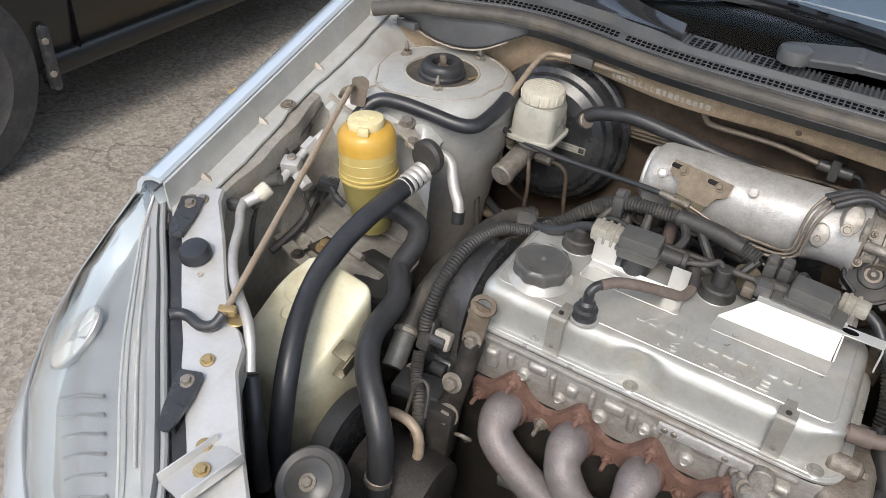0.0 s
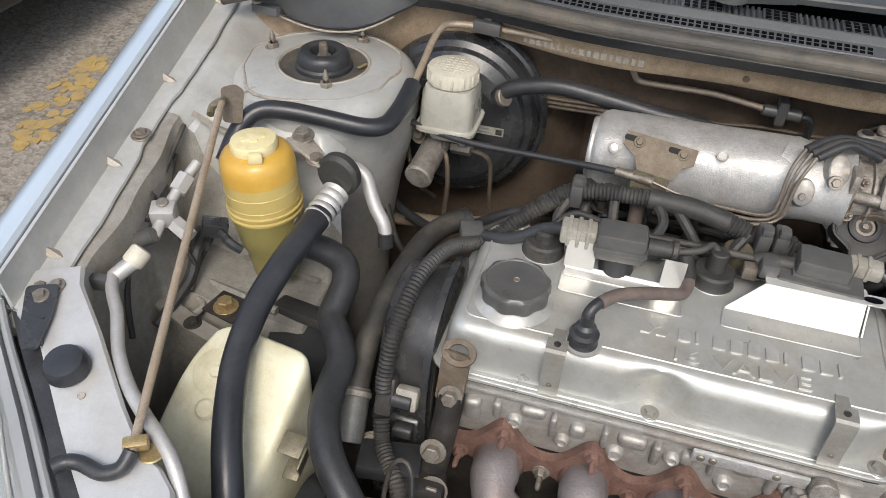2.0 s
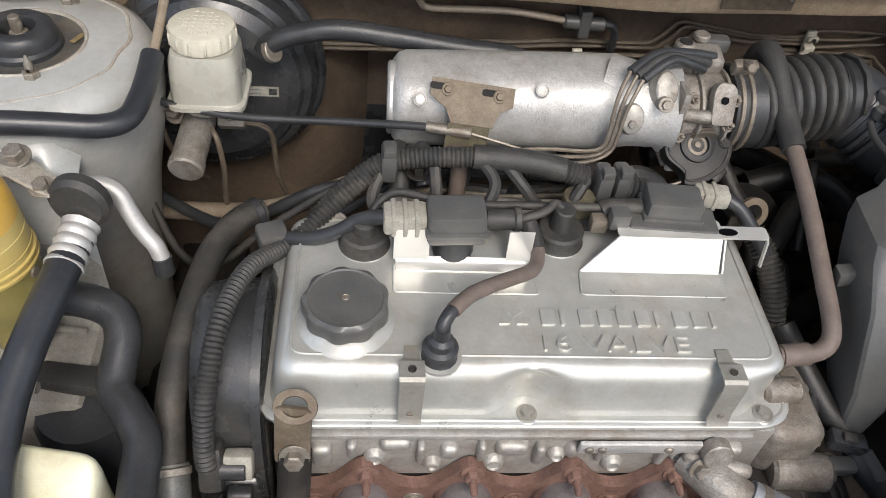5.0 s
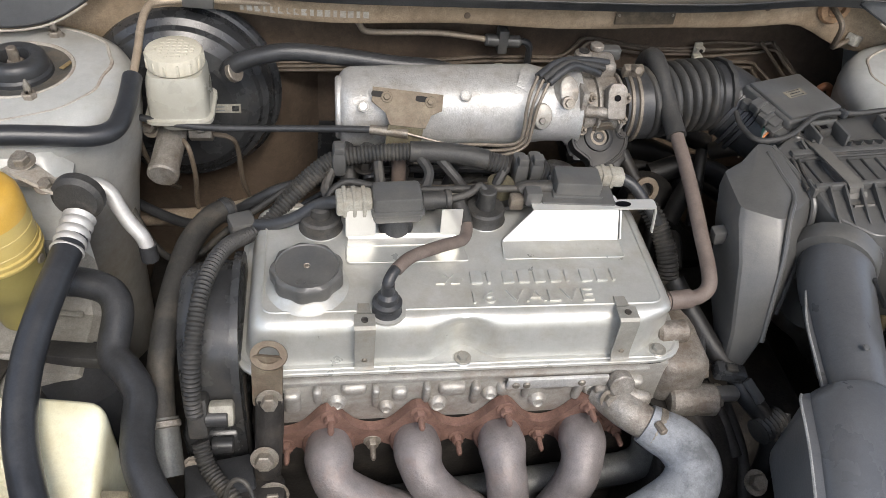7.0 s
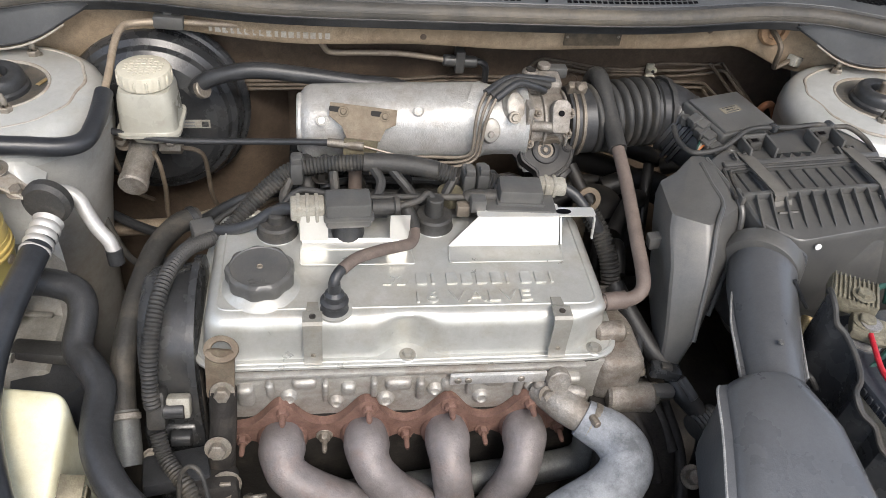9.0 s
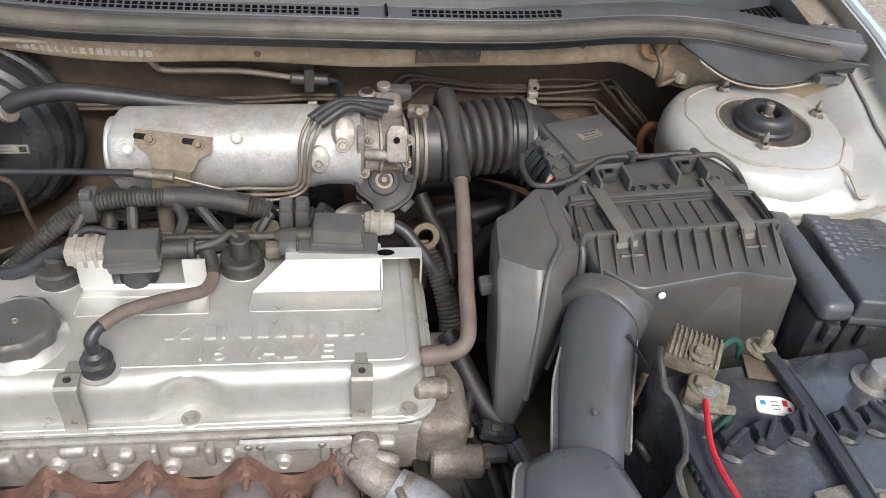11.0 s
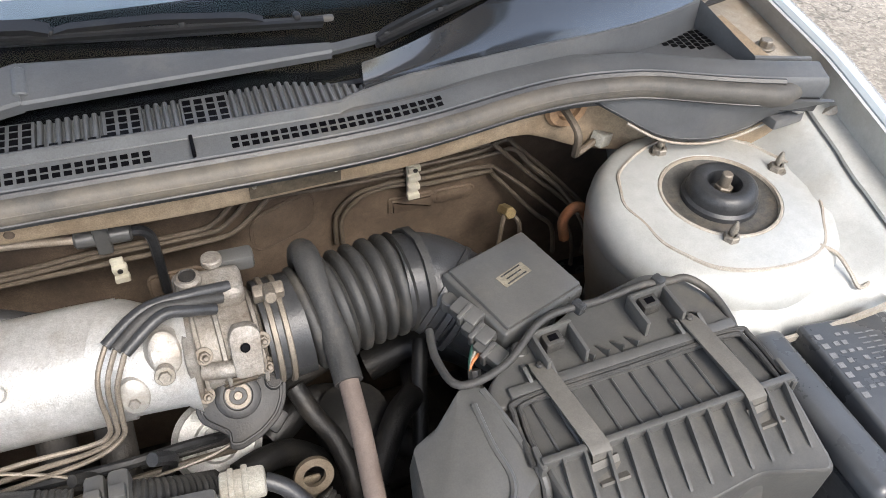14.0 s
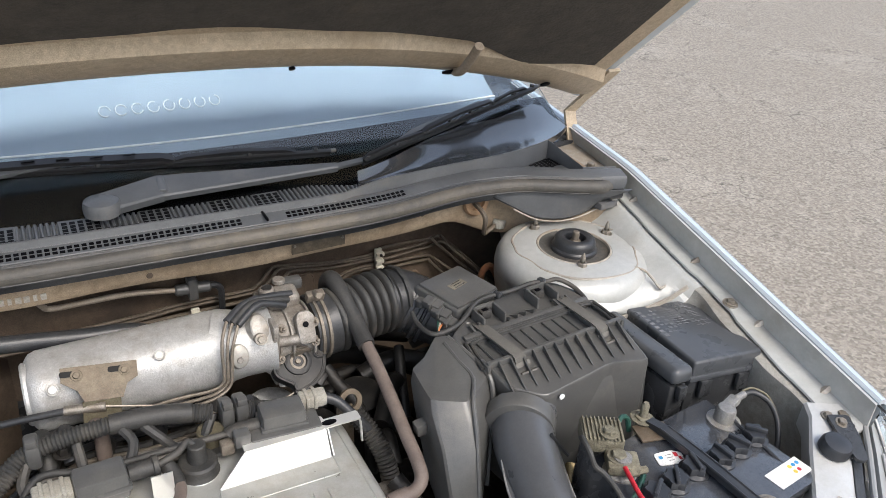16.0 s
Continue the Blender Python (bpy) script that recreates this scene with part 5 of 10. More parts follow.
bh_ = part("bell_housing", loft([[(x, y, z) for x, y in rounded([(0.10, -0.20), (0.10 + w, -0.22), (0.108 + w, -0.29 - d), (0.095 + w, -0.325 - d), (0.10, -0.335 - d)], 0.014, 4)] for z, w, d in ((0.50, 0.10, 0.05), (0.60, 0.098, 0.045), (0.636, 0.090, 0.032), (0.662, 0.076, 0.012), (0.676, 0.062, 0.0), (0.680, 0.052, -0.01))]), "dark_metal", engine, "oily cast bell housing, darkened for the bay's shade", 25)
for p, q, w in (((0.150, -0.255, 0.684), (0.186, -0.345, 0.640), 0.007), ((0.132, -0.300, 0.684), (0.165, -0.372, 0.628), 0.006), ((0.192, -0.290, 0.652), (0.196, -0.380, 0.600), 0.007)):
    part("housing_rib", tube([p, tuple(Vector(p).lerp(Vector(q), 0.5) + Vector((0.004, -0.004, 0.006))), q], w, 10), "dark_metal", bh_, "raised casting rib")
part("housing_bolt", hexbolt((0.206, -0.365, 0.622), (0.1, -0.5, 0.85), 0.0085, 0.010), "bolt", bh_)
part("housing_bolt", hexbolt((0.171, -0.300, 0.684), (0.3, -0.3, 0.9), 0.0065, 0.008), "bolt", bh_)
part("thermostat_cover", tube([(0.046, -0.302, 0.702), (0.054, -0.316, 0.703), (0.063, -0.328, 0.702), (0.076, -0.338, 0.699), (0.086, -0.344, 0.696)], lambda t: 0.0185 - 0.003 * t, 22), "cast_dirty", engine, "dull cast thermostat housing")
part("thermostat_flange", box(0.054, 0.012, 0.026, at(0.060, -0.312, 0.694, 10, 0, -18), 0.005, 3), "cast_dirty", engine)
part("flange_bolt", hexbolt((0.046, -0.320, 0.712), (0.0, -0.9, 0.4), 0.0065, 0.007), "bolt", engine)
# timing cover on the belt side
rings = []
for x, g in ((-0.288, -0.004), (-0.291, 0.0), (-0.318, 0.0), (-0.336, -0.003), (-0.343, -0.010)):
    o = rounded([(-0.295 - g, 0.56), (-0.155 + g, 0.56), (-0.15 + g, 0.70), (-0.175 + g, 0.765 + g), (-0.205, 0.781 + g), (-0.245, 0.779 + g), (-0.285 - g, 0.755 + g), (-0.299 - g, 0.70)], 0.03, 5)
    rings.append([(x, y, z) for y, z in o])
tc = part("timing_cover", loft(rings), "plastic_clean", engine, "black plastic timing belt cover")
part("cover_rim", loft([[(x, y, z) for y, z in rounded([(-0.303, 0.56), (-0.15, 0.56), (-0.145, 0.70), (-0.17, 0.772), (-0.205, 0.789), (-0.245, 0.787), (-0.29, 0.762), (-0.306, 0.70)], 0.03, 5)] for x in (-0.296, -0.289)]), "plastic_clean", tc)
part("lower_cover", box(0.06, 0.12, 0.14, at(-0.318, -0.245, 0.52), 0.012, 3), "plastic_clean", engine)
for y, z in ((-0.312, 0.70), (-0.308, 0.65), (-0.16, 0.72)):
    part("cover_lug", cyl(0.009, 0.02, along((-0.300, y, z), (-1, 0, 0)), 14), "plastic_clean", tc)
# lifting bracket at the cover's front corner
lb = part("lifting_bracket", prism(rounded([(-0.013, -0.036), (0.012, -0.036), (0.0125, 0.004), (0.013, 0.016), (-0.013, 0.016), (-0.0135, 0.004)], 0.004), 0, 0.0035, at(-0.262, -0.311, 0.762, 74, 0, -8)), "rust_zinc", engine, "rusty zinc engine lifting bracket")
part("eye", lathe([(0.0128, -0.002), (0.0132, 0.0), (0.0128, 0.0018), (0.0078, 0.0018), (0.0072, 0.0), (0.0078, -0.002), (0.0128, -0.002)], at(-0.261, -0.307, 0.7765, 34, 0, -8) @ Matrix.Diagonal((1.2, 0.95, 1, 1)), 28, cap=False), "rust_zinc", lb, "bent-over lifting eye")
part("bolt", hexbolt((-0.262, -0.323, 0.737), (0, -1, 0.3), 0.0072, 0.009), "bolt", lb)
part("tensioner_arm", tube([(-0.262, -0.318, 0.735), (-0.264, -0.330, 0.70), (-0.268, -0.345, 0.655), (-0.272, -0.352, 0.60)], 0.0125, 12), "dark_metal", engine)
part("bolt", hexbolt((-0.268, -0.350, 0.690), (0, -1, 0.4), 0.008, 0.010), "bolt", engine)
part("pivot_bolt", hexbolt((-0.262, -0.365, 0.655), (0, -1, 0.4), 0.009, 0.012), "bolt", engine)
part("strut_bar", box(0.012, 0.012, 0.22, at(-0.292, -0.312, 0.50, -8), 0.003), "dark_metal", engine)
part("alternator", lathe([(0.03, -0.05), (0.052, -0.045), (0.056, -0.02), (0.056, 0.03), (0.05, 0.05), (0.03, 0.055)], along((-0.29, -0.42, 0.57), (1, 0, 0)), 28), "dark_metal", engine, "grimy alternator body, darkened for the bay's shade")
part("accessory_bracket", box(0.060, 0.040, 0.016, at(-0.308, -0.352, 0.650, -10, 0, 10), 0.004), "rubber", engine, "black accessory bracket")
part("bracket_leg", box(0.05, 0.03, 0.07, at(-0.275, -0.375, 0.595, -10, 0, 6), 0.006), "dark_metal", engine)
part("pump_pipe", tube([(-0.330, -0.395, 0.640), (-0.315, -0.398, 0.655), (-0.29, -0.40, 0.658), (-0.275, -0.405, 0.648), (-0.270, -0.412, 0.625), (-0.28, -0.418, 0.60), (-0.30, -0.42, 0.585)], 0.0062, 12), "steel_pipe", engine, "curved steel oil pipe")
part("pump_fitting", cyl(0.012, 0.03, at(-0.305, -0.418, 0.60, 25, 0, 0), 12), "cast_dirty", engine)
part("pulley", lathe([(0.058, -0.013), (0.062, -0.012), (0.0605, -0.009), (0.062, -0.006), (0.0605, -0.003), (0.062, 0), (0.0605, 0.003), (0.062, 0.006), (0.0605, 0.009), (0.062, 0.012), (0.055, 0.013), (0.05, 0.004), (0.02, 0.004), (0.018, 0.012), (0.002, 0.012)], along((-0.366, -0.415, 0.585), (-1, 0, 0)), 48), "plastic_clean", engine, "black ribbed belt pulley")
ring = []
for i in range(49):
    a = 2 * math.pi * i / 48
    ring.append((-0.366, -0.415 + 0.0645 * math.cos(a), 0.585 + 0.0645 * math.sin(a)))
part("drive_belt", strip(ring, 0.024, 0.004, (1, 0, 0)), "rubber", engine, "black ribbed drive belt")

# ---- exhaust manifold ----
man = thing("exhaust_manifold", (-0.09, -0.34, 0.45), "heat-stained iron exhaust manifold with a rusty flange", "exhaust manifold")
top, bot = [], []
PX = (-0.213, -0.131, -0.050, 0.031)
for i in range(81):
    x = -0.262 + 0.345 * i / 80
    d = min(abs(x - p) for p in PX)
    top.append((x, 0.654 + 0.037 * math.exp(-(d / 0.020) ** 2)))
    bot.append((x, 0.636 - 0.026 * math.exp(-(d / 0.024) ** 2)))
FM = Matrix.Translation((0, -0.306, 0)) @ Matrix.Rotation(radians(8), 4, "X")


def on_flange(x, z, out=0.0):
    zz = z - 0.64
    return (x, -0.299 - out - zz * 0.06, 0.650 + zz)


rings = [[on_flange(x, zt), on_flange(x, zt, 0.010), on_flange(x, zb, 0.010), on_flange(x, zb)] for (x, zt), (_, zb) in zip(top, bot)]
fl = part("flange", loft(rings), "rust_flange", man, "rusty orange-brown mounting flange")
RUN = (
    [(-0.213, -0.296, 0.657), (-0.213, -0.324, 0.664), (-0.2115, -0.343, 0.658), (-0.204, -0.354, 0.647), (-0.181, -0.361, 0.630), (-0.142, -0.366, 0.606), (-0.10, -0.370, 0.575), (-0.075, -0.372, 0.52)],
    [(-0.131, -0.296, 0.659), (-0.131, -0.324, 0.666), (-0.129, -0.343, 0.659), (-0.122, -0.355, 0.647), (-0.105, -0.362, 0.626), (-0.078, -0.368, 0.602), (-0.062, -0.371, 0.565), (-0.055, -0.372, 0.52)],
    [(-0.050, -0.296, 0.659), (-0.050, -0.324, 0.666), (-0.050, -0.343, 0.659), (-0.048, -0.356, 0.645), (-0.045, -0.363, 0.622), (-0.040, -0.369, 0.594), (-0.038, -0.371, 0.56), (-0.038, -0.372, 0.52)],
    [(0.031, -0.296, 0.661), (0.029, -0.324, 0.668), (0.026, -0.343, 0.662), (0.021, -0.356, 0.648), (0.013, -0.363, 0.625), (0.000, -0.369, 0.598), (-0.014, -0.371, 0.56), (-0.02, -0.372, 0.52)],
)
for x, pts in zip(PX, RUN):
    pts = [(px_, py_, pz_ - dz) for (px_, py_, pz_), dz in zip(pts, (0.010, 0.010, 0.007, 0.004, 0.002, 0, 0, 0))]
    r = part("runner", tube(pts, lambda t: 0.0198 + 0.0030 * math.exp(-((t - 0.18) / 0.09) ** 2), 24, 7), "runner", man, "heat-stained iron runner")
    part("runner_foot", lathe([(0.0245, -0.002), (0.0250, 0.004), (0.0232, 0.009), (0.0215, 0.011)], along(on_flange(x, pts[0][2] - 0.010, 0.009), (0, -1, 0.22)), 28, cap=False), "rust_flange", r, "flared rusty foot")
    part("stud_nut", hexbolt(on_flange(x + 0.002, 0.681, 0.010), (0, -1, 0.1), 0.0062, 0.008, None, True, 0.012), "rust_flange", fl, "rusty stud and nut")
for x in (-0.252, -0.172, -0.090, -0.010, 0.070):
    part("stud_nut", hexbolt(on_flange(x, 0.636, 0.010), (0, -1, 0.05), 0.0055, 0.008, None, True, 0.014), "bolt" if x in (-0.172,) else "rust_flange", fl, "rusty stud and nut")
part("collector", tube([(-0.10, -0.372, 0.54), (-0.05, -0.374, 0.50), (-0.04, -0.38, 0.42)], 0.045, 20), "runner", man, "rough cast collector")
part("heat_shield_edge", box(0.095, 0.05, 0.0025, at(-0.012, -0.405, 0.592, 22, 0, 4), 0.001), "cast_dirty", man, "dull aluminium heat shield")
wp = thing("coolant_pipe", (0.0, -0.34, 0.55), "grey dusty steel coolant pipe behind the manifold", "coolant pipe")
part("pipe_run", tube([(-0.20, -0.325, 0.553), (-0.10, -0.327, 0.568), (0.0, -0.329, 0.588), (0.075, -0.330, 0.604), (0.098, -0.330, 0.622), (0.10, -0.325, 0.65)], 0.0165, 18), "pipe_cool", wp, "grey dusty steel pipe")
solo("dipstick", tube([(-0.245, -0.345, 0.60), (-0.243, -0.362, 0.628), (-0.246, -0.372, 0.640), (-0.236, -0.378, 0.650), (-0.228, -0.372, 0.642), (-0.235, -0.366, 0.632)], 0.0025, 8), "bolt", "bent wire oil dipstick handle beside the manifold", "dipstick")
rh = thing("radiator_hose", (0.07, -0.42, 0.5), "chalky grey rubber radiator hose with worn patches", "radiator hose")
part("hose_body", tube([(0.078, -0.339, 0.698), (0.090, -0.347, 0.695), (0.104, -0.357, 0.693), (0.114, -0.372, 0.688), (0.113, -0.388, 0.680), (0.099, -0.402, 0.672), (0.075, -0.414, 0.667), (0.046, -0.426, 0.660), (-0.004, -0.451, 0.638)], lambda t: 0.0190 + 0.0065 * min(1.0, t / 0.42), 26), "hose_grey", rh, "chalky grey rubber")
part("clamp", lathe([(0.0192, 0), (0.0206, 0.001), (0.0206, 0.007), (0.0192, 0.008)], along((0.084, -0.343, 0.6965), (0.80, -0.42, -0.15)), 28), "bolt", rh, "worn band clamp")
part("clamp_screw", cyl(0.004, 0.012, along((0.082, -0.350, 0.714), (0.3, -1, 0)), 8), "pipe_grey", rh)

# ---- intake plenum and throttle ----
ip = thing("intake_plenum", (-0.08, 0.0, 0.70), "dusty cast aluminium intake plenum", "intake plenum")
path = [Vector((-0.195, 0.008, 0.813)), Vector((-0.190, 0.008, 0.813)), Vector((-0.183, 0.008, 0.814)), Vector((-0.02, 0.001, 0.823)), Vector((0.012, -0.002, 0.826))]
rad = [0.034, 0.0400, 0.0418, 0.0425, 0.042]
rings = []
for p, r in zip(path, rad):
    rr = []
    for k in range(36):
        a = 2 * math.pi * k / 36
        sq = (abs(math.cos(a)) ** 3 + abs(math.sin(a)) ** 3) ** (-1 / 3)
        rr.append((p.x, p.y + r * math.cos(a) * sq * 0.98, p.z + r * math.sin(a) * sq * 0.92))
    rings.append(rr)
chamber = part("chamber", loft(rings), "cast", ip, "rough cast aluminium chamber", 60)
part("end_cap", cyl(0.034, 0.008, along((-0.192, 0.008, 0.813), (-1, 0, 0)), 32, 0.002), "cast", ip)
part("neck", loft(rings_along([Vector((0.008, -0.002, 0.826)), Vector((0.030, -0.012, 0.831)), Vector((0.050, -0.014, 0.832)), Vector((0.058, -0.014, 0.832))], lambda t: 0.044 - 0.006 * math.sin(t * 3.1) + 0.003 * (t > 0.9), 28)), "cast", ip, "cast throttle neck")
for p, d, r, h, mt in (((0.040, -0.044, 0.856), (0, -1, 0.5), 0.0065, 0.010, "cast_dirty"), ((-0.172, -0.0345, 0.842), (0, -0.7, 0.7), 0.006, 0.0025, "cast"), ((-0.065, -0.0325, 0.8545), (0, -0.6, 0.8), 0.006, 0.0018, "cast")):
    part("casting_boss", cyl(r, h, along(p, d), 18, 0.002), mt, ip)
part("boss_bolt", hexbolt((0.040, -0.054, 0.861), (0, -1, 0.5), 0.0045, 0.004), "bolt", ip)
for x in (-0.172, -0.128, -0.05, -0.01):
    part("intake_runner", tube([(x, -0.008, 0.79), (x, -0.04, 0.755), (x, -0.09, 0.725), (x, -0.12, 0.700)], 0.014, 16), "dark_metal", ip, "dirty cast runner, darkened for the bay's shade")
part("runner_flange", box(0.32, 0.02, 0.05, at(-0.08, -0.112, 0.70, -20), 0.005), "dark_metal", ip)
# bracket with slots
BRM = at(-0.1275, -0.0420, 0.8415, 50, 6, -2)
bp = part("cable_bracket", prism([(-0.016, -0.016), (0.021, -0.016), (0.026, -0.002), (0.037, 0.004), (0.037, 0.021), (-0.037, 0.021), (-0.037, 0.006), (-0.022, -0.004)], 0, 0.002, BRM), "rust_zinc", ip, "dull gold slotted cable bracket")
part("bracket_foot", prism([(-0.018, -0.034), (0.019, -0.036), (0.019, 0.0), (-0.018, 0.0)], 0, 0.002, BRM @ at(0, -0.0155, 0.0, 28, 0, 0)), "bracket", bp)
for dx in (-0.022, 0.024):
    part("bolt", hexbolt(BRM @ Vector((dx, 0.012, 0.002)), (0, -0.77, 0.64), 0.0038, 0.004), "rust_zinc", bp)
    part("slot", prism(rounded([(-0.007, -0.003), (0.007, -0.003), (0.007, 0.003), (-0.007, 0.003)], 0.003), 0.002, 0.0026, BRM @ at(dx - 0.009, 0.014, 0)), "black_gloss", bp)


def facing_up(p, tilt):
    """A pose at p whose face leans back from upright by the given tilt."""
    return at(p[0], p[1], p[2], tilt, 0, 0)


# throttle body
tb = thing("throttle", (0.075, -0.014, 0.76), "grimy cast throttle body with a black position sensor", "throttle body")
part("bore", cyl(0.034, 0.052, along((0.056, -0.014, 0.832), (1, 0.05, 0)), 32, 0.003), "cast_dirty", tb, "oily cast throttle bore")
part("flange", box(0.008, 0.082, 0.082, at(0.058, -0.014, 0.791), 0.008), "cast_dirty", tb)
part("idle_block", box(0.044, 0.028, 0.028, at(0.080, 0.006, 0.855, 10), 0.006, 3), "cast_dirty", tb)
part("idle_valve", cyl(0.0095, 0.024, at(0.066, 0.006, 0.864), 18, 0.002), "cast_dirty", tb)
part("idle_port", cyl(0.0060, 0.0006, at(0.066, 0.006, 0.8882), 14), "dark_metal", tb)
part("idle_plug", box(0.028, 0.014, 0.014, at(0.100, 0.024, 0.870), 0.003), "plastic", tb)
for x in (0.0605, 0.076, 0.1015):
    part("bore_rib", lathe([(0.034, 0), (0.0375, 0.0008), (0.0375, 0.0034), (0.034, 0.0042)], along((x, -0.014, 0.832), (1, 0.05, 0)), 36), "cast_dirty", tb)
ab_ = part("shaft_arm", prism(rounded([(-0.010, -0.022), (0.010, -0.022), (0.012, 0.010), (0.006, 0.016), (-0.006, 0.016), (-0.010, 0.008)], 0.005), 0, 0.010, facing_up((0.094, -0.040, 0.858), 58), bev=0.002), "cast_dirty", tb, "drilled cast shaft arm")
part("hole", cyl(0.0034, 0.0006, facing_up((0.094, -0.0487, 0.8640), 58), 14), "black_gloss", ab_)
part("return_spring", corrugated([(0.086, -0.034, 0.828), (0.087, -0.046, 0.820)], 0.0125, 0.0016, 0.003, 20), "pipe_grey", tb, "coiled return spring")
part("cross_tube", tube([(0.064, -0.046, 0.845), (0.078, -0.050, 0.847), (0.092, -0.050, 0.846)], 0.0062, 14), "cast_dirty", tb)
part("drip_lug", tube([(0.064, -0.040, 0.815), (0.064, -0.050, 0.800), (0.066, -0.054, 0.790)], 0.0065, 12), "cast", tb)
for x, y, z, r in ((0.066, -0.046, 0.862, 0.0042), (0.106, -0.042, 0.860, 0.0040), (0.1065, -0.046, 0.836, 0.0042), (0.062, -0.052, 0.826, 0.0038)):
    part("stud", hexbolt((x, y, z), (0.2, -0.8, 0.55), r, 0.005, None, True, 0.004), "pipe_grey", tb)
for k in range(3):
    part("vacuum_nipple", tube([(0.090 - 0.008 * k, 0.000 - 0.0065 * k, 0.880), (0.094 - 0.008 * k, 0.003 - 0.0065 * k, 0.868), (0.096 - 0.008 * k, 0.004 - 0.006 * k, 0.856)], 0.0046, 10), "cast_dirty", tb)
part("idle_top_cap", cyl(0.0075, 0.006, at(0.084, 0.018, 0.884), 16), "cast_dirty", tb)
TP = along((0.0825, -0.0475, 0.811), (0.02, -0.62, 0.78))
fan = rounded([(-0.031, -0.002), (-0.026, 0.010), (-0.016, 0.019), (0.004, 0.022), (0.018, 0.016), (0.030, 0.013), (0.036, 0.004), (0.033, -0.010), (0.026, -0.022), (0.012, -0.032), (-0.006, -0.038), (-0.014, -0.036), (-0.012, -0.026), (-0.022, -0.018), (-0.029, -0.012)], 0.005, 3)
tp = part("position_sensor", prism(fan, -0.006, 0.0075, TP, bev=0.0015), "oily_black", tb, "black plastic throttle position sensor")
part("sensor_rim", tube([tuple(TP @ Vector((0.88 * x, 0.88 * y, 0.0075))) for x, y in fan + fan[:1]], 0.0011, 6, 1, straight=True), "oily_black", tp)
part("sensor_dome", lathe([(0.0165, 0.0070), (0.0160, 0.0100), (0.0130, 0.0112), (0.0105, 0.0112), (0.0100, 0.008), (0.001, 0.008)], TP, 32), "oily_black", tp)
part("sensor_hub", lathe([(0.0092, 0.0072), (0.0092, 0.0086), (0.0066, 0.0088), (0.0060, 0.0078), (0.0034, 0.0078), (0.0028, 0.0100), (0.0004, 0.0100)], TP, 24), "pipe_grey", tp, "worn metal sensor hub")
for a, r in ((8, 0.0270),):
    e = TP @ Vector((r * math.cos(radians(a)), r * math.sin(radians(a)), 0))
    ear = part("ear", cyl(0.0075, 0.009, along(e, (0.02, -0.62, 0.78)), 18, 0.002), "oily_black", tp)
    part("screw", hexbolt(e + Vector((0, -0.0054, 0.0068)), (0.02, -0.62, 0.78), 0.0030, 0.002), "dark_metal", ear)
part("sensor_socket", box(0.018, 0.014, 0.014, TP @ at(0.022, -0.024, -0.012, 0, 0, 45), 0.003), "oily_black", tp)
for p, d, r, e in (((0.042, -0.034, 0.862), (0.1, -0.8, 0.65), 0.0105, 1.45), ((0.017, -0.042, 0.838), (0.0, -0.95, 0.35), 0.0100, 1.35)):
    part("neck_boss", lathe([(r * 1.25, 0.0), (r * 1.05, 0.004), (r, 0.0085), (r * 0.86, 0.0098), (0.0004, 0.0102)], along(p, d) @ Matrix.Diagonal((1, e, 1, 1)), 28), "head_cast", ip, "smooth oval casting boss")
part("neck_screw", hexbolt((0.016, -0.0525, 0.838), (0.0, -0.95, 0.35), 0.0040, 0.003, None, False), "cast_dirty", ip)
# thin vacuum lines sweeping over the throttle neck
vac = thing("vacuum_lines", (0.03, -0.03, 0.80), "three thin rubber vacuum hoses over steel pipes", "vacuum hose")
for i in range(3):
    o = 0.0055 * i
    e = (0.008 + 0.0055 * i, -0.034 - 0.003 * i, 0.880 - 0.002 * i)
    part("vacuum_hose", tube([(0.092 - 0.006 * i, -0.004 - 0.0065 * i, 0.880 - 0.003 * i), (0.064, -0.010 - o, 0.886 - 0.002 * i), (0.034 + o, -0.016 - 0.8 * o, 0.887), e], 0.0042, 10), "rubber" if i != 1 else "rubber_dusty", vac, "thin black rubber hose")
    part("vacuum_pipe", tube([e, (0.000 + o, -0.046 - 0.002 * i, 0.868 - 0.003 * i), (-0.003 + o, -0.052, 0.850), (-0.003 + 0.8 * o, -0.055, 0.828), (-0.006 + 0.7 * o, -0.057, 0.815 - 0.003 * i), (-0.020, -0.058 - 0.5 * o, 0.810 - 0.004 * i), (-0.065, -0.060 - o, 0.812 - 0.004 * i), (-0.12, -0.062 - o, 0.806 - 0.004 * i)], 0.0019, 8), "pipe_grey", vac, "thin dusty steel pipe")
# fuel pulsation damper disc low behind the coil
fd = thing("egr_valve", (0.055, -0.03, 0.70), "round dusty metal valve diaphragm below the throttle", "valve")
part("diaphragm", lathe([(0.034, -0.012), (0.036, -0.006), (0.036, 0), (0.031, 0.003), (0.030, 0.006), (0.018, 0.007), (0.016, 0.004), (0.012, 0.004), (0.011, 0.009), (0.002, 0.009)], along((0.0588, -0.024, 0.724), (0, -0.5, 0.85)), 40), "cast", fd, "stamped dusty metal cap")
part("valve_body", cyl(0.02, 0.06, at(0.057, 0.0, 0.64), 20), "dark_metal", fd)

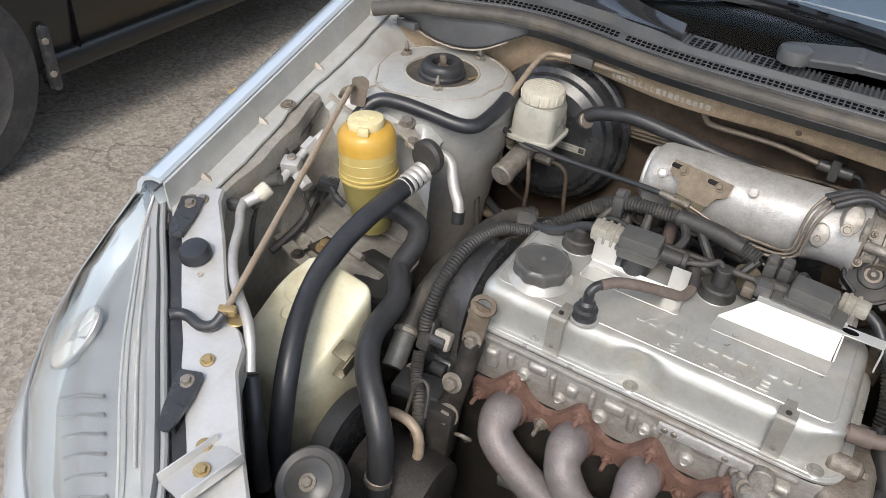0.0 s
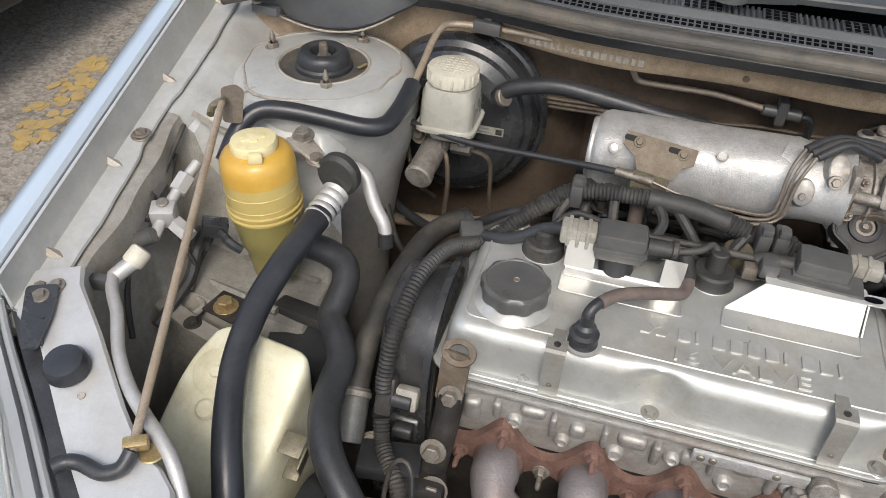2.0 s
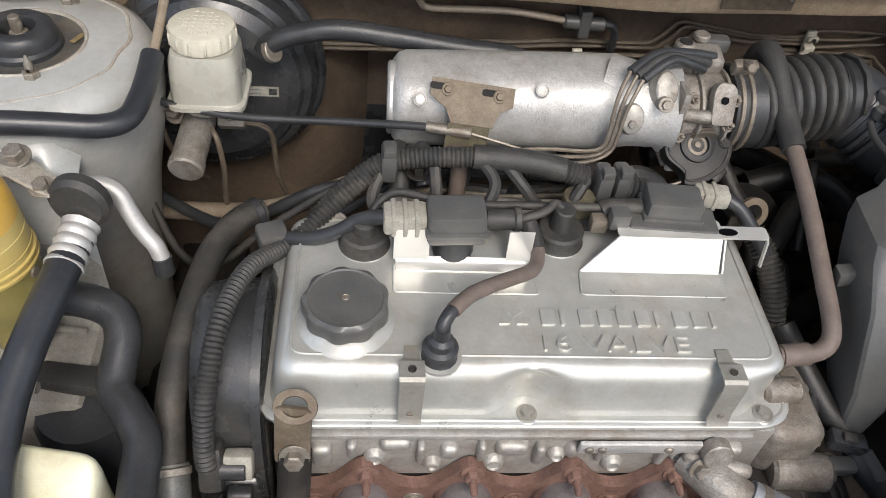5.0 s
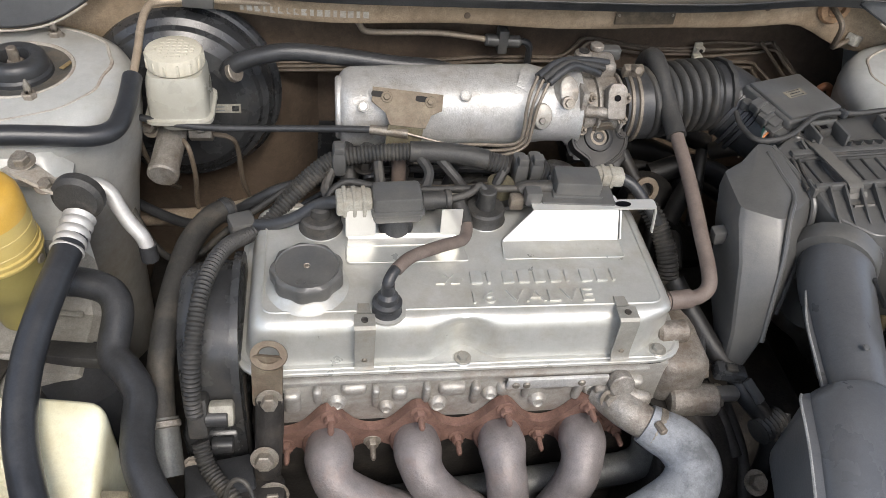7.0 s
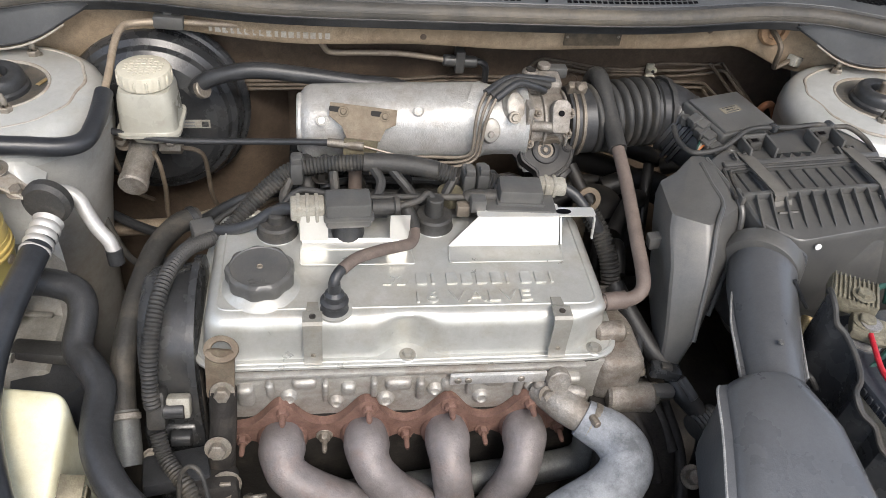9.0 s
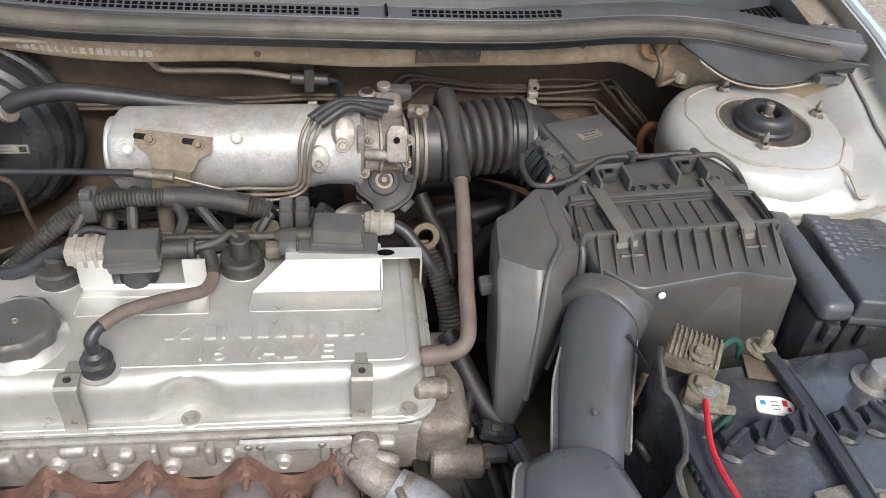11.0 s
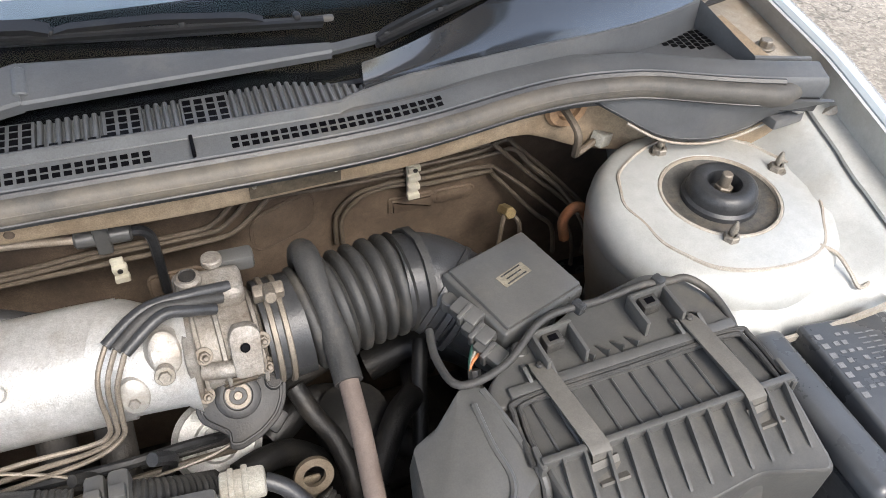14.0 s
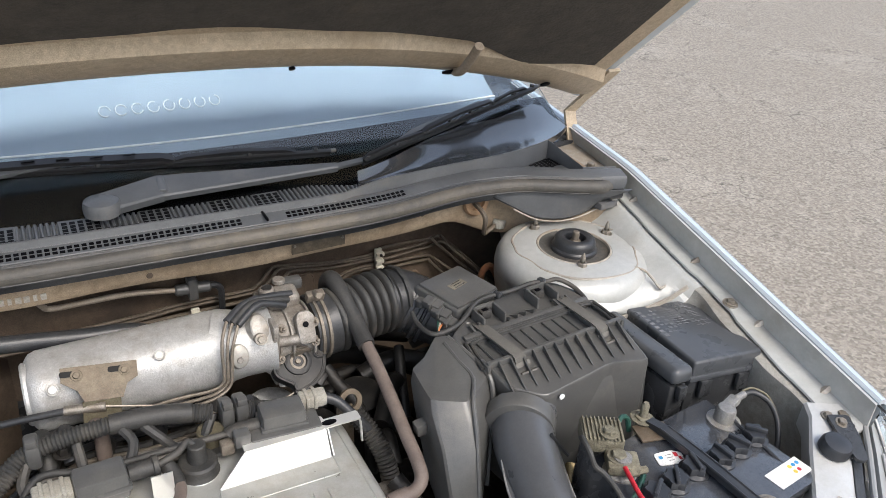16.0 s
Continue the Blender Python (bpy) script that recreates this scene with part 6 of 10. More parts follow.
# thin pipes and lines crossing under the plenum
lp = thing("underplenum_lines", (-0.1, -0.07, 0.74), "dark thin hoses and lines tangled under the plenum", "hose")
for k, (y, z, r) in enumerate(((-0.055, 0.770, 0.0042), (-0.062, 0.758, 0.0030), (-0.046, 0.752, 0.0050), (-0.075, 0.745, 0.0036))):
    part("line", tube([(-0.24 + 0.02 * k, y - 0.02, z - 0.03), (-0.17, y, z), (-0.09, y - 0.012 * math.sin(k), z + 0.006), (-0.01, y, z + 0.002), (0.04 + 0.01 * k, y + 0.012, z - 0.012), (0.075, y + 0.03, z - 0.04)], r, 8), ("rubber", "pipe_grey", "rubber_dusty", "pipe_dark")[k], lp)
for k in range(5):
    x = -0.19 + 0.052 * k
    part("branch", tube([(x, -0.075, 0.80), (x + 0.010, -0.066, 0.782), (x + 0.004, -0.060, 0.755), (x - 0.012, -0.07, 0.72)], 0.0045 + 0.0008 * (k % 3), 8), "rubber_dusty" if k % 2 else "rubber", lp)
# ---- radiator support and headlights ----
def support(s):
    z = lambda y: 0.818 + 0.19 * (y + 0.38)
    inn = [(-0.585, -0.355), (-0.575, -0.372), (-0.535, -0.408), (-0.480, -0.462), (-0.448, -0.490), (-0.428, -0.498), (-0.412, -0.510), (-0.398, -0.535), (-0.350, -0.582), (-0.298, -0.628)]
    outr = [(-0.628, -0.375), (-0.612, -0.412), (-0.576, -0.432), (-0.520, -0.488), (-0.492, -0.515), (-0.470, -0.535), (-0.452, -0.555), (-0.432, -0.572), (-0.388, -0.612), (-0.345, -0.655)]
    rings = []
    for (xi, yi), (xo, yo) in zip(inn, outr):
        zi, zo = z(yi), z(yo)
        rings.append([(-s * -1 * xi if 0 else s * -xi, yi, zi - 0.03), (s * -xi, yi, zi - 0.003), (s * -(xi - 0.002), yi - 0.002, zi), (s * -(xo + 0.002), yo + 0.002, zo), (s * -xo, yo, zo - 0.003), (s * -xo, yo, zo - 0.04), (s * -(xo - 0.0), yo, zo - 0.043), (s * -xi, yi, zi - 0.033)])
    sp = part("radiator_support", loft(rings), "support", body, "painted steel radiator support arm")
    Z = lambda y: z(y) + 0.0005
    for x, y, mat in ((0.594, -0.381, "bolt"), (0.432, -0.540, "gold_bolt"), (0.371, -0.607, "gold_bolt")):
        part("bolt", hexbolt((s * x, y, Z(y)), (0, -0.19, 1), 0.0048, 0.005), mat, sp)
    part("hole", cyl(0.005, 0.0006, along((s * 0.600, -0.398, Z(-0.398)), (0, -0.19, 1)), 16), "black_gloss", sp)
    part("small_hole", cyl(0.003, 0.0006, along((s * 0.515, -0.465, Z(-0.465)), (0, -0.19, 1)), 12), "inner_dirty", sp)
    by = -0.448 if s < 0 else -0.418
    bx = 0.537 if s < 0 else 0.560
    part("rubber_bumper", lathe([(0.0155, 0), (0.0172, 0.002), (0.0168, 0.010), (0.0145, 0.014), (0.009, 0.0155), (0.002, 0.0157)], along((s * bx, by, Z(by)), (0, -0.19, 1)), 28), "rubber_new", sp, "round black rubber hood bumper")
    for (a, c) in (((0.596, -0.398), (0.588, -0.440)), ((0.428, -0.570), (0.420, -0.618))):
        p, q = Vector((s * a[0], a[1], Z(a[1]) + 0.003)), Vector((s * (c[0] - 0.012), c[1], Z(c[1]) - 0.006))
        arm = part("headlight_stay", prism(rounded([(-0.013, -0.012), (0.013, -0.012), (0.010, 0.030), (0.006, 0.052), (-0.006, 0.052), (-0.012, 0.020)], 0.005), 0, 0.004, Matrix.Translation(p) @ Matrix.Rotation(math.atan2(-(q - p).x, (q - p).y), 4, "Z") @ Matrix.Rotation(radians(-8), 4, "X")), "plastic_clean", sp, "black plastic headlight stay")
        part("bolt", hexbolt(p + Vector((0, 0, 0.003)), (0, -0.19, 1), 0.0050, 0.005), "bolt", arm)
        for t in (0.45, 0.65, 0.85):
            part("web", box(0.016, 0.002, 0.006, Matrix.Translation(p.lerp(q, t) + Vector((0, 0, 0.003))), 0), "plastic_clean", arm)
    return sp


for s in (-1, 1):
    support(s)
    # front panel below the support, closing the bay
    part("front_panel", loft([[(s * 0.62, -0.40, 0.79), (s * 0.62, -0.42, 0.79), (s * 0.62, -0.42, 0.35), (s * 0.62, -0.40, 0.35)], [(s * 0.33, -0.645, 0.745), (s * 0.33, -0.665, 0.745), (s * 0.33, -0.665, 0.35), (s * 0.33, -0.645, 0.35)]]), "dark_metal", body, "dark front panel below the support")
part("upper_tie_bar", box(0.70, 0.05, 0.03, at(0, -0.668, 0.735), 0.004), "inner", body, "painted upper radiator tie bar")
part("radiator", box(0.62, 0.03, 0.34, at(0, -0.63, 0.38), 0.004), "dark_metal", body, "dark finned radiator core")
br = part("latch_bracket", prism(rounded([(-0.03, -0.018), (0.03, -0.018), (0.03, 0.018), (-0.03, 0.018)], 0.004), 0, 0.0015, at(-0.352, -0.628, 0.7765, -8, 0, 80)), "support", body, "white zinc bracket plate")
for k in (-1, 1):
    part("folded_edge", box(0.06, 0.002, 0.010, at(-0.352, -0.628, 0.7765, -8, 0, 80) @ at(0, k * 0.018, 0), 0.0005), "bright", br)
part("bolt", hexbolt((-0.352, -0.628, 0.7785), (0, -0.19, 1), 0.0050, 0.004), "gold_bolt", br)


def headlight(s):
    h = thing("headlight", (s * 0.56, -0.55, 0.62), "clear-lens headlight with a chrome reflector beside the fender", "headlight", "headlights")
    inner = [(-0.632, -0.410, 0.806), (-0.602, -0.440, 0.800), (-0.545, -0.492, 0.792), (-0.490, -0.545, 0.783), (-0.440, -0.592, 0.775), (-0.385, -0.645, 0.766), (-0.340, -0.70, 0.757)]
    outer = [(-0.672, -0.394, 0.822), (-0.700, -0.440, 0.758), (-0.698, -0.500, 0.722), (-0.670, -0.565, 0.700), (-0.626, -0.622, 0.688), (-0.555, -0.680, 0.675), (-0.465, -0.735, 0.662)]

    def ring(i, lift):
        a, o = Vector(inner[i]), Vector(outer[i])
        out = []
        for k in range(9):
            t = k / 8
            p = a.lerp(o, t)
            w = (a - o).length
            p += Vector((-0.35, -0.35, 0.9)).normalized() * (math.sin(math.pi * t) * 0.18 * w + lift)
            out.append((s * -p.x, p.y, p.z))
        return out

    ln = part("lens", loft([ring(i, 0.0) + ring(i, -0.003)[::-1] for i in range(7)]), "lens", h, "clear slightly hazed plastic lens")
    ln.visible_shadow = False
    part("reflector", loft([ring(i, -0.036) + ring(i, -0.040)[::-1] for i in range(7)]), "smoked", h, "smoky silvered reflector")
    across = lambda i, t, lift: tuple(Vector(ring(i, lift)[0]).lerp(Vector(ring(i, lift)[8]), t) + Vector((0, 0, lift)))
    part("top_flange", loft([[across(i, 0.02, 0.004), across(i, 0.24, 0.004), across(i, 0.25, 0.0), across(i, 0.01, 0.0)] for i in range(7)]), "bezel", h, "flat clear top flange of the lens")
    part("flange_ridge", tube([across(i, 0.135, 0.0052) for i in range(1, 6)], 0.0016, 8), "tubing", h, "raised ridge along the flange")
    part("flange_seam", tube([across(i, 0.25, 0.0045) for i in range(7)], 0.0015, 8), "tubing", h)
    part("flange_step", tube([across(i, 0.205, 0.0047) for i in range(7)], 0.0009, 6), "smoked", h)
    part("bezel_wall", loft([[tuple(Vector(ring(i, -0.006)[0]).lerp(Vector(ring(i, -0.006)[8]), t)) for t in (0.28, 0.31)] + [tuple(Vector(ring(i, -0.030)[0]).lerp(Vector(ring(i, -0.030)[8]), t)) for t in (0.36, 0.33)] for i in range(7)]), "bezel", h, "silver bezel wall")
    PB = along((s * 0.615, -0.560, 0.7300), (s * 0.3, -0.5, 0.6)) @ Matrix.Diagonal((0.62, 1.15, 1, 1))
    bowl = part("lamp_bowl", lathe([(0.036, -0.006), (0.038, 0.0), (0.0365, 0.001), (0.030, -0.010), (0.010, -0.018), (0.001, -0.018)], PB, 28), "smoked", h, "silvered lamp bowl")
    for k in range(7):
        a0, a1 = radians(-120 + 36 * k + 2), radians(-120 + 36 * k + 34)
        o = [(r * math.cos(a), r * math.sin(a)) for r, a in ((0.009, a0), (0.034, a0), (0.0355, (a0 + a1) / 2), (0.034, a1), (0.009, a1))]
        part("facet", prism(o, -0.002, 0.0015 + 0.0012 * (k % 3), PB, bev=0.001), "bright", bowl, "bright chrome facet")
    part("outer_rim", tube([(s * -x, y, z) for x, y, z in outer], 0.0022, 8), "smoked", h, "grey lens edge")
    for k in range(9):
        a, c = ring(4, -0.031), ring(6, -0.031)
        p, q = Vector(a[3]).lerp(Vector(c[3]), k / 8), Vector(a[6]).lerp(Vector(c[6]), k / 8)
        part("reflector_rib", strip([p, p.lerp(q, 0.5) + Vector((0, 0, 0.004)), q], 0.0025, 0.003, (0, 1, 0)), "smoked", h)
    part("rim", tube([(s * -(x * 1.0), y + 0.004, z + 0.003) for x, y, z in inner], 0.0036, 8), "bezel", h, "clear lens rim")
    part("gasket", strip([(s * -(x + 0.016), y + 0.014, z - 0.004) for x, y, z in inner], 0.024, 0.010, (0.7, 0.7, 0)), "rubber", h, "black foam gasket")
    rings = []
    for i in range(7):
        o = Vector(outer[i])
        e = min(1.0, i / 3)
        rings.append([(s * -(o.x + 0.004), o.y + 0.004, o.z - 0.004), (s * -(o.x - 0.003 * e), o.y + 0.002 - 0.004 * e, o.z - 0.010), (s * -(o.x - 0.030 * e), o.y - 0.022 * e, o.z - 0.06), (s * -(o.x - 0.042 * e), o.y - 0.034 * e, o.z - 0.13), (s * -(o.x - 0.042 * e), o.y - 0.034 * e, 0.35), (s * -(o.x + 0.03), o.y + 0.03, 0.35), (s * -(o.x + 0.02), o.y + 0.02, o.z - 0.02)])
    part("bumper_corner", loft(rings), "paint", body, "silver-blue bumper corner below the headlight")
    return h


for s in (-1, 1):
    headlight(s)
part("bumper", box(1.0, 0.10, 0.35, at(0, -0.82, 0.30), 0.04, 3), "paint", body, "silver-blue front bumper")

# ---- strut and prop rod ----
rod = thing("hood_prop_rod", (-0.45, -0.50, 0.79), "stowed steel hood prop rod with a black rubber knuckle", "prop rod")
part("rod_shaft", tube([(-0.449, -0.499, 0.806), (-0.50, -0.33, 0.845), (-0.551, -0.160, 0.884)], 0.0036, 10), "steel_pipe", rod, "dusty bare steel rod")
part("rubber_knuckle", tube([(-0.4485, -0.499, 0.808), (-0.452, -0.510, 0.800), (-0.464, -0.516, 0.797), (-0.482, -0.514, 0.798), (-0.492, -0.517, 0.799), (-0.498, -0.524, 0.799)], 0.0058, 10), "rubber", rod, "black rubber pivot knuckle")
part("pivot_clip", box(0.018, 0.010, 0.010, at(-0.450, -0.492, 0.802, 10, 0, 30), 0.002), "gold_bolt", rod, "yellow plastic pivot clip")
part("pivot_pad", cyl(0.0095, 0.0018, at(-0.440, -0.491, 0.7972), 20), "gold_bolt", rod)
part("rod_clip", tube([(-0.551, -0.160, 0.884), (-0.556, -0.148, 0.880), (-0.568, -0.150, 0.872), (-0.566, -0.160, 0.868)], 0.004, 8), "bracket", rod)
sb = thing("rod_stay_bracket", (-0.55, -0.115, 0.84), "grimy bent sheet bracket on the strut tower", "bracket")
part("plate", prism(rounded([(-0.009, -0.018), (0.010, -0.020), (0.013, 0.014), (0.004, 0.020), (-0.010, 0.016)], 0.004), 0, 0.002, at(-0.553, -0.140, 0.872, 62, 8, 35)), "pipe_dark", sb, "grimy bent steel plate")
part("foot", strip([(-0.555, -0.134, 0.866), (-0.553, -0.126, 0.854), (-0.548, -0.110, 0.849)], 0.014, 0.002, (1, 0, 0)), "pipe_dark", sb)

# ---- power steering reservoir ----
ps = thing("power_steering_reservoir", (-0.500, -0.195, 0.745), "orange-yellow power steering reservoir above olive fluid", "fluid reservoir")
pm = Matrix.Translation((-0.500, -0.195, 0.86)) @ Matrix.Rotation(radians(-4), 4, "Y") @ Matrix.Diagonal((0.97, 0.97, 1.05, 1)) @ Matrix.Translation((0, 0, -0.86))
part("lower_body", lathe([(0.020, 0.721), (0.025, 0.724), (0.0275, 0.742), (0.0285, 0.757), (0.0320, 0.762), (0.0335, 0.775), (0.0362, 0.790), (0.0372, 0.7985)], pm, 48), "ps_low", ps, "olive translucent lower half")
for z in (0.7985, 0.8045):
    part("seam_ring", lathe([(0.0374, z), (0.0394, z + 0.0008), (0.0394, z + 0.0026), (0.0374, z + 0.0034)], pm, 48), "ps_mid", ps, "moulded seam ring")
part("mid_body", lathe([(0.0372, 0.797), (0.0376, 0.812), (0.0378, 0.838)], pm, 48), "ps_mid", ps, "tan-yellow translucent band")
part("upper_body", lathe([(0.0378, 0.838), (0.0378, 0.848), (0.0368, 0.8555), (0.0335, 0.8610), (0.028, 0.8638), (0.020, 0.8650)], pm, 48), "ps_top", ps, "orange-yellow stained top")
pc = part("cap", lathe([(0.0195, 0.8635), (0.0235, 0.8645, 1), (0.0240, 0.867, 1), (0.0240, 0.8715, 1), (0.0228, 0.8738, 1), (0.0185, 0.8748, 0.5), (0.002, 0.8750)], pm @ at(-0.0, 0, 0, 0, 0, 20), 64, lobes=4, depth=0.03), "ps_cap", ps, "yellowed cream lobed screw cap")
part("grip", prism(rounded([(-0.012, -0.004), (-0.004, -0.004), (-0.004, -0.010), (0.004, -0.010), (0.004, -0.004), (0.012, -0.004), (0.012, 0.004), (0.004, 0.004), (0.004, 0.009), (-0.004, 0.009), (-0.004, 0.004), (-0.012, 0.004)], 0.002, 2), 0, 0.0012, pm @ at(0, 0, 0.8748, 0, 0, 35), bev=0.0004), "ps_cap", pc)
part("lug", box(0.014, 0.008, 0.011, at(-0.488, -0.2175, 0.8635, 0, 0, 25), 0.0025), "ps_cap", pc)
for k, z in enumerate((0.826, 0.8125)):
    part("level_line", lathe([(0.0378, z), (0.0383, z + 0.0006), (0.0378, z + 0.0012)], pm, 48, cap=False), "ps_mid", ps)

bk = thing("reservoir_bracket", (-0.44, -0.15, 0.80), "grimy steel bracket holding the steering hose", "bracket")
part("arm", strip([(-0.482, -0.142, 0.850), (-0.462, -0.156, 0.848), (-0.448, -0.160, 0.840), (-0.428, -0.154, 0.832), (-0.416, -0.150, 0.826)], 0.026, 0.003, (0.5, -1, 0)), "inner_dirty", bk, "dusty pressed steel arm")
part("bolt", hexbolt((-0.474, -0.143, 0.853), (0, -0.2, 1), 0.0075, 0.009), "bolt", bk)
part("bolt", hexbolt((-0.452, -0.165, 0.8435), (0, -0.3, 1), 0.006, 0.006), "bolt", bk)
part("rubber_isolator", cyl(0.0225, 0.016, along((-0.4250, -0.160, 0.834), (-0.12, -0.95, 0.05)), 28, 0.004), "rubber_dusty", bk, "round dusty rubber isolator")
part("clamp_lug", cyl(0.005, 0.012, along((-0.470, -0.198, 0.792), (1, -0.3, 0)), 12), "bolt", bk)

# ---- left-hand hoses ----
bh = thing("steering_pressure_hose", (-0.42, -0.45, 0.5), "thick glossy black steering hose with crimped fitting", "hose")
PH = [(-0.4290, -0.188, 0.812), (-0.4335, -0.225, 0.808), (-0.4415, -0.270, 0.797), (-0.4470, -0.315, 0.782), (-0.4430, -0.365, 0.766), (-0.4250, -0.420, 0.748), (-0.4060, -0.462, 0.722), (-0.3950, -0.488, 0.680), (-0.3900, -0.505, 0.620), (-0.3880, -0.515, 0.540)]
part("hose_body", tube(PH, 0.0128, 18), "rubber_new", bh, "glossy black rubber hose")
part("crimp", corrugated([(-0.4275, -0.176, 0.8165), (-0.4325, -0.212, 0.8085)], 0.0135, 0.0010, 0.009, 20), "tubing", bh, "ridged aluminium crimp sleeve")
part("collar", cyl(0.0095, 0.014, along((-0.4265, -0.166, 0.824), (-0.08, -0.75, -0.55)), 18), "bolt", bh)
hb = thing("coolant_hose", (-0.36, -0.35, 0.5), "matte black coolant hose winding past the timing cover", "hose")
part("hose_body", tube([(-0.475, -0.200, 0.762), (-0.452, -0.203, 0.765), (-0.428, -0.206, 0.765), (-0.406, -0.214, 0.761), (-0.397, -0.232, 0.753), (-0.398, -0.266, 0.738), (-0.384, -0.286, 0.737), (-0.370, -0.310, 0.733), (-0.368, -0.338, 0.729), (-0.362, -0.372, 0.728), (-0.342, -0.408, 0.722), (-0.312, -0.436, 0.706), (-0.290, -0.455, 0.676), (-0.283, -0.468, 0.63), (-0.285, -0.475, 0.56)], 0.0138, 16), "rubber", hb, "matte black rubber hose")
part("clamp", lathe([(0.0140, 0), (0.0152, 0.001), (0.0152, 0.007), (0.0140, 0.008)], along((-0.462, -0.2015, 0.764), (1, -0.05, 0.02)), 22), "bolt", hb, "worn steel hose clamp")
part("clamp", lathe([(0.0140, 0), (0.0152, 0.001), (0.0152, 0.007), (0.0140, 0.008)], along((-0.2845, -0.466, 0.640), (0.02, -0.2, -1)), 22), "bolt", hb, "worn steel hose clamp")
hc = thing("heater_hose", (-0.35, -0.2, 0.6), "dusty black heater hose with a pale clamp end", "hose")
part("hose_body", tube([(-0.312, -0.070, 0.735), (-0.330, -0.085, 0.738), (-0.348, -0.120, 0.736), (-0.357, -0.165, 0.730), (-0.362, -0.215, 0.722), (-0.364, -0.262, 0.706), (-0.360, -0.305, 0.682)], 0.0122, 16), "rubber_dusty", hc, "dusty black rubber hose")
part("end_sleeve", tube([(-0.360, -0.300, 0.685), (-0.353, -0.342, 0.656)], 0.0138, 16, 4), "pipe_cool", hc, "grey chalky sleeve")
part("sleeve_clamp", lathe([(0.0140, 0), (0.0158, 0.001), (0.0158, 0.006), (0.0140, 0.007)], along((-0.360, -0.302, 0.684), (0.12, -0.8, -0.55)), 20), "cast_dirty", hc)
part("clamp", lathe([(0.0138, 0), (0.0146, 0.001), (0.0146, 0.007), (0.0138, 0.008)], along((-0.320, -0.076, 0.736), (0.7, 0.5, 0)), 20), "rubber", hc)
fo = thing("foam_sleeved_pipe", (-0.47, -0.1, 0.82), "pipe in black foam sleeve round the strut tower", "pipe")
part("foam_sleeve", tube([(-0.553, -0.168, 0.820), (-0.548, -0.140, 0.844), (-0.534, -0.120, 0.857), (-0.506, -0.111, 0.858), (-0.466, -0.102, 0.852), (-0.428, -0.093, 0.845), (-0.410, -0.080, 0.844), (-0.404, -0.058, 0.848), (-0.402, -0.034, 0.853), (-0.401, -0.012, 0.860)], 0.0098, 14), "rubber_new", fo, "black foam sleeve")
part("bare_pipe", tube([(-0.401, -0.014, 0.859), (-0.399, 0.020, 0.872), (-0.398, 0.048, 0.884), (-0.394, 0.070, 0.892), (-0.385, 0.084, 0.893), (-0.350, 0.095, 0.891)], 0.0042, 10), "steel_pipe", fo, "dusty bare steel pipe")
al = thing("aluminium_pipe", (-0.39, -0.15, 0.7), "bent bare aluminium pipe beside the strut tower", "pipe")
part("pipe_run", tube([(-0.436, -0.140, 0.822), (-0.421, -0.136, 0.822), (-0.409, -0.139, 0.815), (-0.402, -0.145, 0.802), (-0.394, -0.151, 0.788), (-0.384, -0.157, 0.776), (-0.380, -0.161, 0.765)], 0.0072, 14), "tubing", al, "bare aluminium tube")
part("rubber_end", tube([(-0.380, -0.161, 0.768), (-0.379, -0.164, 0.752)], 0.0082, 12, 3), "rubber", al)
# air-conditioning line and service ports
ac = thing("air_conditioning_line", (-0.52, -0.35, 0.7), "aluminium air-conditioning line with capped service ports", "pipe")
part("pipe_run", tube([(-0.575, -0.338, 0.798), (-0.562, -0.357, 0.799), (-0.544, -0.377, 0.800), (-0.528, -0.400, 0.800), (-0.513, -0.420, 0.800), (-0.489, -0.444, 0.800), (-0.463, -0.464, 0.800), (-0.436, -0.482, 0.799), (-0.418, -0.497, 0.790), (-0.402, -0.517, 0.770)], 0.0056, 12), "tubing", ac, "bare aluminium tube")
part("rubber_section", tube([(-0.418, -0.502, 0.742), (-0.402, -0.518, 0.710), (-0.392, -0.528, 0.670), (-0.385, -0.535, 0.62)], 0.0092, 12), "rubber", ac, "black rubber hose section")
sp = part("service_port", tube([(-0.575, -0.338, 0.796), (-0.570, -0.328, 0.800), (-0.564, -0.318, 0.803)], 0.0075, 12), "tubing", ac)
part("port_cap", lathe([(0.0095, 0), (0.010, 0.002), (0.010, 0.014), (0.0085, 0.0165), (0.006, 0.017)], along((-0.566, -0.321, 0.802), (0.35, 0.75, 0.55)), 18), "cream", sp, "cream ribbed port cap")
part("valve_block", box(0.024, 0.020, 0.022, at(-0.578, -0.246, 0.792, 10, 0, 20), 0.003), "tubing", ac, "machined aluminium block")
part("block_bolt", cyl(0.006, 0.003, at(-0.578, -0.246, 0.8145, 10, 0, 20), 14), "bolt", ac)
part("block_pipe", tube([(-0.575, -0.272, 0.793), (-0.578, -0.245, 0.803), (-0.576, -0.218, 0.815), (-0.570, -0.190, 0.828)], 0.0055, 10), "tubing", ac)
part("union_nut", cyl(0.0095, 0.020, along((-0.577, -0.222, 0.812), (0.1, 0.9, 0.4)), 6, 0.001), "tubing", ac)
part("low_side_nut", cyl(0.009, 0.022, along((-0.566, -0.250, 0.797), (0.8, -0.2, -0.4)), 6, 0.001), "tubing", ac)
part("pressure_switch", cyl(0.008, 0.024, along((-0.592, -0.283, 0.790), (0.6, 0.2, 0.3)), 14), "plastic", ac)
part("line_clip", box(0.030, 0.010, 0.014, at(-0.585, -0.345, 0.788, 0, 0, 10), 0.002), "plastic", ac)
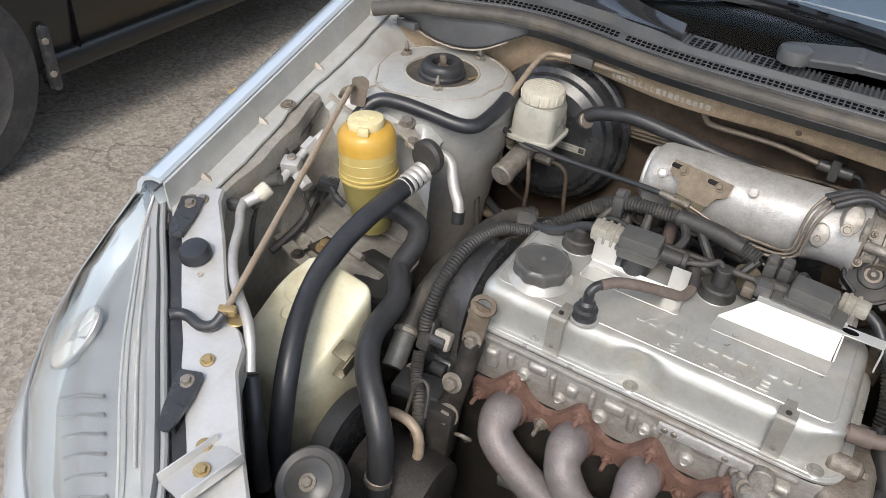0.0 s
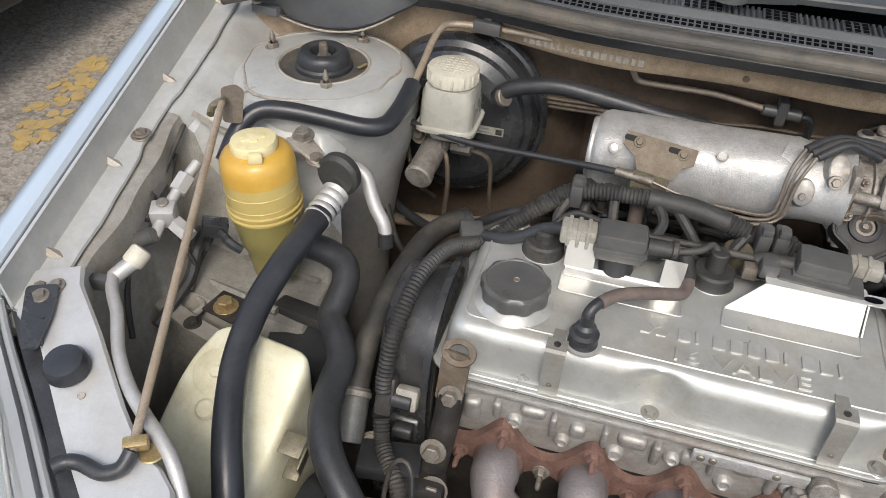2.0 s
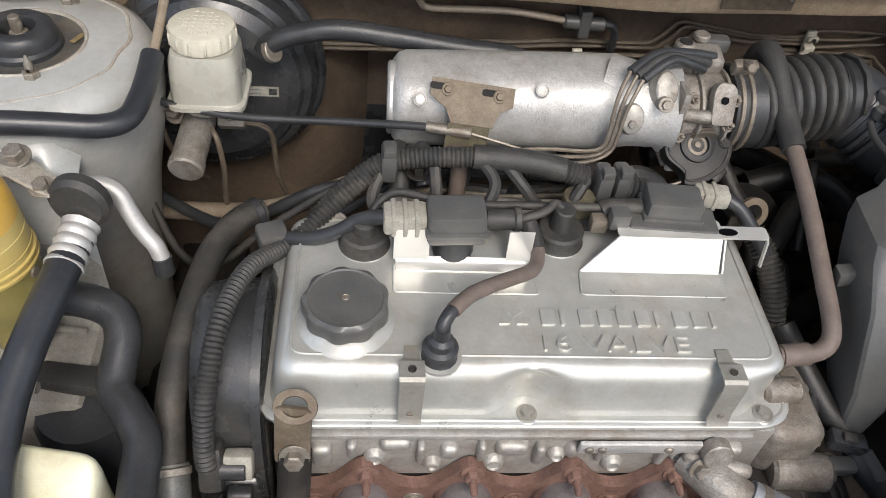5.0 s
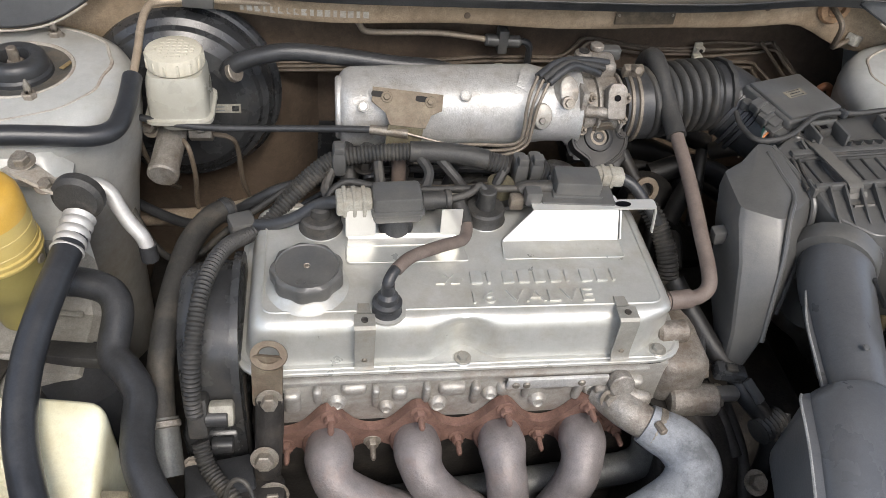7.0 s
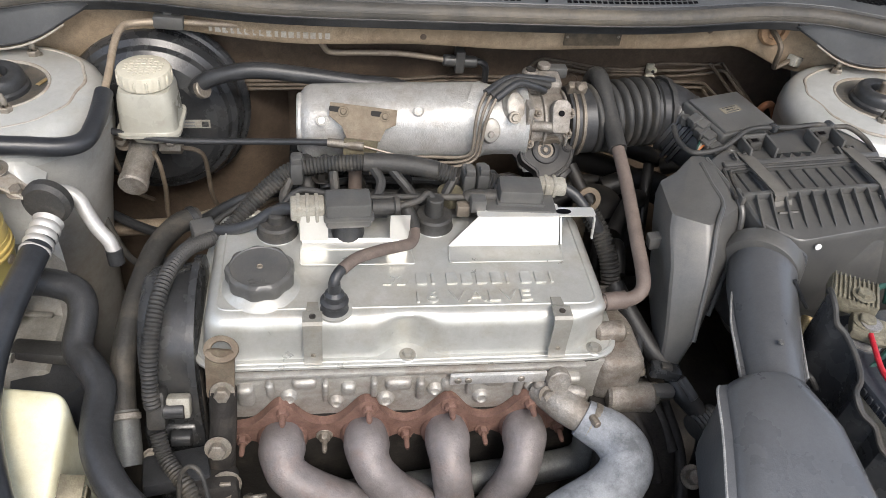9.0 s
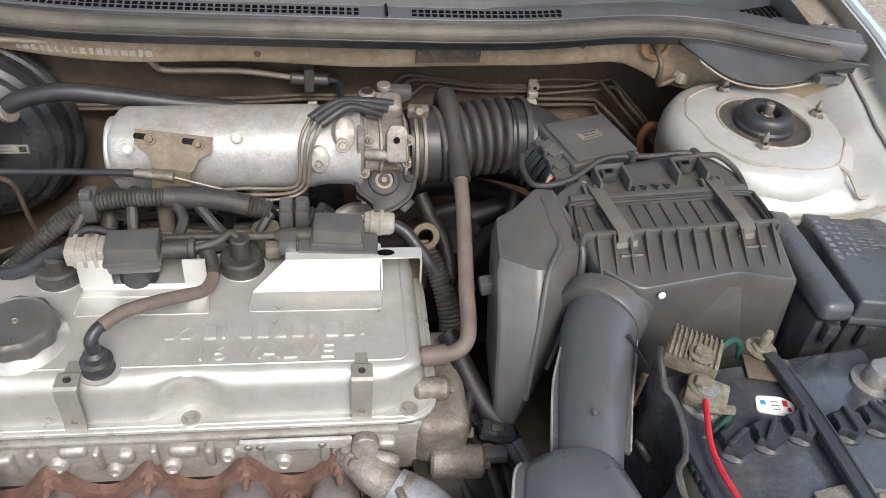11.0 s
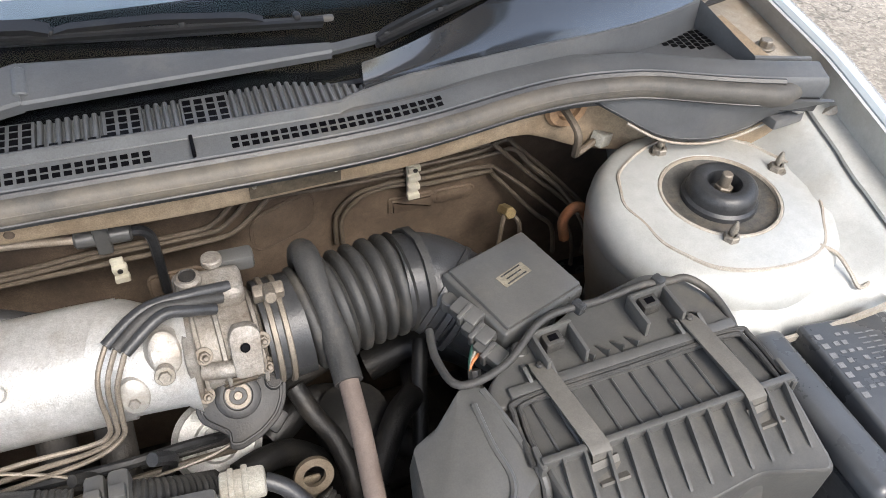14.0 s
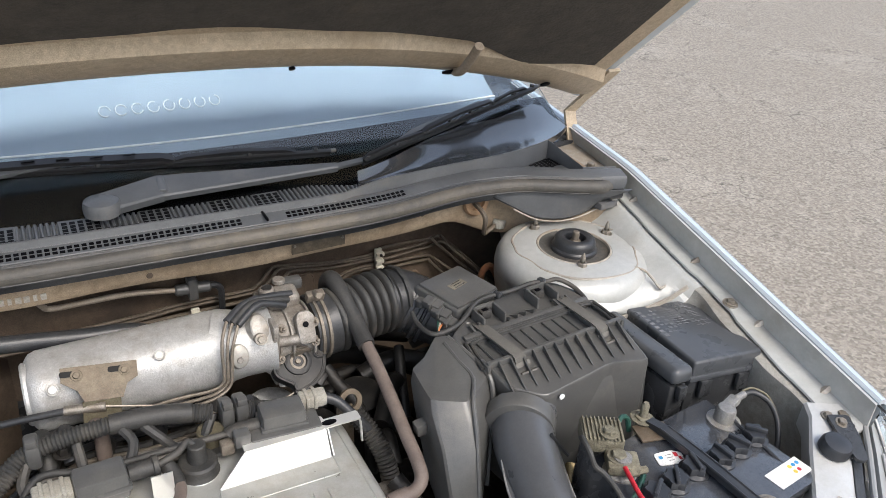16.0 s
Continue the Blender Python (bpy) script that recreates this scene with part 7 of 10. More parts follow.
cn = thing("wiring_plug", (-0.545, -0.215, 0.75), "black electrical plug on a short loom", "connector")
part("plug_body", box(0.026, 0.018, 0.016, at(-0.546, -0.218, 0.765, 0, 15, 30), 0.002), "plastic_clean", cn, "black ribbed plug")
part("plug_tail", tube([(-0.536, -0.222, 0.772), (-0.522, -0.228, 0.766), (-0.512, -0.226, 0.758)], 0.005, 8), "plastic_clean", cn)
part("loom", tube([(-0.556, -0.214, 0.768), (-0.565, -0.225, 0.745), (-0.565, -0.25, 0.720), (-0.575, -0.30, 0.70)], 0.006, 8), "rubber_dusty", cn)

# ---- washer bottle ----
wt = thing("washer_reservoir", (-0.47, -0.36, 0.42), "yellowed translucent washer bottle with grime near its base", "fluid reservoir")
def bottle_top(y):
    """The bottle's shoulder: level at the back, falling away towards the front."""
    return 0.754 + 0.66 * min(0.0, y + 0.335) if y > -0.405 else 0.7078 + 0.9 * (y + 0.405)


out = rounded([(-0.515, -0.442), (-0.412, -0.452), (-0.394, -0.405), (-0.388, -0.328), (-0.478, -0.314), (-0.500, -0.36)], 0.016, 5)
cx_, cy_ = -0.45, -0.38
rings = []
for z, g in ((0.42, 0.94), (0.43, 1.0), (0.56, 1.0), (0.63, 1.0)):
    rings.append([(cx_ + (x - cx_) * g, cy_ + (y - cy_) * g, z) for x, y in out])
for drop, g in ((0.016, 1.0), (0.008, 0.99), (0.003, 0.965), (0.0008, 0.93), (0.0, 0.88), (0.0, 0.6), (0.0, 0.3)):
    rings.append([(cx_ + (x - cx_) * g, cy_ + (y - cy_) * g, max(0.64, bottle_top(cy_ + (y - cy_) * g) - drop)) for x, y in out])
wb = part("bottle", loft(rings), "tank", wt, "yellowed translucent plastic")
part("filler_disc", lathe([(0.021, -0.001), (0.022, 0.002), (0.020, 0.0035), (0.006, 0.004), (0.005, 0.006), (0.002, 0.0062)], along((-0.468, -0.362, bottle_top(-0.362) - 0.001), (0, -0.55, 1)), 30), "tank", wb)
part("filler_tab", lathe([(0.009, -0.001), (0.010, 0.003), (0.0075, 0.005)], along((-0.466, -0.390, bottle_top(-0.390) - 0.001), (0, -0.55, 1)), 20), "tank", wb)
bb = part("bracket", box(0.020, 0.020, 0.0022, at(-0.379, -0.400, 0.716, 20, 10, 0), 0.0006), "bracket", wt, "grimy steel bottle bracket")
part("bracket_leg", box(0.0022, 0.020, 0.022, at(-0.3695, -0.402, 0.694, 20, 8, 0), 0.0006), "bracket", bb)
part("bracket_foot", box(0.014, 0.018, 0.0022, at(-0.376, -0.409, 0.694, 20, 0, 0), 0.0006), "bracket", bb)
# engine mount
em = thing("engine_mount", (-0.45, -0.24, 0.62), "rubber engine mount with a dusty slotted cover", "engine mount")
part("mount_body", lathe([(0.041, 0.60), (0.043, 0.61), (0.042, 0.678), (0.038, 0.686), (0.02, 0.688)], Matrix.Translation((-0.436, -0.246, 0)), 36), "rubber", em, "round black rubber mount")
mcv = part("mount_cover", box(0.066, 0.026, 0.012, at(-0.445, -0.232, 0.689, -14, 0, -8), 0.003), "rubber_dusty", em, "flat dusty rubber stop")
for k in range(3):
    part("stop_rib", box(0.064, 0.0022, 0.003, at(-0.445, -0.240 + 0.008 * k, 0.6985 - 0.002 * k, -14, 0, -8), 0.0006, 1), "rubber_dusty", mcv)
for y in (-0.30, -0.36):
    part("nut", hexbolt((-0.335, y + 0.03, 0.650 + (y + 0.36) * 0.3), (0, -0.4, 1), 0.0065, 0.008), "bolt", em)
ho = thing("fan_horn", (-0.308, -0.545, 0.66), "round black horn disc with a centre bolt", "horn")
part("disc", lathe([(0.034, -0.02), (0.0365, -0.01), (0.0365, 0.002), (0.033, 0.006), (0.026, 0.004), (0.024, 0.001), (0.018, 0.001), (0.014, 0.004), (0.002, 0.004)], along((-0.308, -0.546, 0.70), (-0.1, -0.5, 0.9)), 40), "plastic", ho, "round ribbed black disc")
part("bolt", hexbolt((-0.3084, -0.548, 0.7036), (-0.1, -0.5, 0.9), 0.006, 0.004), "bolt", ho)
part("bracket_stem", strip([(-0.308, -0.54, 0.69), (-0.31, -0.57, 0.68), (-0.32, -0.61, 0.70)], 0.02, 0.003, (1, 0, 0)), "dark_metal", ho)

# ---- brake booster and master cylinder ----
bo = thing("brake_booster", (-0.372, 0.09, 0.64), "large round black brake booster on the firewall", "brake booster")
part("shell", lathe([(0.04, 0.0), (0.112, 0.0), (0.1145, 0.004), (0.1145, 0.012), (0.111, 0.016), (0.107, 0.018), (0.105, 0.030), (0.100, 0.040), (0.093, 0.044), (0.089, 0.050), (0.077, 0.058), (0.060, 0.061), (0.045, 0.060), (0.002, 0.060)], along((-0.378, 0.128, 0.763), (0.03, -1, 0.12)), 64), "plastic_clean", bo, "dusty black stepped steel shell", 12)


def facing(p, n):
    """A pose at p whose z axis is n and whose x axis lies level."""
    n = Vector(n).normalized()
    x = (Vector((1, 0, 0)) - n * n.x).normalized()
    y = n.cross(x)
    return Matrix(((x.x, y.x, n.x, p[0]), (x.y, y.y, n.y, p[1]), (x.z, y.z, n.z, p[2]), (0, 0, 0, 1)))


BN = Vector((0.03, -1, 0.12)).normalized()
LP = Vector((-0.378, 0.128, 0.763)) + BN * 0.0605 + Vector((0.046, 0, 0)) - BN * (0.046 * BN.x)
bl_ = part("label", box(0.044, 0.0105, 0.0012, facing(LP, BN), 0), "white_dirty", bo, "small pale printed label")
part("label_mark", box(0.008, 0.007, 0.0004, facing(LP + BN * 0.0012, BN) @ at(0.016, 0, 0), 0), "plastic_clean", bl_)
for k in (-0.0022, 0.0022):
    part("print_bar", box(0.020, 0.0016, 0.0003, facing(LP + BN * 0.0012, BN) @ at(-0.006, k, 0), 0), "print", bl_)
part("check_valve", cyl(0.009, 0.022, along((-0.318, 0.075, 0.820), (0.3, -1, 0.2)), 16), "plastic", bo)
bhose = thing("booster_vacuum_hose", (-0.25, 0.06, 0.8), "black ribbed vacuum hose from booster to intake", "hose")
part("hose_body", tube([(-0.318, 0.056, 0.824), (-0.308, 0.055, 0.836), (-0.286, 0.055, 0.846), (-0.248, 0.055, 0.853), (-0.193, 0.055, 0.848), (-0.135, 0.055, 0.840), (-0.083, 0.055, 0.835), (-0.05, 0.052, 0.822)], 0.0098, 14), "rubber", bhose, "black rubber hose")
part("clamp", lathe([(0.0105, 0), (0.0115, 0.001), (0.0115, 0.006), (0.0105, 0.007)], along((-0.312, 0.052, 0.828), (0.6, -0.3, 0.4)), 18), "bolt", bhose)
mc = thing("brake_master_cylinder", (-0.375, 0.02, 0.74), "master cylinder with milky reservoir and cream ribbed cap", "master cylinder")
part("cylinder", cyl(0.0155, 0.105, along((-0.374, 0.062, 0.782), (-0.08, -1, -0.20)), 24, 0.002), "cast_dirty", mc, "dull cast cylinder")
part("end_plug", cyl(0.0165, 0.012, along((-0.3815, -0.034, 0.7625), (-0.08, -1, -0.20)), 28, 0.002), "cast_dirty", mc, "tan anodised end plug")
rings = []
for z, hx, hy in ((0.790, 0.022, 0.020), (0.803, 0.025, 0.025), (0.8050, 0.0325, 0.0325), (0.8058, 0.0350, 0.0350), (0.8100, 0.0350, 0.0350), (0.8108, 0.0318, 0.0318), (0.8115, 0.0312, 0.0312), (0.830, 0.0308, 0.0305), (0.850, 0.0295, 0.029), (0.8575, 0.027, 0.027)):
    rings.append([(-0.363 + x, 0.016 + y, z) for x, y in rounded([(-hx, -hy), (hx, -hy), (hx, hy), (-hx, hy)], 0.014, 4)])
part("reservoir", loft(rings), "mc_plastic", mc, "milky plastic fluid reservoir", 28)
cp = part("cap", lathe([(0.027, 0.858), (0.0295, 0.860, 1), (0.0295, 0.873, 1), (0.028, 0.8755), (0.0255, 0.8765), (0.002, 0.877)], Matrix.Translation((-0.363, 0.016, 0)), 96, lobes=24, depth=0.035), "cream", mc, "cream ribbed screw cap")
for k in range(7):
    for j in range(7):
        if (k - 3) ** 2 + (j - 3) ** 2 < 11:
            part("moulded_dot", box(0.0046, 0.0022, 0.0008, at(-0.363 + 0.0062 * (j - 3), 0.016 + 0.0058 * (k - 3), 0.8766, 0, 0, 20 * ((k + j) % 3 - 1)), 0.0003, 1), "cream", cp)
for k in range(14):
    a = 2 * math.pi * k / 14
    part("grip_rib", box(0.0026, 0.0030, 0.0120, Matrix.Translation((-0.363, 0.016, 0)) @ at(0, 0, 0, 0, 0, math.degrees(a)) @ at(0.0288, 0, 0.8605), 0.0008, 1), "cream", cp)
for x in (-0.40, -0.348):
    part("outlet_nut", hexbolt((x, 0.02, 0.776), (0.1 if x > -0.37 else -0.1, -0.6, 0.5), 0.007, 0.012), "bolt", mc)
part("side_union", cyl(0.0075, 0.026, along((-0.36, 0.018, 0.770), (1, -0.15, 0.1)), 6, 0.001), "bolt", mc)
for pts in ([(-0.400, 0.012, 0.785), (-0.408, 0.005, 0.790), (-0.412, 0.01, 0.76), (-0.405, 0.03, 0.70), (-0.39, 0.06, 0.66)], [(-0.334, 0.014, 0.772), (-0.318, 0.012, 0.770), (-0.310, 0.014, 0.755), (-0.308, 0.02, 0.70), (-0.30, 0.03, 0.66)], [(-0.365, 0.0, 0.775), (-0.358, -0.01, 0.768), (-0.356, -0.008, 0.73), (-0.36, 0.0, 0.68), (-0.355, 0.02, 0.64)]):
    part("brake_pipe", tube(pts, 0.0028, 8), "pipe_dark", mc, "thin dark brake pipe")
tcab = thing("throttle_cable", (-0.25, -0.03, 0.8), "black throttle cable running to the plenum bracket", "cable")
part("outer_cable", tube([(-0.412, -0.004, 0.813), (-0.398, -0.010, 0.809), (-0.335, -0.020, 0.805), (-0.243, -0.030, 0.811), (-0.185, -0.042, 0.819), (-0.150, -0.050, 0.823)], 0.0038, 10), "rubber", tcab, "black sheathed cable")
part("end_ferrule", tube([(-0.165, -0.047, 0.822), (-0.126, -0.056, 0.823)], 0.0052, 10, 3), "bolt", tcab)
part("inner_wire", tube([(-0.126, -0.056, 0.823), (-0.06, -0.066, 0.808), (0.0, -0.078, 0.786), (0.05, -0.076, 0.786), (0.075, -0.072, 0.792)], 0.0013, 6), "bolt", tcab, "thin bare steel wire")
part("firewall_end", lathe([(0.009, 0), (0.010, 0.004), (0.006, 0.010)], along((-0.414, 0.0, 0.826), (0.5, -0.8, 0)), 14), "bolt", tcab)

# ---- pipes and clips along the firewall ----
cp = thing("clutch_pipe", (-0.15, 0.09, 0.83), "dusty steel pipe stepped along the firewall band", "pipe")
part("pipe_run", tube([(-0.345, 0.096, 0.891), (-0.30, 0.098, 0.889), (-0.24, 0.099, 0.886), (-0.190, 0.100, 0.882), (-0.177, 0.105, 0.876), (-0.169, 0.117, 0.854), (-0.159, 0.123, 0.843), (-0.12, 0.125, 0.842), (-0.07, 0.125, 0.842), (-0.012, 0.124, 0.835)], 0.0038, 10), "steel_pipe", cp, "dusty bare steel pipe")
k = part("pipe_clip", box(0.034, 0.014, 0.016, at(-0.345, 0.094, 0.884, 0, 3, 0), 0.003), "plastic", cp, "black plastic pipe clip")
part("clip_post", box(0.010, 0.012, 0.024, at(-0.345, 0.100, 0.888), 0.002), "plastic", k)
u = part("pipe_union", cyl(0.0075, 0.045, along((-0.018, 0.124, 0.835), (1, 0.02, -0.05)), 16, 0.002), "plastic", cp, "black pipe union in a bracket")
part("union_bracket", box(0.012, 0.020, 0.030, at(0.004, 0.126, 0.820), 0.002), "plastic", u)
part("hose_down", tube([(0.026, 0.125, 0.833), (0.034, 0.125, 0.832), (0.040, 0.126, 0.822), (0.041, 0.13, 0.79), (0.04, 0.14, 0.74)], 0.0045, 8), "rubber", cp)
bl = thing("brake_lines", (0.15, 0.17, 0.75), "bundle of dark brake lines clipped to the firewall", "brake line")
def wall_pipe(pts):
    if pts[0][2] > 0.75:
        pts = [(-0.52, 0.143, pts[0][2] - 0.012), *pts]
    part("brake_pipe", tube(pts, 0.0025, 8, 4), "pipe_dark", bl, "thin dusty brake pipe")


wall_pipe([(-0.110, 0.143, 0.794), (-0.011, 0.143, 0.801), (0.073, 0.145, 0.801), (0.093, 0.150, 0.802), (0.108, 0.155, 0.812), (0.118, 0.159, 0.820), (0.140, 0.168, 0.816), (0.219, 0.192, 0.792), (0.280, 0.193, 0.791), (0.306, 0.193, 0.800), (0.379, 0.193, 0.800), (0.384, 0.184, 0.802), (0.423, 0.174, 0.764), (0.460, 0.163, 0.732), (0.475, 0.149, 0.719), (0.500, 0.134, 0.686), (0.519, 0.117, 0.657), (0.511, 0.100, 0.640)])
wall_pipe([(-0.111, 0.143, 0.788), (-0.010, 0.143, 0.795), (0.079, 0.146, 0.795), (0.099, 0.152, 0.793), (0.116, 0.158, 0.803), (0.127, 0.163, 0.812), (0.143, 0.169, 0.810), (0.219, 0.192, 0.789), (0.280, 0.193, 0.787), (0.307, 0.193, 0.789), (0.364, 0.193, 0.792), (0.398, 0.193, 0.802), (0.406, 0.183, 0.799), (0.460, 0.171, 0.747), (0.509, 0.156, 0.694), (0.533, 0.139, 0.669), (0.549, 0.120, 0.647), (0.539, 0.100, 0.642)])
wall_pipe([(-0.113, 0.143, 0.782), (-0.002, 0.143, 0.785), (0.088, 0.149, 0.783), (0.112, 0.157, 0.782), (0.131, 0.164, 0.792), (0.142, 0.169, 0.799), (0.154, 0.174, 0.800), (0.219, 0.192, 0.782), (0.280, 0.193, 0.782), (0.308, 0.193, 0.779), (0.360, 0.193, 0.784), (0.384, 0.193, 0.786), (0.403, 0.183, 0.796), (0.418, 0.171, 0.782), (0.453, 0.156, 0.750), (0.467, 0.139, 0.730), (0.471, 0.120, 0.713), (0.457, 0.100, 0.707)])
wall_pipe([(0.213, 0.192, 0.703), (0.213, 0.192, 0.736), (0.219, 0.192, 0.752), (0.234, 0.193, 0.765), (0.250, 0.193, 0.770), (0.281, 0.193, 0.773), (0.308, 0.193, 0.771), (0.375, 0.193, 0.771), (0.394, 0.193, 0.762), (0.430, 0.177, 0.734), (0.464, 0.156, 0.703), (0.464, 0.130, 0.690), (0.447, 0.100, 0.693)])
wall_pipe([(0.220, 0.193, 0.701), (0.219, 0.192, 0.731), (0.227, 0.193, 0.748), (0.240, 0.193, 0.760), (0.254, 0.193, 0.766), (0.281, 0.193, 0.768), (0.308, 0.193, 0.762), (0.379, 0.193, 0.763), (0.389, 0.193, 0.756), (0.432, 0.171, 0.711), (0.438, 0.139, 0.717), (0.421, 0.100, 0.719)])
for x, y, z, n in ((0.294, 0.186, 0.754, 4), (0.008, 0.135, 0.770, 2)):
    c = part("line_clip", box(0.011, 0.005, 0.012 * n + 0.002, at(x, y, z, 0, -3), 0.001), "cream", bl, "pale plastic line clip")
    for j in range(n):
        part("clip_tooth", box(0.0128, 0.0075, 0.0062, at(x, y - 0.003, z + 0.002 + j * 0.012, 0, -3), 0.001), "cream", c)
    part("clip_hole", cyl(0.0024, 0.0006, along((x, y - 0.0068, z + 0.012 * n - 0.007), (0, -1, 0)), 12), "dark_metal", c)
part("rusty_hose", tube([(0.411, 0.07, 0.770), (0.407, 0.072, 0.792), (0.413, 0.07, 0.808), (0.424, 0.07, 0.805), (0.440, 0.068, 0.777), (0.457, 0.066, 0.752), (0.462, 0.064, 0.72)], 0.0052, 10), "orange_dull", bl, "faded orange brake hose")
for pts, r, mt in (([(-0.46, 0.05, 0.62), (-0.36, 0.0, 0.665), (-0.31, -0.03, 0.70), (-0.27, -0.04, 0.725), (-0.22, -0.03, 0.742), (-0.18, -0.02, 0.748)], 0.0105, "steel_pipe"), ([(-0.45, 0.04, 0.66), (-0.37, -0.03, 0.68), (-0.32, -0.05, 0.71), (-0.26, -0.055, 0.75), (-0.20, -0.05, 0.76)], 0.006, "rubber"), ([(-0.44, 0.0, 0.70), (-0.40, -0.06, 0.67), (-0.36, -0.09, 0.68), (-0.31, -0.08, 0.72), (-0.24, -0.065, 0.765), (-0.19, -0.06, 0.772)], 0.004, "rubber_dusty")):
    part("low_pipe", tube(pts, r, 10), mt, bl)

# ---- engine wiring ----
wl = thing("engine_wiring_loom", (-0.1, -0.1, 0.75), "dusty corrugated black wiring loom across the engine", "wiring loom")
part("loom_trunk", corrugated([(-0.262, -0.128, 0.775), (-0.240, -0.112, 0.796), (-0.215, -0.098, 0.813), (-0.198, -0.094, 0.820), (-0.165, -0.094, 0.826), (-0.125, -0.096, 0.830)], 0.0085, 0.0007, 0.0038), "rubber_dusty", wl, "corrugated loom tube")
part("loom_taped", tube([(-0.128, -0.096, 0.830), (-0.085, -0.098, 0.829), (-0.05, -0.102, 0.824)], 0.0105, 12), "rubber_dusty", wl, "taped loom section")
part("loom_trunk", corrugated([(-0.098, -0.097, 0.829), (-0.06, -0.100, 0.825), (-0.03, -0.104, 0.818)], 0.0095, 0.0008, 0.0038), "rubber_dusty", wl, "corrugated loom tube")
part("loom_trunk", corrugated([(-0.005, -0.106, 0.814), (0.018, -0.108, 0.808), (0.04, -0.105, 0.796), (0.055, -0.10, 0.785)], 0.0115, 0.0009, 0.0042), "rubber_dusty", wl, "corrugated loom tube")
for x, y, z in ((-0.198, -0.094, 0.806), (-0.015, -0.105, 0.800), (0.0, -0.106, 0.802)):
    c = part("loom_clip", box(0.014, 0.026, 0.028, at(x, y, z), 0.004), "plastic", wl, "black plastic loom clip")
    part("clip_latch", box(0.010, 0.010, 0.008, at(x, y - 0.008, z + 0.027), 0.001), "plastic", c)
part("loom_branch", corrugated([(-0.215, -0.104, 0.812), (-0.245, -0.126, 0.796), (-0.268, -0.146, 0.782), (-0.286, -0.162, 0.780), (-0.302, -0.187, 0.790), (-0.313, -0.218, 0.794), (-0.321, -0.252, 0.787), (-0.326, -0.288, 0.764), (-0.328, -0.310, 0.730), (-0.327, -0.318, 0.712)], 0.0072, 0.0008, 0.0040), "rubber_dusty", wl, "corrugated loom tube over the belt cover")
part("loom_branch", corrugated([(-0.324, -0.330, 0.690), (-0.318, -0.345, 0.675), (-0.305, -0.362, 0.668), (-0.292, -0.378, 0.662), (-0.280, -0.400, 0.640)], 0.0075, 0.0006, 0.0036), "rubber_dusty", wl, "corrugated loom tube")
jc = part("loom_joint", box(0.018, 0.020, 0.040, at(-0.326, -0.318, 0.683, -25), 0.004), "rubber_dusty", wl, "grey plastic loom joint")
part("joint_plug", box(0.022, 0.014, 0.022, at(-0.306, -0.314, 0.692, -25), 0.003), "white_dirty", jc)
part("thin_wire", tube([(-0.302, -0.392, 0.650), (-0.298, -0.380, 0.690), (-0.288, -0.378, 0.705), (-0.278, -0.384, 0.700), (-0.272, -0.398, 0.675)], 0.0022, 8), "rubber_dusty", wl)
part("corner_plug", box(0.024, 0.022, 0.022, at(-0.292, -0.148, 0.768, 0, 0, 20), 0.003), "plastic", wl, "black plug on the loom")
part("coil_wire", tube([(-0.284, -0.150, 0.782), (-0.262, -0.158, 0.790), (-0.240, -0.160, 0.800), (-0.222, -0.158, 0.812), (-0.205, -0.164, 0.822), (-0.198, -0.166, 0.823)], 0.0062, 10), "rubber", wl, "taped coil wire")
part("coil_wire", tube([(0.088, -0.124, 0.817), (0.100, -0.130, 0.812), (0.112, -0.140, 0.800), (0.124, -0.148, 0.786), (0.132, -0.150, 0.775)], 0.006, 10), "rubber", wl, "taped coil wire")
part("loom_trunk", corrugated([(0.122, -0.130, 0.785), (0.134, -0.150, 0.770), (0.143, -0.175, 0.742), (0.146, -0.195, 0.70)], 0.0105, 0.0009, 0.0042), "rubber_dusty", wl, "corrugated loom tube")
for pts in ([(-0.120, -0.100, 0.828), (-0.110, -0.118, 0.820), (-0.118, -0.135, 0.806)], [(-0.10, -0.100, 0.826), (-0.085, -0.115, 0.815), (-0.07, -0.12, 0.798), (-0.05, -0.122, 0.79)], [(-0.030, -0.106, 0.818), (-0.040, -0.118, 0.806), (-0.048, -0.124, 0.79)], [(-0.205, -0.10, 0.812), (-0.212, -0.118, 0.800), (-0.205, -0.13, 0.79)], [(-0.16, -0.10, 0.82), (-0.158, -0.12, 0.80), (-0.16, -0.12, 0.77)]):
    part("loom_wire", tube(pts, 0.0052, 8), "rubber_dusty", wl)
fr = thing("fuel_rail", (-0.08, -0.115, 0.75), "grimy fuel rail with injectors under the loom", "fuel rail")
part("rail", tube([(-0.21, -0.110, 0.785), (0.05, -0.112, 0.785)], 0.010, 12, 4), "cast_dirty", fr, "grimy steel rail")
for x in PX:
    inj = part("injector", cyl(0.009, 0.045, along((x + 0.02, -0.118, 0.775), (0, -0.5, -0.85)), 14), "plastic", fr, "black fuel injector")
    part("injector_plug", box(0.016, 0.02, 0.014, at(x + 0.02, -0.128, 0.778), 0.002), "plastic", inj)
part("regulator", cyl(0.014, 0.022, at(-0.035, -0.115, 0.785), 18), "bracket", fr, "dull pressure regulator")
part("stud", hexbolt((-0.172, -0.085, 0.80), (0, 0, 1), 0.007, 0.01, None, True, 0.012), "dark_metal", fr)
part("small_hose", tube([(-0.19, -0.05, 0.80), (-0.19, -0.07, 0.80), (-0.188, -0.085, 0.79), (-0.19, -0.1, 0.77)], 0.009, 10), "rubber_dusty", fr)
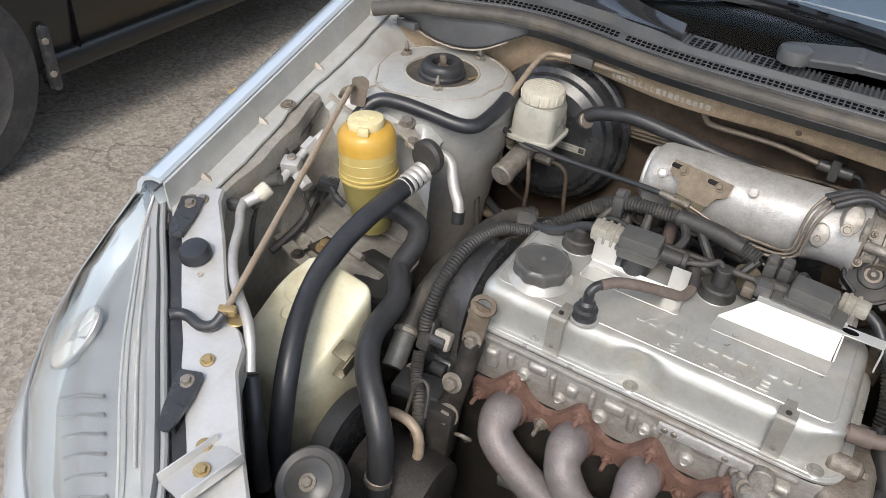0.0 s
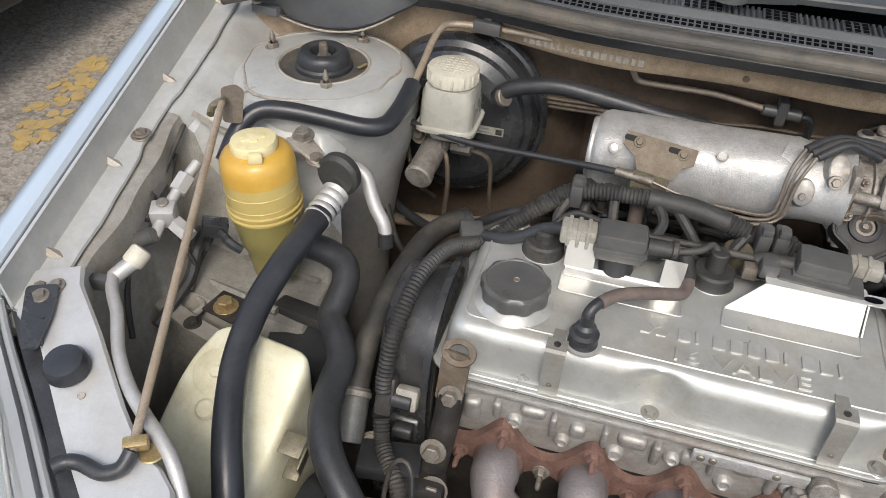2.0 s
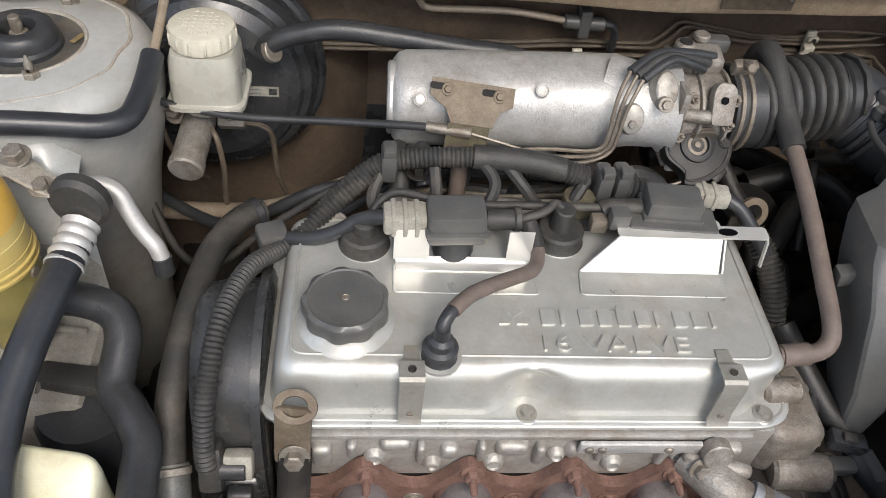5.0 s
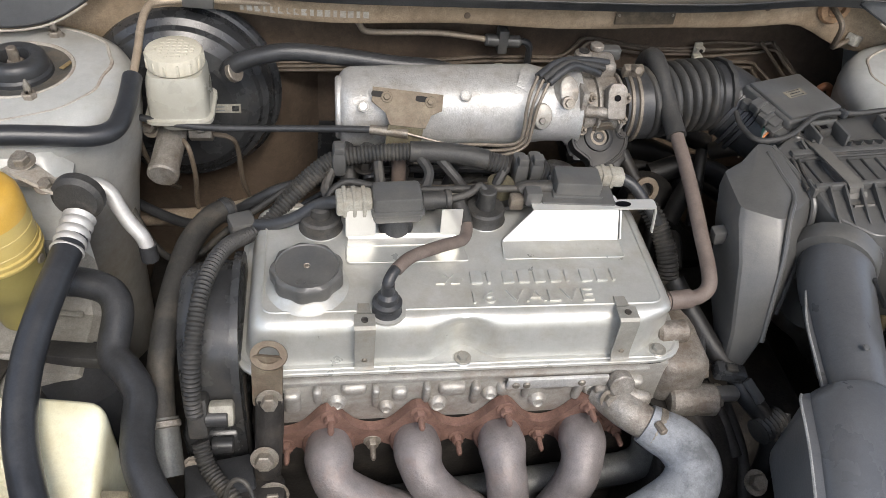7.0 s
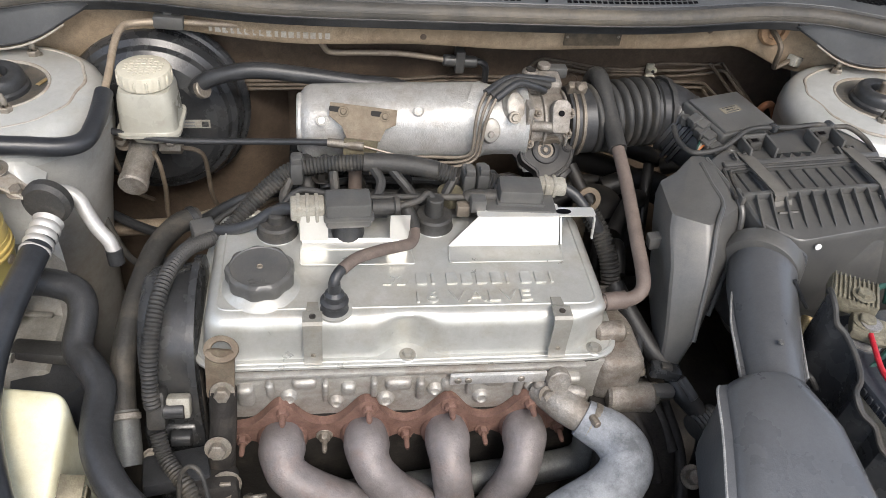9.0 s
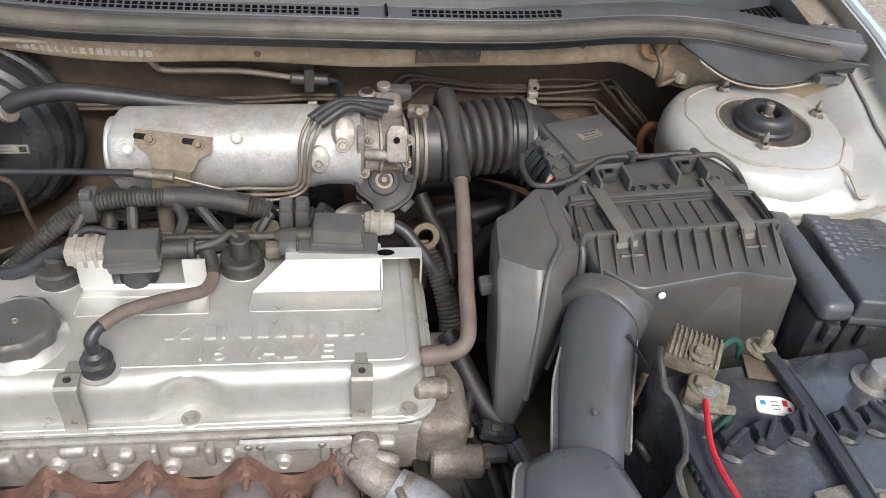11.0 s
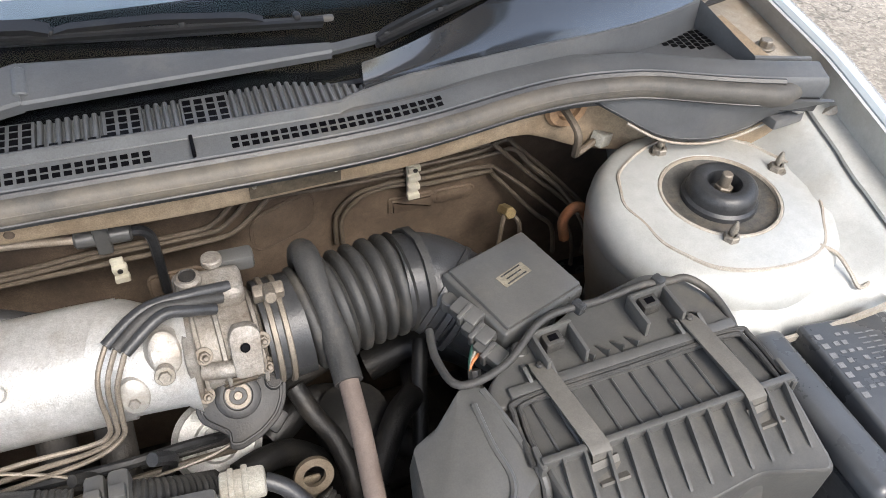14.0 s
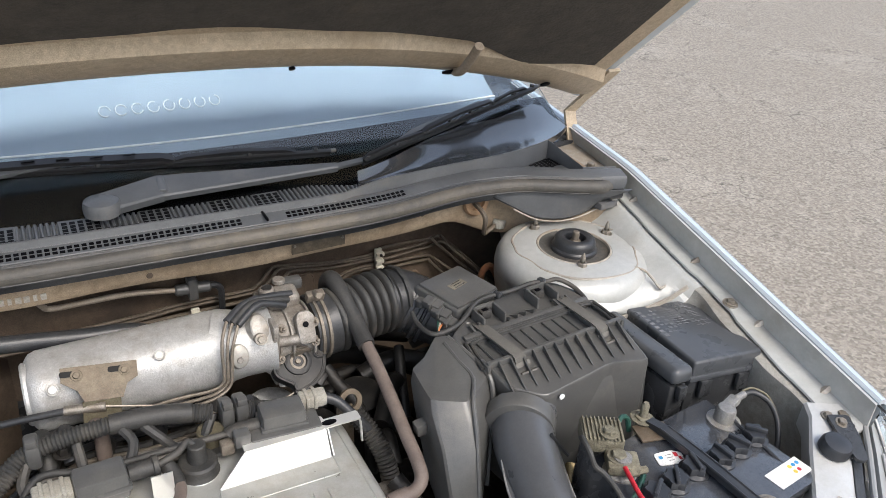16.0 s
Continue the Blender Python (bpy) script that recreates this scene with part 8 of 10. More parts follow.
part("small_hose", tube([(-0.168, -0.05, 0.80), (-0.168, -0.072, 0.802), (-0.166, -0.09, 0.79)], 0.0078, 10), "rubber", fr)
part("small_pipe", tube([(-0.140, -0.05, 0.80), (-0.138, -0.068, 0.808), (-0.136, -0.075, 0.80), (-0.136, -0.08, 0.77)], 0.008, 10), "hose_brown", fr)
part("water_neck_ring", lathe([(0.013, 0), (0.016, 0.004), (0.016, 0.01), (0.010, 0.012), (0.004, 0.012)], along((-0.246, -0.130, 0.772), (0.2, -0.6, 0.8)), 20), "cast_dirty", fr)

# small harness and brackets on the wheel house wall
wh = thing("wing_harness", (-0.59, -0.25, 0.76), "thin black wires and clips along the dusty inner wing", "wiring")
for pts, r in (([(-0.606, -0.150, 0.842), (-0.603, -0.185, 0.826), (-0.600, -0.215, 0.812), (-0.596, -0.250, 0.800), (-0.590, -0.290, 0.786), (-0.588, -0.330, 0.778)], 0.0026), ([(-0.604, -0.175, 0.822), (-0.600, -0.200, 0.800), (-0.590, -0.222, 0.780), (-0.572, -0.236, 0.758), (-0.560, -0.238, 0.735)], 0.0022), ([(-0.600, -0.260, 0.806), (-0.594, -0.276, 0.790), (-0.590, -0.300, 0.770), (-0.585, -0.318, 0.745), (-0.58, -0.33, 0.71)], 0.0030), ([(-0.560, -0.20, 0.745), (-0.565, -0.225, 0.725), (-0.560, -0.255, 0.712)], 0.0024), ([(-0.603, -0.230, 0.815), (-0.592, -0.240, 0.812), (-0.590, -0.258, 0.801)], 0.0018)):
    part("wire", tube(pts, r, 8), "rubber_dusty", wh)
for x, y, z, w, d, h in ((-0.598, -0.225, 0.803, 0.012, 0.020, 0.012), (-0.594, -0.272, 0.786, 0.016, 0.024, 0.014), (-0.588, -0.312, 0.775, 0.018, 0.016, 0.018), (-0.572, -0.205, 0.735, 0.020, 0.024, 0.014)):
    part("clip", box(w, d, h, at(x, y, z, 0, 12, 10), 0.002), "plastic", wh)
pw = thing("bolted_plate", (-0.555, -0.245, 0.70), "dark bolted steel plate on the wheel house shelf", "bracket")
part("plate", box(0.040, 0.034, 0.003, at(-0.519, -0.255, 0.7015, 0, 0, -14), 0.001), "dark_metal", pw, "dark steel plate")
part("bolt", hexbolt((-0.520, -0.257, 0.7045), (0, 0, 1), 0.0085, 0.010), "gold_bolt", pw, "yellowed hex bolt")
part("rail", strip([(-0.592, -0.268, 0.7035), (-0.539, -0.290, 0.7035), (-0.505, -0.300, 0.7035)], 0.018, 0.004, (0, 1, 0)), "panel_grey", pw, "dusty bolted rail")
part("small_bolt", hexbolt((-0.539, -0.290, 0.7055), (0, 0, 1), 0.006, 0.006), "dark_metal", pw)
part("pressed_ridge", tube([(-0.597, -0.213, 0.702), (-0.560, -0.226, 0.702), (-0.510, -0.236, 0.702), (-0.47, -0.243, 0.701)], 0.005, 8), "panel_grey", pw)
part("pressed_ridge", tube([(-0.580, -0.245, 0.7005), (-0.556, -0.252, 0.7015), (-0.545, -0.262, 0.7015), (-0.548, -0.274, 0.7005)], 0.004, 8), "panel_grey", pw)
part("pressed_step", box(0.11, 0.006, 0.005, at(-0.50, -0.182, 0.7005, 0, 0, -6), 0.0024), "panel_grey", pw)
# ---- intake hose, airflow sensor, air box ----
def ribbed(pts, r, amp, pitch, n):
    """Broad flat ribs with narrow deep grooves between them."""
    path = resample(pts, pitch / 8)
    k = len(path) - 1
    return loft(rings_along(path, lambda t: r + amp * (-1.3, 0.1, 0.8, 1.0, 1.0, 0.9, 0.3, -1.0)[int(round(t * k)) % 8], n))


ih = thing("intake_hose", (0.18, 0.0, 0.79), "black corrugated rubber intake hose with metal clamp", "intake hose")
IP = [(0.108, -0.012, 0.832), (0.122, -0.011, 0.832), (0.140, -0.010, 0.833)]
part("cuff", tube(IP, 0.0395, 32, 4), "rubber", ih, "smooth rubber cuff")
for x in (0.112, 0.121):
    part("clamp_band", lathe([(0.0395, 0), (0.0412, 0.0008), (0.0412, 0.0040), (0.0395, 0.0048)], along((x, -0.012, 0.832), (1, 0.05, 0)), 36), "pipe_grey", ih, "worn steel clamp band")
part("clamp_lug", box(0.022, 0.010, 0.014, at(0.1175, -0.012, 0.870, 20), 0.002), "pipe_grey", ih)
part("clamp_screw", cyl(0.0045, 0.016, along((0.1175, -0.014, 0.881), (0, -1, 0.3)), 8), "pipe_grey", ih)
part("bellows", ribbed([(0.138, -0.010, 0.833), (0.165, -0.006, 0.836), (0.195, -0.001, 0.838), (0.220, 0.002, 0.838)], 0.0385, 0.0030, 0.0115, 36), "rubber_dusty", ih, "corrugated rubber bellows")
part("elbow", tube([(0.217, 0.002, 0.838), (0.232, 0.002, 0.837), (0.247, -0.002, 0.832), (0.261, -0.012, 0.825), (0.274, -0.024, 0.819), (0.288, -0.038, 0.815)], 0.0382, 32, 5), "rubber", ih, "smooth rubber elbow")
part("seam_rib", strip([(0.228, 0.036, 0.858), (0.232, 0.022, 0.872), (0.235, 0.004, 0.877), (0.236, -0.014, 0.873), (0.236, -0.028, 0.862), (0.236, -0.036, 0.846)], 0.006, 0.006, (1, 0.3, 0)), "rubber_dusty", ih)
for d, r in ((0.0, 0.0400), (0.012, 0.0425), (0.021, 0.0425)):
    part("collar", lathe([(0.0380, 0), (r, 0.001), (r, 0.0055), (0.0380, 0.0065)], along((0.252 + d * 0.72, -0.006 - d * 0.66, 0.829 - d * 0.35), (0.70, -0.62, -0.34)), 40), "rubber", ih)
mf = thing("airflow_sensor", (0.30, -0.045, 0.80), "grey-black airflow sensor box with a printed label", "airflow sensor")
MB = at(0.294, -0.045, 0.845, 3, 2, 20)
part("housing", box(0.082, 0.072, 0.021, MB, 0.003, 3), "plastic", mf, "grey-black plastic housing")
part("lid_plate", box(0.0765, 0.0665, 0.0050, MB @ at(0.001, 0, 0.0195), 0.0022, 2), "plastic", mf, "flat sensor lid with rounded edges")
part("lid_rim", box(0.0800, 0.0700, 0.0030, MB @ at(0.001, 0, 0.0160), 0.0012), "plastic", mf)
for lx, ly in ((0.028, -0.034), (0.0395, 0.020), (-0.015, 0.034)):
    part("lid_tab", box(0.007, 0.005, 0.012, MB @ at(lx, ly, 0.008), 0.001), "plastic", mf)
lab = part("label", box(0.028, 0.0115, 0.0006, MB @ at(0.001, 0.002, 0.0243, 0, 0, 4), 0), "label_tan", mf, "small faded printed label")
for k in range(3):
    part("print_bar", box(0.020 - 0.004 * (k == 1), 0.0011, 0.0003, MB @ at(0.001, -0.002 + 0.004 * k, 0.0249, 0, 0, 4), 0), "plastic_clean", lab)
part("throat", cyl(0.0365, 0.045, along((0.285, -0.040, 0.812), (0.72, -0.69, -0.1)), 32, 0.003), "plastic", mf)
for i in range(3):
    c = part("plug", box(0.014, 0.024, 0.012, MB @ at(-0.050 + 0.002 * i, -0.034 + 0.016 * i, 0.002 + 0.004 * i, 0, -15, 10), 0.002), "plastic", mf, "black ribbed plug")
    part("plug_rib", box(0.016, 0.004, 0.014, MB @ at(-0.052 + 0.002 * i, -0.034 + 0.016 * i, 0.0015 + 0.004 * i, 0, -15, 10), 0.001), "plastic", c)
for x, y in ((-0.034, -0.046), (-0.046, 0.018)):
    part("bolt", cyl(0.007, 0.010, MB @ at(x, y, 0.002, 0, 0, 0), 14), "plastic", mf)
for k, mt in enumerate(("orange", "white_dirty", "green")):
    part("wire", tube([tuple(MB @ Vector((-0.058, -0.03 + 0.004 * k, 0.008))), tuple(MB @ Vector((-0.070, -0.034, 0.002))), tuple(MB @ Vector((-0.068, -0.046, -0.012)))], 0.0013, 6), mt, mf)
part("wire_sleeve", tube([tuple(MB @ Vector((-0.068, -0.036, 0.002))), tuple(MB @ Vector((-0.072, -0.050, -0.012))), tuple(MB @ Vector((-0.062, -0.064, -0.022))), tuple(MB @ Vector((-0.040, -0.076, -0.018))), tuple(MB @ Vector((0.0, -0.082, -0.006))), tuple(MB @ Vector((0.04, -0.085, 0.006)))], 0.005, 8), "rubber_dusty", mf, "taped sensor wire")

ab = thing("air_filter_box", (0.34, -0.17, 0.60), "dusty black plastic air filter box with two spring clips", "air filter box")
AT = Matrix.Translation((0.345, 0, 0.862)) @ Matrix.Rotation(radians(-4.5), 4, "Y") @ Matrix.Translation((-0.345, 0, -0.862))


def box_part(name, bm, label="", parent=None, mat="plastic", sharp=38.0):
    bm.transform(AT)
    return part(name, bm, mat, parent or ab, label, sharp)


def shell(outline, top, levels, cx, cy, bottom):
    """A moulded shell: an outline in plan whose lid height follows top(y), drawn in towards the bottom."""
    rings = []
    for drop, g in levels:
        rings.append([(cx + (x - cx) * g, cy + (y - cy) * g, top(y) - drop) for x, y in outline])
    for z, g in bottom:
        rings.append([(cx + (x - cx) * g, cy + (y - cy) * g, z) for x, y in outline])
    return loft(rings)


EDGE = ((0.0, 0.90), (0.0, 0.955), (0.0010, 0.975), (0.0035, 0.992), (0.0075, 1.0))
front = box_part("front_half", shell(rounded([(0.256, -0.186), (0.262, -0.222), (0.292, -0.248), (0.390, -0.237), (0.437, -0.251), (0.442, -0.186)], 0.008, 4), lambda y: 0.858 + 0.17 * (y + 0.188), EDGE, 0.35, -0.205, ((0.80, 0.985), (0.70, 0.94))), "dusty black moulded front half", None, "plastic", 20)
box_part("front_wall_step", box(0.150, 0.010, 0.10, at(0.372, -0.238, 0.735, -3), 0.004), "", front)
back = box_part("rear_half", shell(rounded([(0.254, -0.190), (0.438, -0.190), (0.436, -0.118), (0.258, -0.118)], 0.010, 4), lambda y: 0.8555, EDGE, 0.345, -0.155, ((0.80, 0.99), (0.70, 0.95))), "dusty black moulded rear half")
box_part("rear_cover", shell(rounded([(0.238, -0.142), (0.242, -0.122), (0.262, -0.106), (0.330, -0.078), (0.398, -0.066), (0.420, -0.078), (0.436, -0.108), (0.437, -0.142)], 0.008, 4), lambda y: 0.8600, EDGE, 0.345, -0.112, ((0.80, 0.97), (0.70, 0.9))), "smooth rising rear cover")
box_part("front_rail", box(0.188, 0.0055, 0.013, at(0.348, -0.188, 0.8525), 0.0016))
box_part("rail_end", box(0.0045, 0.022, 0.022, at(0.441, -0.182, 0.841), 0.0016))
box_part("rail_end", box(0.0045, 0.018, 0.018, at(0.2545, -0.184, 0.845), 0.0016))
box_part("rear_rail", box(0.176, 0.0085, 0.0090, at(0.343, -0.1335, 0.8555), 0.0018))
box_part("rear_rail_line", box(0.182, 0.0026, 0.0060, at(0.344, -0.1412, 0.8560), 0.001))
for k, r in enumerate((0.0022, 0.0020)):
    o = 0.0050 * k
    box_part("lid_lip", tube([(0.250 + o, -0.186, 0.858), (0.252 + o, -0.150 - o * 0.6, 0.8605), (0.262 + o, -0.1395 - o * 0.6, 0.8612), (0.34, -0.1385 - o * 0.6, 0.8615), (0.425 - o, -0.1385 - o * 0.6, 0.8612), (0.437 - o, -0.148 - o * 0.6, 0.8600), (0.440 - o, -0.184, 0.858)], r, 8), "rounded seam lip", None, "rubber_dusty")
for i in range(12):
    x = 0.266 + 0.0150 * i
    box_part("fin", prism([(-0.044, -0.006), (0.0, -0.006), (0.0, 0.0075), (-0.004, 0.0075)], -0.0010, 0.0010, at(x + 0.002, -0.1895, 0.8575, 0, 0, -7) @ Matrix(((0, 0, 1, 0), (1, 0, 0, 0), (0, 1, 0, 0), (0, 0, 0, 1)))), "thin moulded fin")
    box_part("rib", box(0.0020, 0.044, 0.0034, at(x + 0.003, -0.1645, 0.8545, 0, 0, 4), 0.0008, 1))
for x0, x1 in ((0.2815, 0.2930), (0.4000, 0.4085)):
    dx = x1 - x0
    rings = []
    for t, y, z, w in ((0.0, -0.117, 0.8650, 0.011), (0.06, -0.124, 0.8665, 0.0135), (0.2, -0.133, 0.8672, 0.0142), (0.6, -0.165, 0.8675, 0.0142), (0.93, -0.190, 0.8672, 0.0142), (0.98, -0.1955, 0.8645, 0.0140), (1.0, -0.1975, 0.8580, 0.0140)):
        p = Vector((x0 + dx * t, y, z))
        rings.append([p + Vector((-w / 2, 0, 0)), p + Vector((w / 2, 0, 0)), p + Vector((w / 2, 0.0006, -0.0018)), p + Vector((-w / 2, 0.0006, -0.0018))])
    c = box_part("spring_clip", loft(rings), "flat grey spring clip", None, "clip_grey", 30)
    box_part("clip_foot", strip([(x1 + 0.0005, -0.1970, 0.8590), (x1 + 0.001, -0.2010, 0.8545), (x1 + 0.002, -0.2080, 0.8535), (x1 + 0.002, -0.2125, 0.8560)], 0.0200, 0.0022, (1, 0, 0)), "", c, "clip_grey")
    box_part("clip_pin", cyl(0.0026, 0.0030, at(x0 + 0.001, -0.1215, 0.8655), 12), "", c, "rubber_dusty")
    for k in (-1, 1):
        box_part("clip_arm", strip([(x0 + 0.0085 * k, -0.112, 0.858), (x0 + 0.0095 * k, -0.120, 0.8655), (x0 + 0.0090 * k, -0.130, 0.8640), (x0 + 0.0090 * k, -0.137, 0.8580)], 0.0028, 0.0028, (1, 0, 0)), "", c)
for x, y in ((0.301, -0.111), (0.381, -0.105)):
    tw = box_part("latch_tower", box(0.030, 0.0028, 0.019, at(x, y + 0.011, 0.857, 0, 0, 3), 0.0008), "open moulded latch tower")
    for k in (-1, 1):
        box_part("tower_wall", box(0.0030, 0.028, 0.018, at(x + 0.0145 * k, y - 0.002, 0.857, 0, 0, 3), 0.0008), "", tw)
    lt = box_part("latch", box(0.014, 0.011, 0.0100, at(x - 0.002, y + 0.004, 0.8625, 0, 0, 3), 0.0012), "", tw, "rubber_dusty")
    box_part("latch_hole", box(0.007, 0.005, 0.0006, at(x - 0.002, y + 0.004, 0.8726, 0, 0, 3), 0), "", tw, "black_gloss")
for k in range(4):
    box_part("small_fin", prism([(0.0, -0.001), (0.013, -0.001), (0.0, 0.0065)], -0.0009, 0.0009, at(0.322 + 0.0115 * k, -0.1275, 0.861, 0, 0, 20) @ Matrix(((0, 0, 1, 0), (1, 0, 0, 0), (0, 1, 0, 0), (0, 0, 0, 1)))))
part("front_screw", lathe([(0.0034, 0), (0.0034, 0.0010), (0.0014, 0.0014)], along((0.3155, -0.2485, 0.8375), (0, -1, 0.12)), 16), "white", front, "pale pan-head screw")
part("outlet_collar", lathe([(0.036, -0.014), (0.0405, -0.014), (0.0405, 0.002), (0.039, 0.005), (0.0362, 0.0055)], along((0.2665, -0.244, 0.806), (-0.6, -0.8, -0.10)), 36), "plastic", ab, "moulded outlet collar")
lw = thing("lid_wiring", (0.33, -0.10, 0.86), "taped grey wire lying across the filter box lid", "wiring")
part("wire_run", tube([(0.2195, -0.070, 0.862), (0.2165, -0.095, 0.860), (0.2240, -0.121, 0.862), (0.258, -0.117, 0.866), (0.297, -0.0935, 0.8745), (0.345, -0.0905, 0.8755), (0.377, -0.0875, 0.8775), (0.400, -0.0895, 0.8765), (0.416, -0.0905, 0.8765), (0.4290, -0.1050, 0.8720), (0.4335, -0.1250, 0.8660), (0.4330, -0.1400, 0.860)], 0.0030, 10), "rubber_dusty", lw, "taped grey wire")
for p in ((0.325, -0.0915, 0.8752), (0.392, -0.0880, 0.8775)):
    part("wire_tie", box(0.008, 0.010, 0.009, at(p[0], p[1], p[2] - 0.0045, 0, 0, 20), 0.002), "plastic_clean", lw)

sn = thing("intake_resonator", (0.215, -0.2, 0.62), "dusty black plastic intake resonator shell", "air intake")
rings = []
for z, o in ((0.700, [(0.176, -0.283), (0.192, -0.288), (0.200, -0.275), (0.192, -0.250), (0.178, -0.255)]),
             (0.745, [(0.173, -0.275), (0.202, -0.284), (0.226, -0.250), (0.212, -0.205), (0.174, -0.210)]),
             (0.805, [(0.174, -0.240), (0.210, -0.256), (0.252, -0.214), (0.236, -0.160), (0.177, -0.165)]),
             (0.832, [(0.174, -0.214), (0.212, -0.234), (0.257, -0.196), (0.245, -0.148), (0.178, -0.150)]),
             (0.843, [(0.177, -0.203), (0.212, -0.222), (0.256, -0.190), (0.247, -0.142), (0.183, -0.144)]),
             (0.850, [(0.196, -0.180), (0.214, -0.198), (0.251, -0.172), (0.245, -0.132), (0.198, -0.140)]),
             (0.858, [(0.216, -0.136), (0.226, -0.146), (0.243, -0.143), (0.240, -0.124), (0.222, -0.120)])):
    rings.append([(x, y, z) for x, y in rounded(o, 0.007, 3)])
part("shell", loft(rings), "plastic", sn, "moulded black shell", 22)
part("edge_flange", tube([(0.238, -0.126, 0.857), (0.248, -0.160, 0.852), (0.256, -0.193, 0.843), (0.253, -0.210, 0.815), (0.238, -0.235, 0.775), (0.224, -0.256, 0.750)], 0.0032, 8), "plastic", sn, "raised mould flange")
part("mould_ridge", tube([(0.2280, -0.136, 0.8585), (0.2300, -0.165, 0.8535), (0.2340, -0.192, 0.8480), (0.2180, -0.222, 0.8420), (0.2100, -0.250, 0.812), (0.2010, -0.284, 0.742)], 0.0026, 8), "plastic", sn, "raised moulded ridge")
part("tab", box(0.020, 0.014, 0.016, at(0.175, -0.196, 0.795, 0, -10, 0), 0.003), "plastic", sn)
sd = thing("intake_duct", (0.22, -0.36, 0.6), "black plastic intake duct running to the front", "air intake")
part("duct_tube", tube([(0.286, -0.225, 0.808), (0.264, -0.257, 0.804), (0.249, -0.300, 0.800), (0.237, -0.340, 0.797), (0.228, -0.372, 0.794), (0.218, -0.415, 0.788)], lambda t: 0.0362 - 0.0125 * t, 32, 6), "duct", sd, "smooth grey-black duct")
for s in (-1, 1):
    run = [(0.2625 + 0.036 * s, -0.262 + 0.016 * s, 0.804), (0.2485 + 0.0355 * s, -0.302 + 0.010 * s, 0.800), (0.2370 + 0.0325 * s, -0.340 + 0.008 * s, 0.797), (0.2270 + 0.0285 * s, -0.378, 0.793)]
    sm = part("mould_seam", strip(run, 0.007, 0.004, (1, 0.3, 0)), "duct", sd)
    part("seam_edge", tube([(x + 0.0035 * s, y, z + 0.002) for x, y, z in run], 0.0011, 6), "seam_worn", sm, "pale worn seam edge")
rings = []
DUCT = ((-0.384, 0.808, 0.182, 0.236), (-0.388, 0.818, 0.174, 0.243), (-0.400, 0.823, 0.166, 0.247), (-0.44, 0.817, 0.157, 0.262), (-0.50, 0.800, 0.143, 0.270), (-0.58, 0.770, 0.130, 0.275), (-0.64, 0.745, 0.120, 0.280))
for y, zt, x0, x1 in DUCT:
    rings.append([(x, y, z) for x, z in rounded([(x0, zt - 0.11), (x1, zt - 0.11), (x1 - 0.004, zt - 0.012), (x1 - 0.018, zt), (x0 + 0.018, zt), (x0, zt - 0.012)], 0.012, 4)])
dbx = part("duct_box", loft(rings), "duct", sd, "broad flat duct box")
part("seam_flange", loft([[(x0 - 0.006, y, zt - 0.016), (x0 + 0.004, y, zt - 0.014), (x0 + 0.004, y, zt - 0.019), (x0 - 0.006, y, zt - 0.019)] for y, zt, x0, x1 in DUCT]), "duct", dbx, "moulded seam flange")
part("seam_edge", tube([(x0 - 0.006, y, zt - 0.0165) for y, zt, x0, x1 in DUCT[1:]], 0.0012, 6), "seam_worn", dbx, "pale worn seam edge")
part("rivet", cyl(0.003, 0.0015, along((0.228, -0.362, 0.8258), (0.05, -0.2, 1)), 12), "plastic", sd)

# breather hose over the intake
bh = thing("breather_hose", (0.15, -0.1, 0.75), "breather hose, black above and brown pipe below", "hose")
part("upper_hose", tube([(0.150, 0.034, 0.846), (0.149, 0.026, 0.868), (0.150, 0.010, 0.878), (0.153, -0.014, 0.868), (0.157, -0.045, 0.848), (0.158, -0.078, 0.836)], 0.0105, 14), "rubber_dusty", bh, "dusty black upper hose")
part("lower_pipe", tube([(0.158, -0.072, 0.838), (0.157, -0.11, 0.829), (0.154, -0.155, 0.818), (0.151, -0.20, 0.804), (0.150, -0.232, 0.792), (0.147, -0.248, 0.784), (0.136, -0.256, 0.779), (0.118, -0.258, 0.777), (0.104, -0.258, 0.776)], 0.0074, 12), "hose_brown", bh, "brown aged lower pipe")
part("end_cuff", tube([(0.128, -0.257, 0.7775), (0.106, -0.258, 0.776)], 0.0092, 12, 3), "hose_brown", bh)
le = thing("lifting_eye", (0.122, -0.11, 0.74), "dull tan steel lifting eye", "lifting eye")
part("eye", lathe([(0.014, -0.002), (0.014, 0.002), (0.008, 0.002), (0.008, -0.002)], along((0.121, -0.119, 0.797), (0.1, -1, 0.5)), 24, cap=False), "rust_zinc", le, "dull tan steel ring")
part("stem", box(0.020, 0.003, 0.060, at(0.116, -0.122, 0.728, -8), 0.001), "rust_zinc", le)
